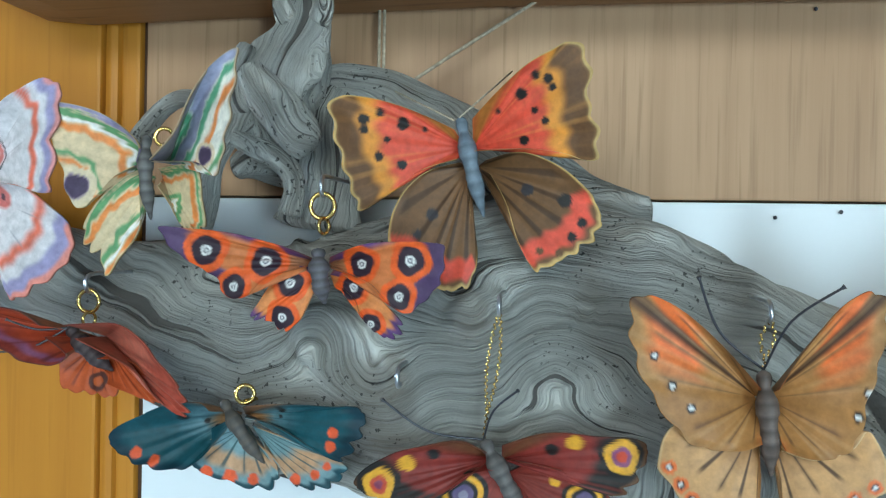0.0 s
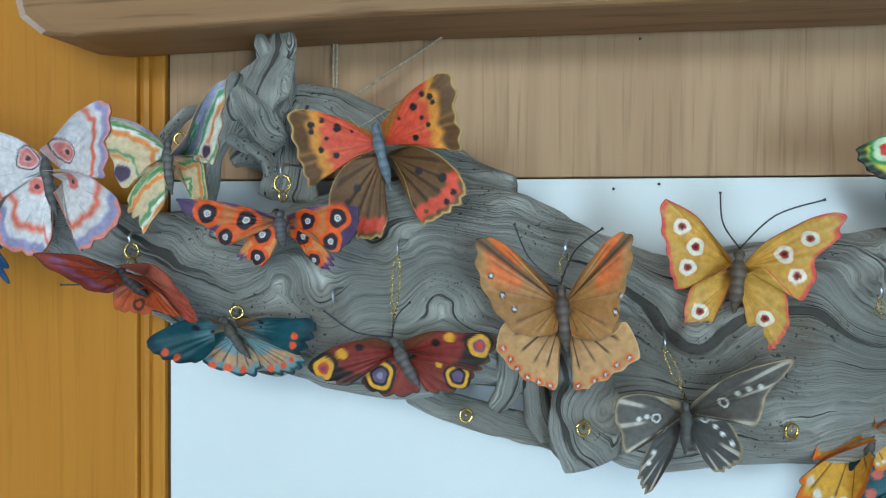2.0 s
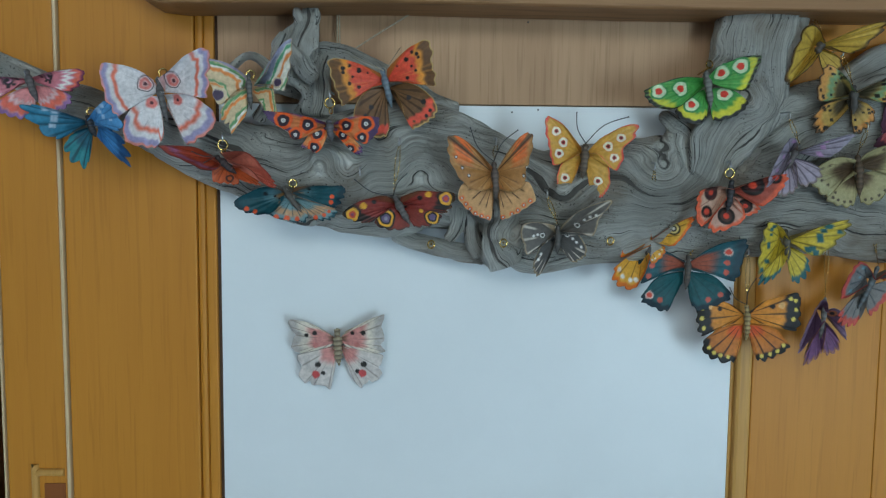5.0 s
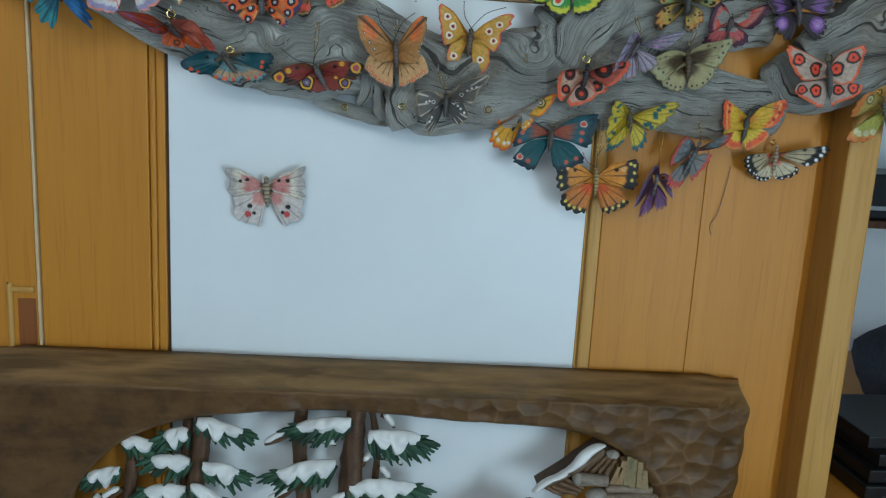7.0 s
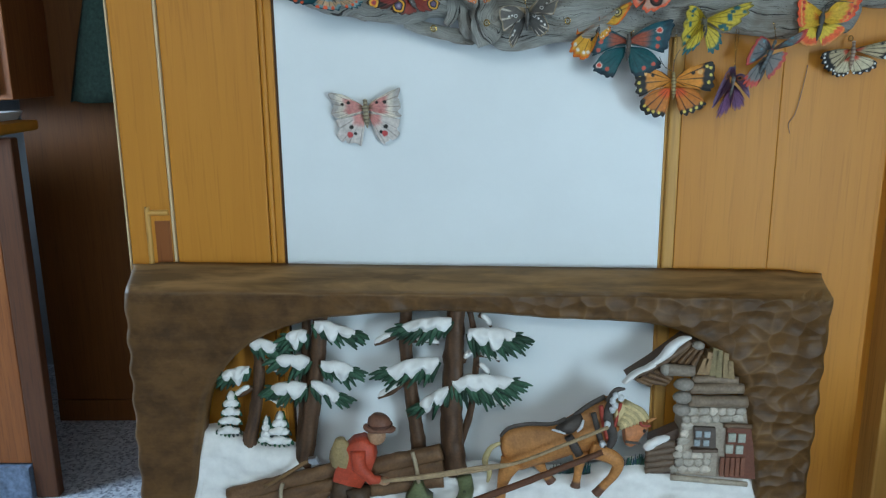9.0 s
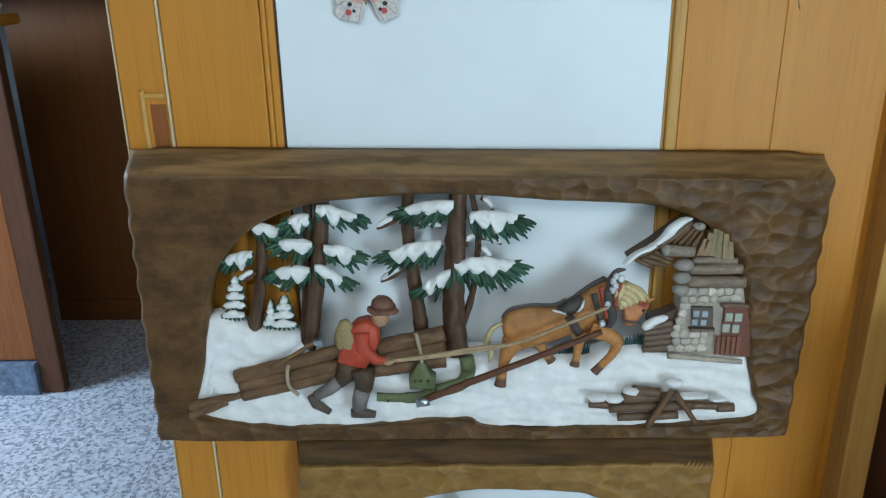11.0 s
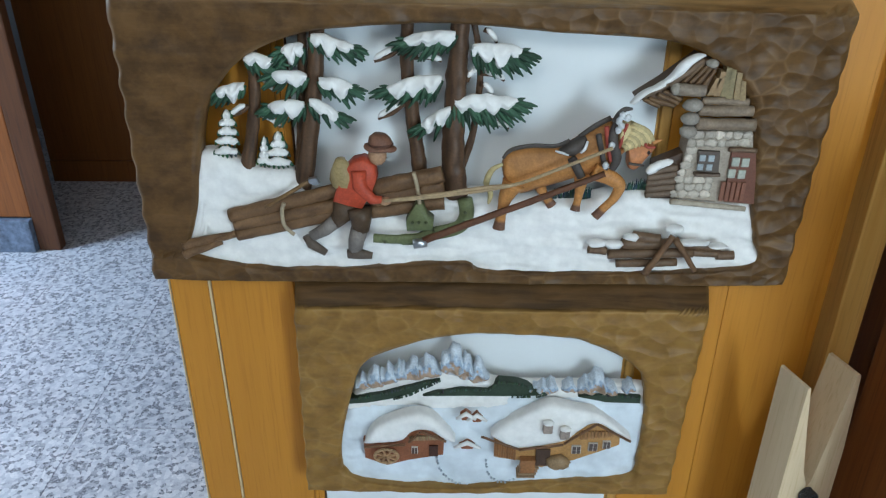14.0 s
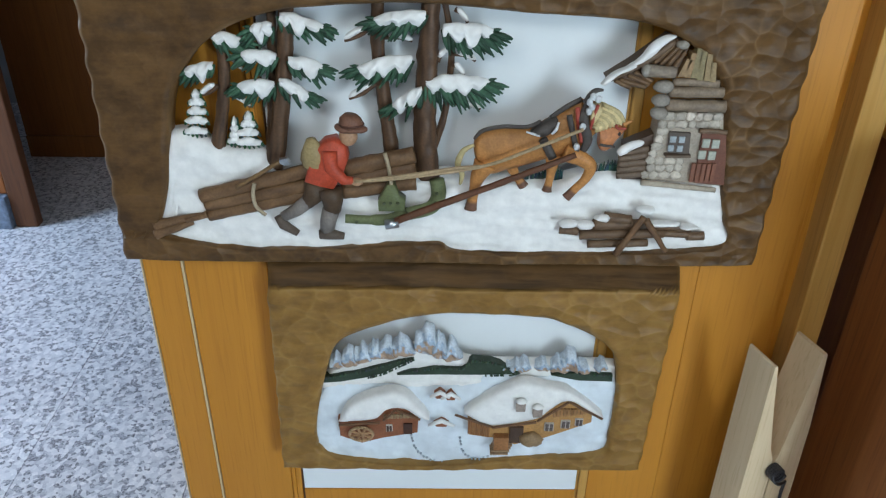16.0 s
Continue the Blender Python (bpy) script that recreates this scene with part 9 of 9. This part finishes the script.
def house(walls, wall_tint, roof, eave):
    body_ = part("farmhouse", Form().slab(walls, 0.538, 0.565, wall_tint, 0.002), PIGMENT, farm, "carved timber farmhouse under deep snow")
    part("roof_snow", swell(Form(), roof, 0.536, 0.012, SNOW_C, 60, 14, 9, 0.25, 0.02), SNOW, body_, "thick white roof snow", True)
    for a, b in eave:
        part("eave_board", ridged(Form(), a, b, 0.0026, 0.0026, 0.529, (0.24, 0.11, 0.05), LOG_D, 8, 8), BARK, body_, "", True)
    return body_


mill = house([(-0.0980, 0.3940), (-0.0220, 0.4090), (0.0100, 0.4270), (0.0560, 0.4060), (0.0540, 0.3590), (-0.0120, 0.3450), (-0.0550, 0.3310), (-0.0960, 0.3490)], (0.27, 0.095, 0.045), [(-0.0970, 0.3890), (-0.0730, 0.4310), (-0.0210, 0.4580), (0.0170, 0.4630), (0.0480, 0.4420), (0.0770, 0.3970), (0.0560, 0.4030), (0.0280, 0.4230), (-0.0040, 0.4200), (-0.0290, 0.3950)], (((-0.0960, 0.3850), (-0.0180, 0.3920)), ((-0.0110, 0.3980), (0.0100, 0.4220)), ((0.0120, 0.4240), (0.0590, 0.4010))))
wheel = Form()
for k in range(24):
    a0, a1 = 2 * math.pi * k / 24, 2 * math.pi * (k + 1) / 24
    c = (-0.0540, 0.3640)
    wheel.tube([(c[0] + 0.022 * math.cos(a0), 0.528, c[1] + 0.0165 * math.sin(a0)), (c[0] + 0.022 * math.cos(a1), 0.528, c[1] + 0.0165 * math.sin(a1))], 0.0032, 6, 1, (0.42, 0.26, 0.14))
for k in range(4):
    a0 = math.pi * k / 4 + 0.3
    wheel.tube([(c[0] + 0.021 * math.cos(a0), 0.527, c[1] + 0.016 * math.sin(a0)), (c[0] - 0.021 * math.cos(a0), 0.527, c[1] - 0.016 * math.sin(a0))], 0.0026, 6, 1, (0.40, 0.22, 0.11))
part("mill_wheel", wheel, PIGMENT, mill, "carved mill wheel", True)


def openings(parent, spots, tint, nm):
    for x, z, w, h in spots:
        cx_, cz_ = X4 + x * K4, Z4 - z * M4
        q = part(nm, Form().box(cx_ - w * K4, cx_ + w * K4, 0.5345, 0.540, cz_ - h * M4, cz_ + h * M4, 0.001, (0.55, 0.50, 0.46)), PIGMENT, parent)
        for sx, sz in ((-1, -1), (1, -1), (-1, 1), (1, 1)):
            if nm == "window":
                px, pz = cx_ + sx * w * 0.45 * K4, cz_ + sz * h * 0.45 * M4
                part("pane", Form().box(px - w * 0.36 * K4, px + w * 0.36 * K4, 0.533, 0.535, pz - h * 0.36 * M4, pz + h * 0.36 * M4, 0, tint), PIGMENT, None if parent is None else q)


def planks(parent, x0, x1, top0, top1, low0, low1, n, tint):
    for k in range(n):
        u = (k + 0.5) / n
        w = (x1 - x0) / n
        x = x0 + (x1 - x0) * u
        g = 0.85 + 0.3 * ((k * 7) % 5) / 4
        part("board", Form().box(X4 + (x - w * 0.42) * K4, X4 + (x + w * 0.42) * K4, 0.5335, 0.5375, Z4 - (low0 + (low1 - low0) * u) * M4, Z4 - (top0 + (top1 - top0) * u) * M4, 0.0008, tuple(v * g for v in tint)), PIGMENT, parent)


openings(mill, ((360, 442, 9, 9),), (0.10, 0.06, 0.05), "window")
planks(mill, 345, 425, 405, 400, 415, 412, 9, (0.30, 0.20, 0.11))
part("door", Form().box((0.0270, 0.3580)[0], (0.0440, 0.3590)[0], 0.534, 0.54, (0.0270, 0.3580)[1], (0.0270, 0.3840)[1], 0.001, (0.07, 0.03, 0.02)), PIGMENT, mill)
hof = house([(0.1500, 0.3980), (0.2110, 0.3850), (0.2670, 0.3910), (0.3310, 0.4470), (0.3870, 0.4160), (0.3880, 0.3880), (0.3050, 0.3490), (0.2430, 0.3290), (0.1990, 0.3470), (0.1540, 0.3540)], (0.46, 0.24, 0.085), [(0.1430, 0.4120), (0.1660, 0.4390), (0.2260, 0.4780), (0.2530, 0.4880), (0.3010, 0.4770), (0.3430, 0.4650), (0.4060, 0.4070), (0.3870, 0.4140), (0.3390, 0.4440), (0.3060, 0.4240), (0.2800, 0.3980), (0.1970, 0.3800), (0.1610, 0.3980)], (((0.1250, 0.4130), (0.1970, 0.3830)), ((0.1970, 0.3810), (0.2800, 0.3960)), ((0.2820, 0.3980), (0.3380, 0.4460)), ((0.3400, 0.4460), (0.4050, 0.4050))))
openings(hof, ((805, 436, 13, 11), (850, 428, 13, 11), (887, 422, 11, 10)), (0.12, 0.09, 0.08), "window")
planks(hof, 578, 640, 412, 430, 455, 465, 9, (0.30, 0.13, 0.05))
planks(hof, 812, 905, 385, 385, 408, 398, 10, (0.34, 0.17, 0.07))
part("door", Form().box((0.2310, 0.3380)[0], (0.2580, 0.3390)[0], 0.533, 0.54, (0.2310, 0.3380)[1], (0.2280, 0.3780)[1], 0.001, (0.08, 0.045, 0.03)), PIGMENT, hof)
part("porch", Form().box((0.2010, 0.3260)[0], (0.2300, 0.3270)[0], 0.524, 0.54, (0.2010, 0.3230)[1], (0.1990, 0.3590)[1], 0.002, (0.30, 0.13, 0.05)), PIGMENT, hof)
part("hay_heap", Form().blob(((0.2730, 0.3490)[0], 0.532, (0.2730, 0.3490)[1]), (0.023, 0.012, 0.017), 14, (0.30, 0.19, 0.10), 0.2), PIGMENT, hof, "", True)
for k in range(4):
    part("step", Form().box(X4 + (655 - k * 4) * K4, X4 + (705 - k * 4) * K4, 0.528 - k * 0.003, 0.545, Z4 - (485 + k * 5) * M4, Z4 - (481 + k * 5) * M4, 0.0008, (0.34, 0.22, 0.13)), PIGMENT, hof)
for x, z in ((718, 360), (765, 375)):
    ch = part("chimney", Form().box(X4 + (x - 13) * K4, X4 + (x + 13) * K4, 0.514, 0.530, Z4 - (z + 14) * M4, Z4 - (z - 10) * M4, 0.002, (0.33, 0.26, 0.22)), PIGMENT, hof)
    part("snow", Form().blob((X4 + x * K4, 0.518, Z4 - (z - 12) * M4), (16 * K4, 0.008, 6 * M4), 12, SNOW_C, 0.2), SNOW, ch, "", True)
for x, z, w in ((500, 362, 26), (530, 366, 26), (505, 440, 36)):
    hb = part("hay_barn", Form().slab([(X4 + (x - w * 0.4) * K4, Z4 - (z + 8) * M4), (X4 + (x + w * 0.4) * K4, Z4 - (z + 8) * M4), (X4 + (x + w * 0.6) * K4, Z4 - (z - 2) * M4), (X4 + x * K4, Z4 - (z - 12) * M4), (X4 + (x - w * 0.6) * K4, Z4 - (z - 2) * M4)], 0.546, 0.56, (0.28, 0.10, 0.05), 0.001), PIGMENT, farm, "tiny carved hay barn")
    part("roof_snow", Form().tube([(X4 + (x - w) * K4, 0.543, Z4 - (z + 1) * M4), (X4 + x * K4, 0.541, Z4 - (z - 14) * M4), (X4 + (x + w) * K4, 0.543, Z4 - (z + 2) * M4)], [0.003, 0.005, 0.003], 8, 0.9, SNOW_C), SNOW, hb, "", True)
# two looping trails of steps across the snow
for loop in ([(0.041, 0.339), (0.050, 0.304), (0.072, 0.279), (0.102, 0.268), (0.121, 0.266)], [(0.137, 0.332), (0.144, 0.296), (0.169, 0.277), (0.200, 0.290), (0.212, 0.303)]):
    for k, p in enumerate(curve([(x, z, 0) for x, z in loop], 4)):
        part("footprint", Form().blob((p.x, 0.5515, p.y + 0.0012 * (-1) ** k), (0.0026, 0.0040, 0.0013), 8, (0.46, 0.52, 0.58)), PIGMENT, farm, "", True)

# ---- the board that hangs above the branch ----
board = thing("hanging_board", (0.2, 0.57, 1.83), "brown stained wooden board with rounded corners above", "board")
board_edge = [(-0.268, 2.16), (-0.267, 1.866), (-0.260, 1.842), (-0.244, 1.830), (-0.218, 1.827), (0.0, 1.830), (0.25, 1.827), (0.5, 1.826), (0.73, 1.828), (0.748, 1.85), (0.75, 2.16)]
BOARD = wood("brown_stained_board", (0.36, 0.19, 0.085), (0.24, 0.12, 0.048), (0.10, 0.045, 0.018), grain=(2.5, 40, 60), coat=0.05)
part("panel", Form().slab(board_edge, 0.530, 0.596, (1, 1, 1), 0.004), BOARD, board)

# ---- the oversized clothes peg ----
peg = thing("clothes_peg", (0.69, 0.49, 0.0), "giant raw pine clothes peg standing on the floor", "clothes peg")


def turned(form):
    """Sets a form drawn square-on (across, deep, up) at the peg's slant to the wardrobe."""
    form.v = [(0.647 + 0.9464 * u - 0.3230 * w, 0.421 + 0.3230 * u + 0.9464 * w, z) for u, w, z in form.v]
    return form


part("prong", turned(Form().slab([(0.0, 0.0), (0.0, 0.617), (0.002, 0.620), (0.006, 0.619), (0.022, 0.530), (0.044, 0.424), (0.057, 0.392), (0.058, 0.376), (0.052, 0.366), (0.060, 0.352), (0.062, 0.0)], 0.0, 0.066, (1, 1, 1), 0.0006)), PINE, peg)
part("prong", turned(Form().slab([(0.127, 0.0), (0.125, 0.290), (0.121, 0.457), (0.1075, 0.619), (0.105, 0.623), (0.099, 0.622), (0.083, 0.510), (0.067, 0.396), (0.060, 0.380), (0.066, 0.366), (0.0635, 0.352), (0.065, 0.0)], 0.0, 0.066, (1, 1, 1), 0.0006)), PINE, peg)
coil = Form()
for k in range(4):
    for j in range(18):
        a0, a1 = 2 * math.pi * j / 18, 2 * math.pi * (j + 1) / 18
        y = -0.002 - 0.005 * k
        coil.tube([(0.059 + 0.0125 * math.cos(a0), y - 0.005 * j / 18, 0.370 + 0.0125 * math.sin(a0)), (0.059 + 0.0125 * math.cos(a1), y - 0.005 * (j + 1) / 18, 0.370 + 0.0125 * math.sin(a1))], 0.0031, 8)
coil.tube(curve([(0.050, -0.022, 0.361), (0.062, -0.021, 0.349), (0.080, -0.016, 0.341), (0.091, -0.010, 0.336), (0.096, -0.006, 0.326), (0.098, -0.003, 0.300), (0.099, -0.003, 0.262), (0.099, 0.004, 0.252)], 5), 0.0029, 8)
part("spring", turned(coil), IRON, peg, "dark coiled steel spring", True)

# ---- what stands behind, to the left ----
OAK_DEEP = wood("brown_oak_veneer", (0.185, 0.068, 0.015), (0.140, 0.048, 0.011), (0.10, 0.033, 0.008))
back = thing("back_cabinet", (-1.1, 2.66, 0.0), "tall brown wooden cabinet front in the shade", "cabinet")
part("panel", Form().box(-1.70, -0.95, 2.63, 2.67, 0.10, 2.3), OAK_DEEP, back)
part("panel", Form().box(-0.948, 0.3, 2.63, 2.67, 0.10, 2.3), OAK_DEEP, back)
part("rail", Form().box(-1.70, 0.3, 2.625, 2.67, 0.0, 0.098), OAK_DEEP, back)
chest = thing("low_cabinet", (-2.0, 2.3, 0.0), "reddish brown cabinet on a blue-grey stone plinth", "cabinet")
STONE = painted("blue_grey_marble", (0.14, 0.18, 0.25), 0.3, 0.3, 40)
part("body", Form().box(-2.9, -1.475, 1.99, 2.05, 0.135, 1.31, 0.004), CHERRY, chest)
part("side_post", Form().box(-1.472, -1.39, 1.985, 2.03, 0.0, 1.31, 0.006), DARKWOOD, chest)
part("plinth", Form().box(-2.9, -1.475, 1.965, 2.04, 0.0, 0.13, 0.004), STONE, chest, "blue-grey marble plinth")
part("top", Form().box(-2.9, -1.455, 1.94, 2.30, 1.312, 1.35, 0.012), OAK, chest, "rounded oak worktop")
hutch = thing("wall_cabinet", (-2.0, 2.45, 1.43), "wooden wall cabinet with a pale framed door", "cabinet")
part("body", Form().box(-2.8, -1.55, 2.32, 2.625, 1.42, 2.3, 0.004), CHERRY, hutch)
hd = part("door", Form().box(-2.2, -1.59, 2.30, 2.318, 1.44, 2.28, 0.004), CHERRY, hutch)
part("panel", Form().box(-2.14, -1.66, 2.293, 2.299, 1.50, 2.22, 0.003), OAK_PALE, hd, "pale inset panel")
part("plate", Form().box(-1.90, -1.72, 2.288, 2.292, 1.69, 1.72, 0.001, (0.7, 0.7, 0.7)), WHITE, hd)
papers = thing("paper_stack", (-1.63, 2.2, 1.352), "loose stack of white papers on the cabinet", "paper")
for k in range(6):
    part("sheet", Form().box(-1.78 + 0.006 * k, -1.52 + 0.004 * k, 2.02 + 0.005 * k, 2.28, 1.3522 + 0.0052 * k, 1.3568 + 0.0052 * k, 0.001), WHITE, papers)
FELT = painted("dark_green_felt", (0.012, 0.028, 0.018), 0.95, 0.3, 80)
coat = thing("coat", (-1.18, 2.52, 1.42), "dark green coat hanging on the cabinet", "coat")
cf = Form()
rows = []
for i in range(14):
    u = i / 13
    z = 2.05 - 0.64 * u
    w = 0.06 + 0.175 * u ** 0.8
    rows.append([(-1.20 + w * math.cos(2 * math.pi * k / 28) * (1 + 0.10 * math.sin(7 * 2 * math.pi * k / 28)), 2.53 + w * 0.38 * math.sin(2 * math.pi * k / 28) * (1 + 0.10 * math.sin(5 * 2 * math.pi * k / 28)), z + 0.012 * math.sin(k * 1.3) * u) for k in range(28)])
cf.add([p for r in rows for p in r], [(i * 28 + k, i * 28 + (k + 1) % 28, (i + 1) * 28 + (k + 1) % 28, (i + 1) * 28 + k) for i in range(13) for k in range(28)] + [tuple(range(28)), tuple(range(13 * 28, 14 * 28))])
part("cloth", cf, FELT, coat, "", True)
part("peg", Form().tube([(-1.20, 2.63, 2.06), (-1.20, 2.53, 2.07)], 0.01, 8), OAK, coat, "", True)

# ---- what stands to the right, past the post ----
counter = thing("counter", (1.25, 0.4, 0.0), "reddish wooden counter with a rounded golden oak top", "counter")
part("top", Form().tube([(0.822, 0.08, 0.952), (0.822, 0.55, 0.952), (0.827, 0.566, 0.952)], [0.026, 0.026, 0.020], 14).box(0.822, 1.9, 0.08, 0.568, 0.928, 0.978, 0.012).box(0.845, 1.9, 0.5685, 1.50, 0.928, 0.978, 0.012), OAK, counter, "rounded oak worktop edge", True)
part("side", Form().box(0.832, 0.868, 0.10, 0.57, 0.08, 0.925, 0.002), CHERRY, counter)
part("body", Form().box(0.870, 1.9, 0.11, 1.48, 0.0, 0.925, 0.002), CHERRY, counter)
part("plinth", Form().box(0.864, 0.869, 0.11, 0.57, 0.0, 0.078, 0), DARKWOOD, counter)
BLACK_P = painted("black_plastic", (0.012, 0.012, 0.014), 0.35, 0.2, 50)
FABRIC = painted("black_fabric", (0.016, 0.018, 0.024), 0.9, 0.3, 120)
bag = thing("bag", (1.30, 1.05, 0.98), "black soft fabric bag on the counter", "bag")
part("body", Form().blob((1.33, 1.06, 1.075), (0.17, 0.14, 0.105), 24, (1, 1, 1), 0.25, 6), FABRIC, bag, "", True)
part("handle", Form().tube(curve([(1.22, 1.0, 1.12), (1.27, 0.98, 1.19), (1.38, 0.98, 1.19), (1.43, 1.0, 1.12)], 6), 0.009, 8), FABRIC, bag, "", True)
for k, (x0, x1, y0, y1, z0, z1) in enumerate(((0.92, 1.36, 0.66, 0.92, 0.979, 1.006), (0.93, 1.34, 0.67, 0.91, 1.007, 1.030), (0.95, 1.34, 0.68, 0.90, 1.031, 1.054), (0.94, 1.30, 0.70, 0.90, 1.055, 1.078))):
    case = thing("disc_case", (x0, y0, z0), "flat dark plastic case stacked on the counter", "case", "stacked cases")
    part("shell", Form().box(x0, x1, y0, y1, z0, z1, 0.003), BLACK_P, case)
    part("label_strip", Form().box(x0 + 0.03, x1 - 0.05, y0 - 0.001, y0 + 0.001, z0 + 0.007, z0 + 0.011, 0), WHITE if k == 1 else IRON, case)
screen = thing("audio_unit", (1.5, 1.62, 1.30), "black audio unit on a wall shelf", "audio unit")
part("case", Form().box(1.25, 1.95, 1.56, 1.80, 1.335, 1.46, 0.006), BLACK_P, screen)
part("front_strip", Form().box(1.27, 1.93, 1.556, 1.559, 1.36, 1.372, 0.001), STEEL, screen)
shelf = thing("wall_shelf", (1.5, 1.68, 1.31), "dark narrow wall shelf", "shelf")
part("shelf_board", Form().box(1.2, 2.0, 1.54, 1.83, 1.312, 1.333, 0.003), DARKWOOD, shelf)
wall_r = part("wall_partition", Form().box(0.95, 2.7, 1.83, 1.90, 0.0, 2.6, 0), WHITE)
tagged(wall_r, "white painted partition wall behind the counter", "wall", kind="structure")

# ---- floor ----
floor_slab = part("floor", Form().box(-3.4, 2.8, -3.0, 3.4, -0.1, -0.006, 0), GROOVE, None, "speckled grey terrazzo floor of polished tiles")
tagged(floor_slab, category="floor", kind="structure")
tile_me = None
for ix in range(15):
    for iy in range(16):
        x, y = -3.39 + ix * 0.413, -2.99 + iy * 0.40
        if tile_me is None:
            t0 = part("tile", Form().box(0.0008, 0.4122, 0.0008, 0.3992, -0.005, 0.0, 0.0006), TERRAZZO, floor_slab)
            tile_me = t0.data
            t0.location = (x, y, 0)
        else:
            t1 = new("tile", tile_me)
            t1.parent = floor_slab
            t1.location = (x, y, 0)
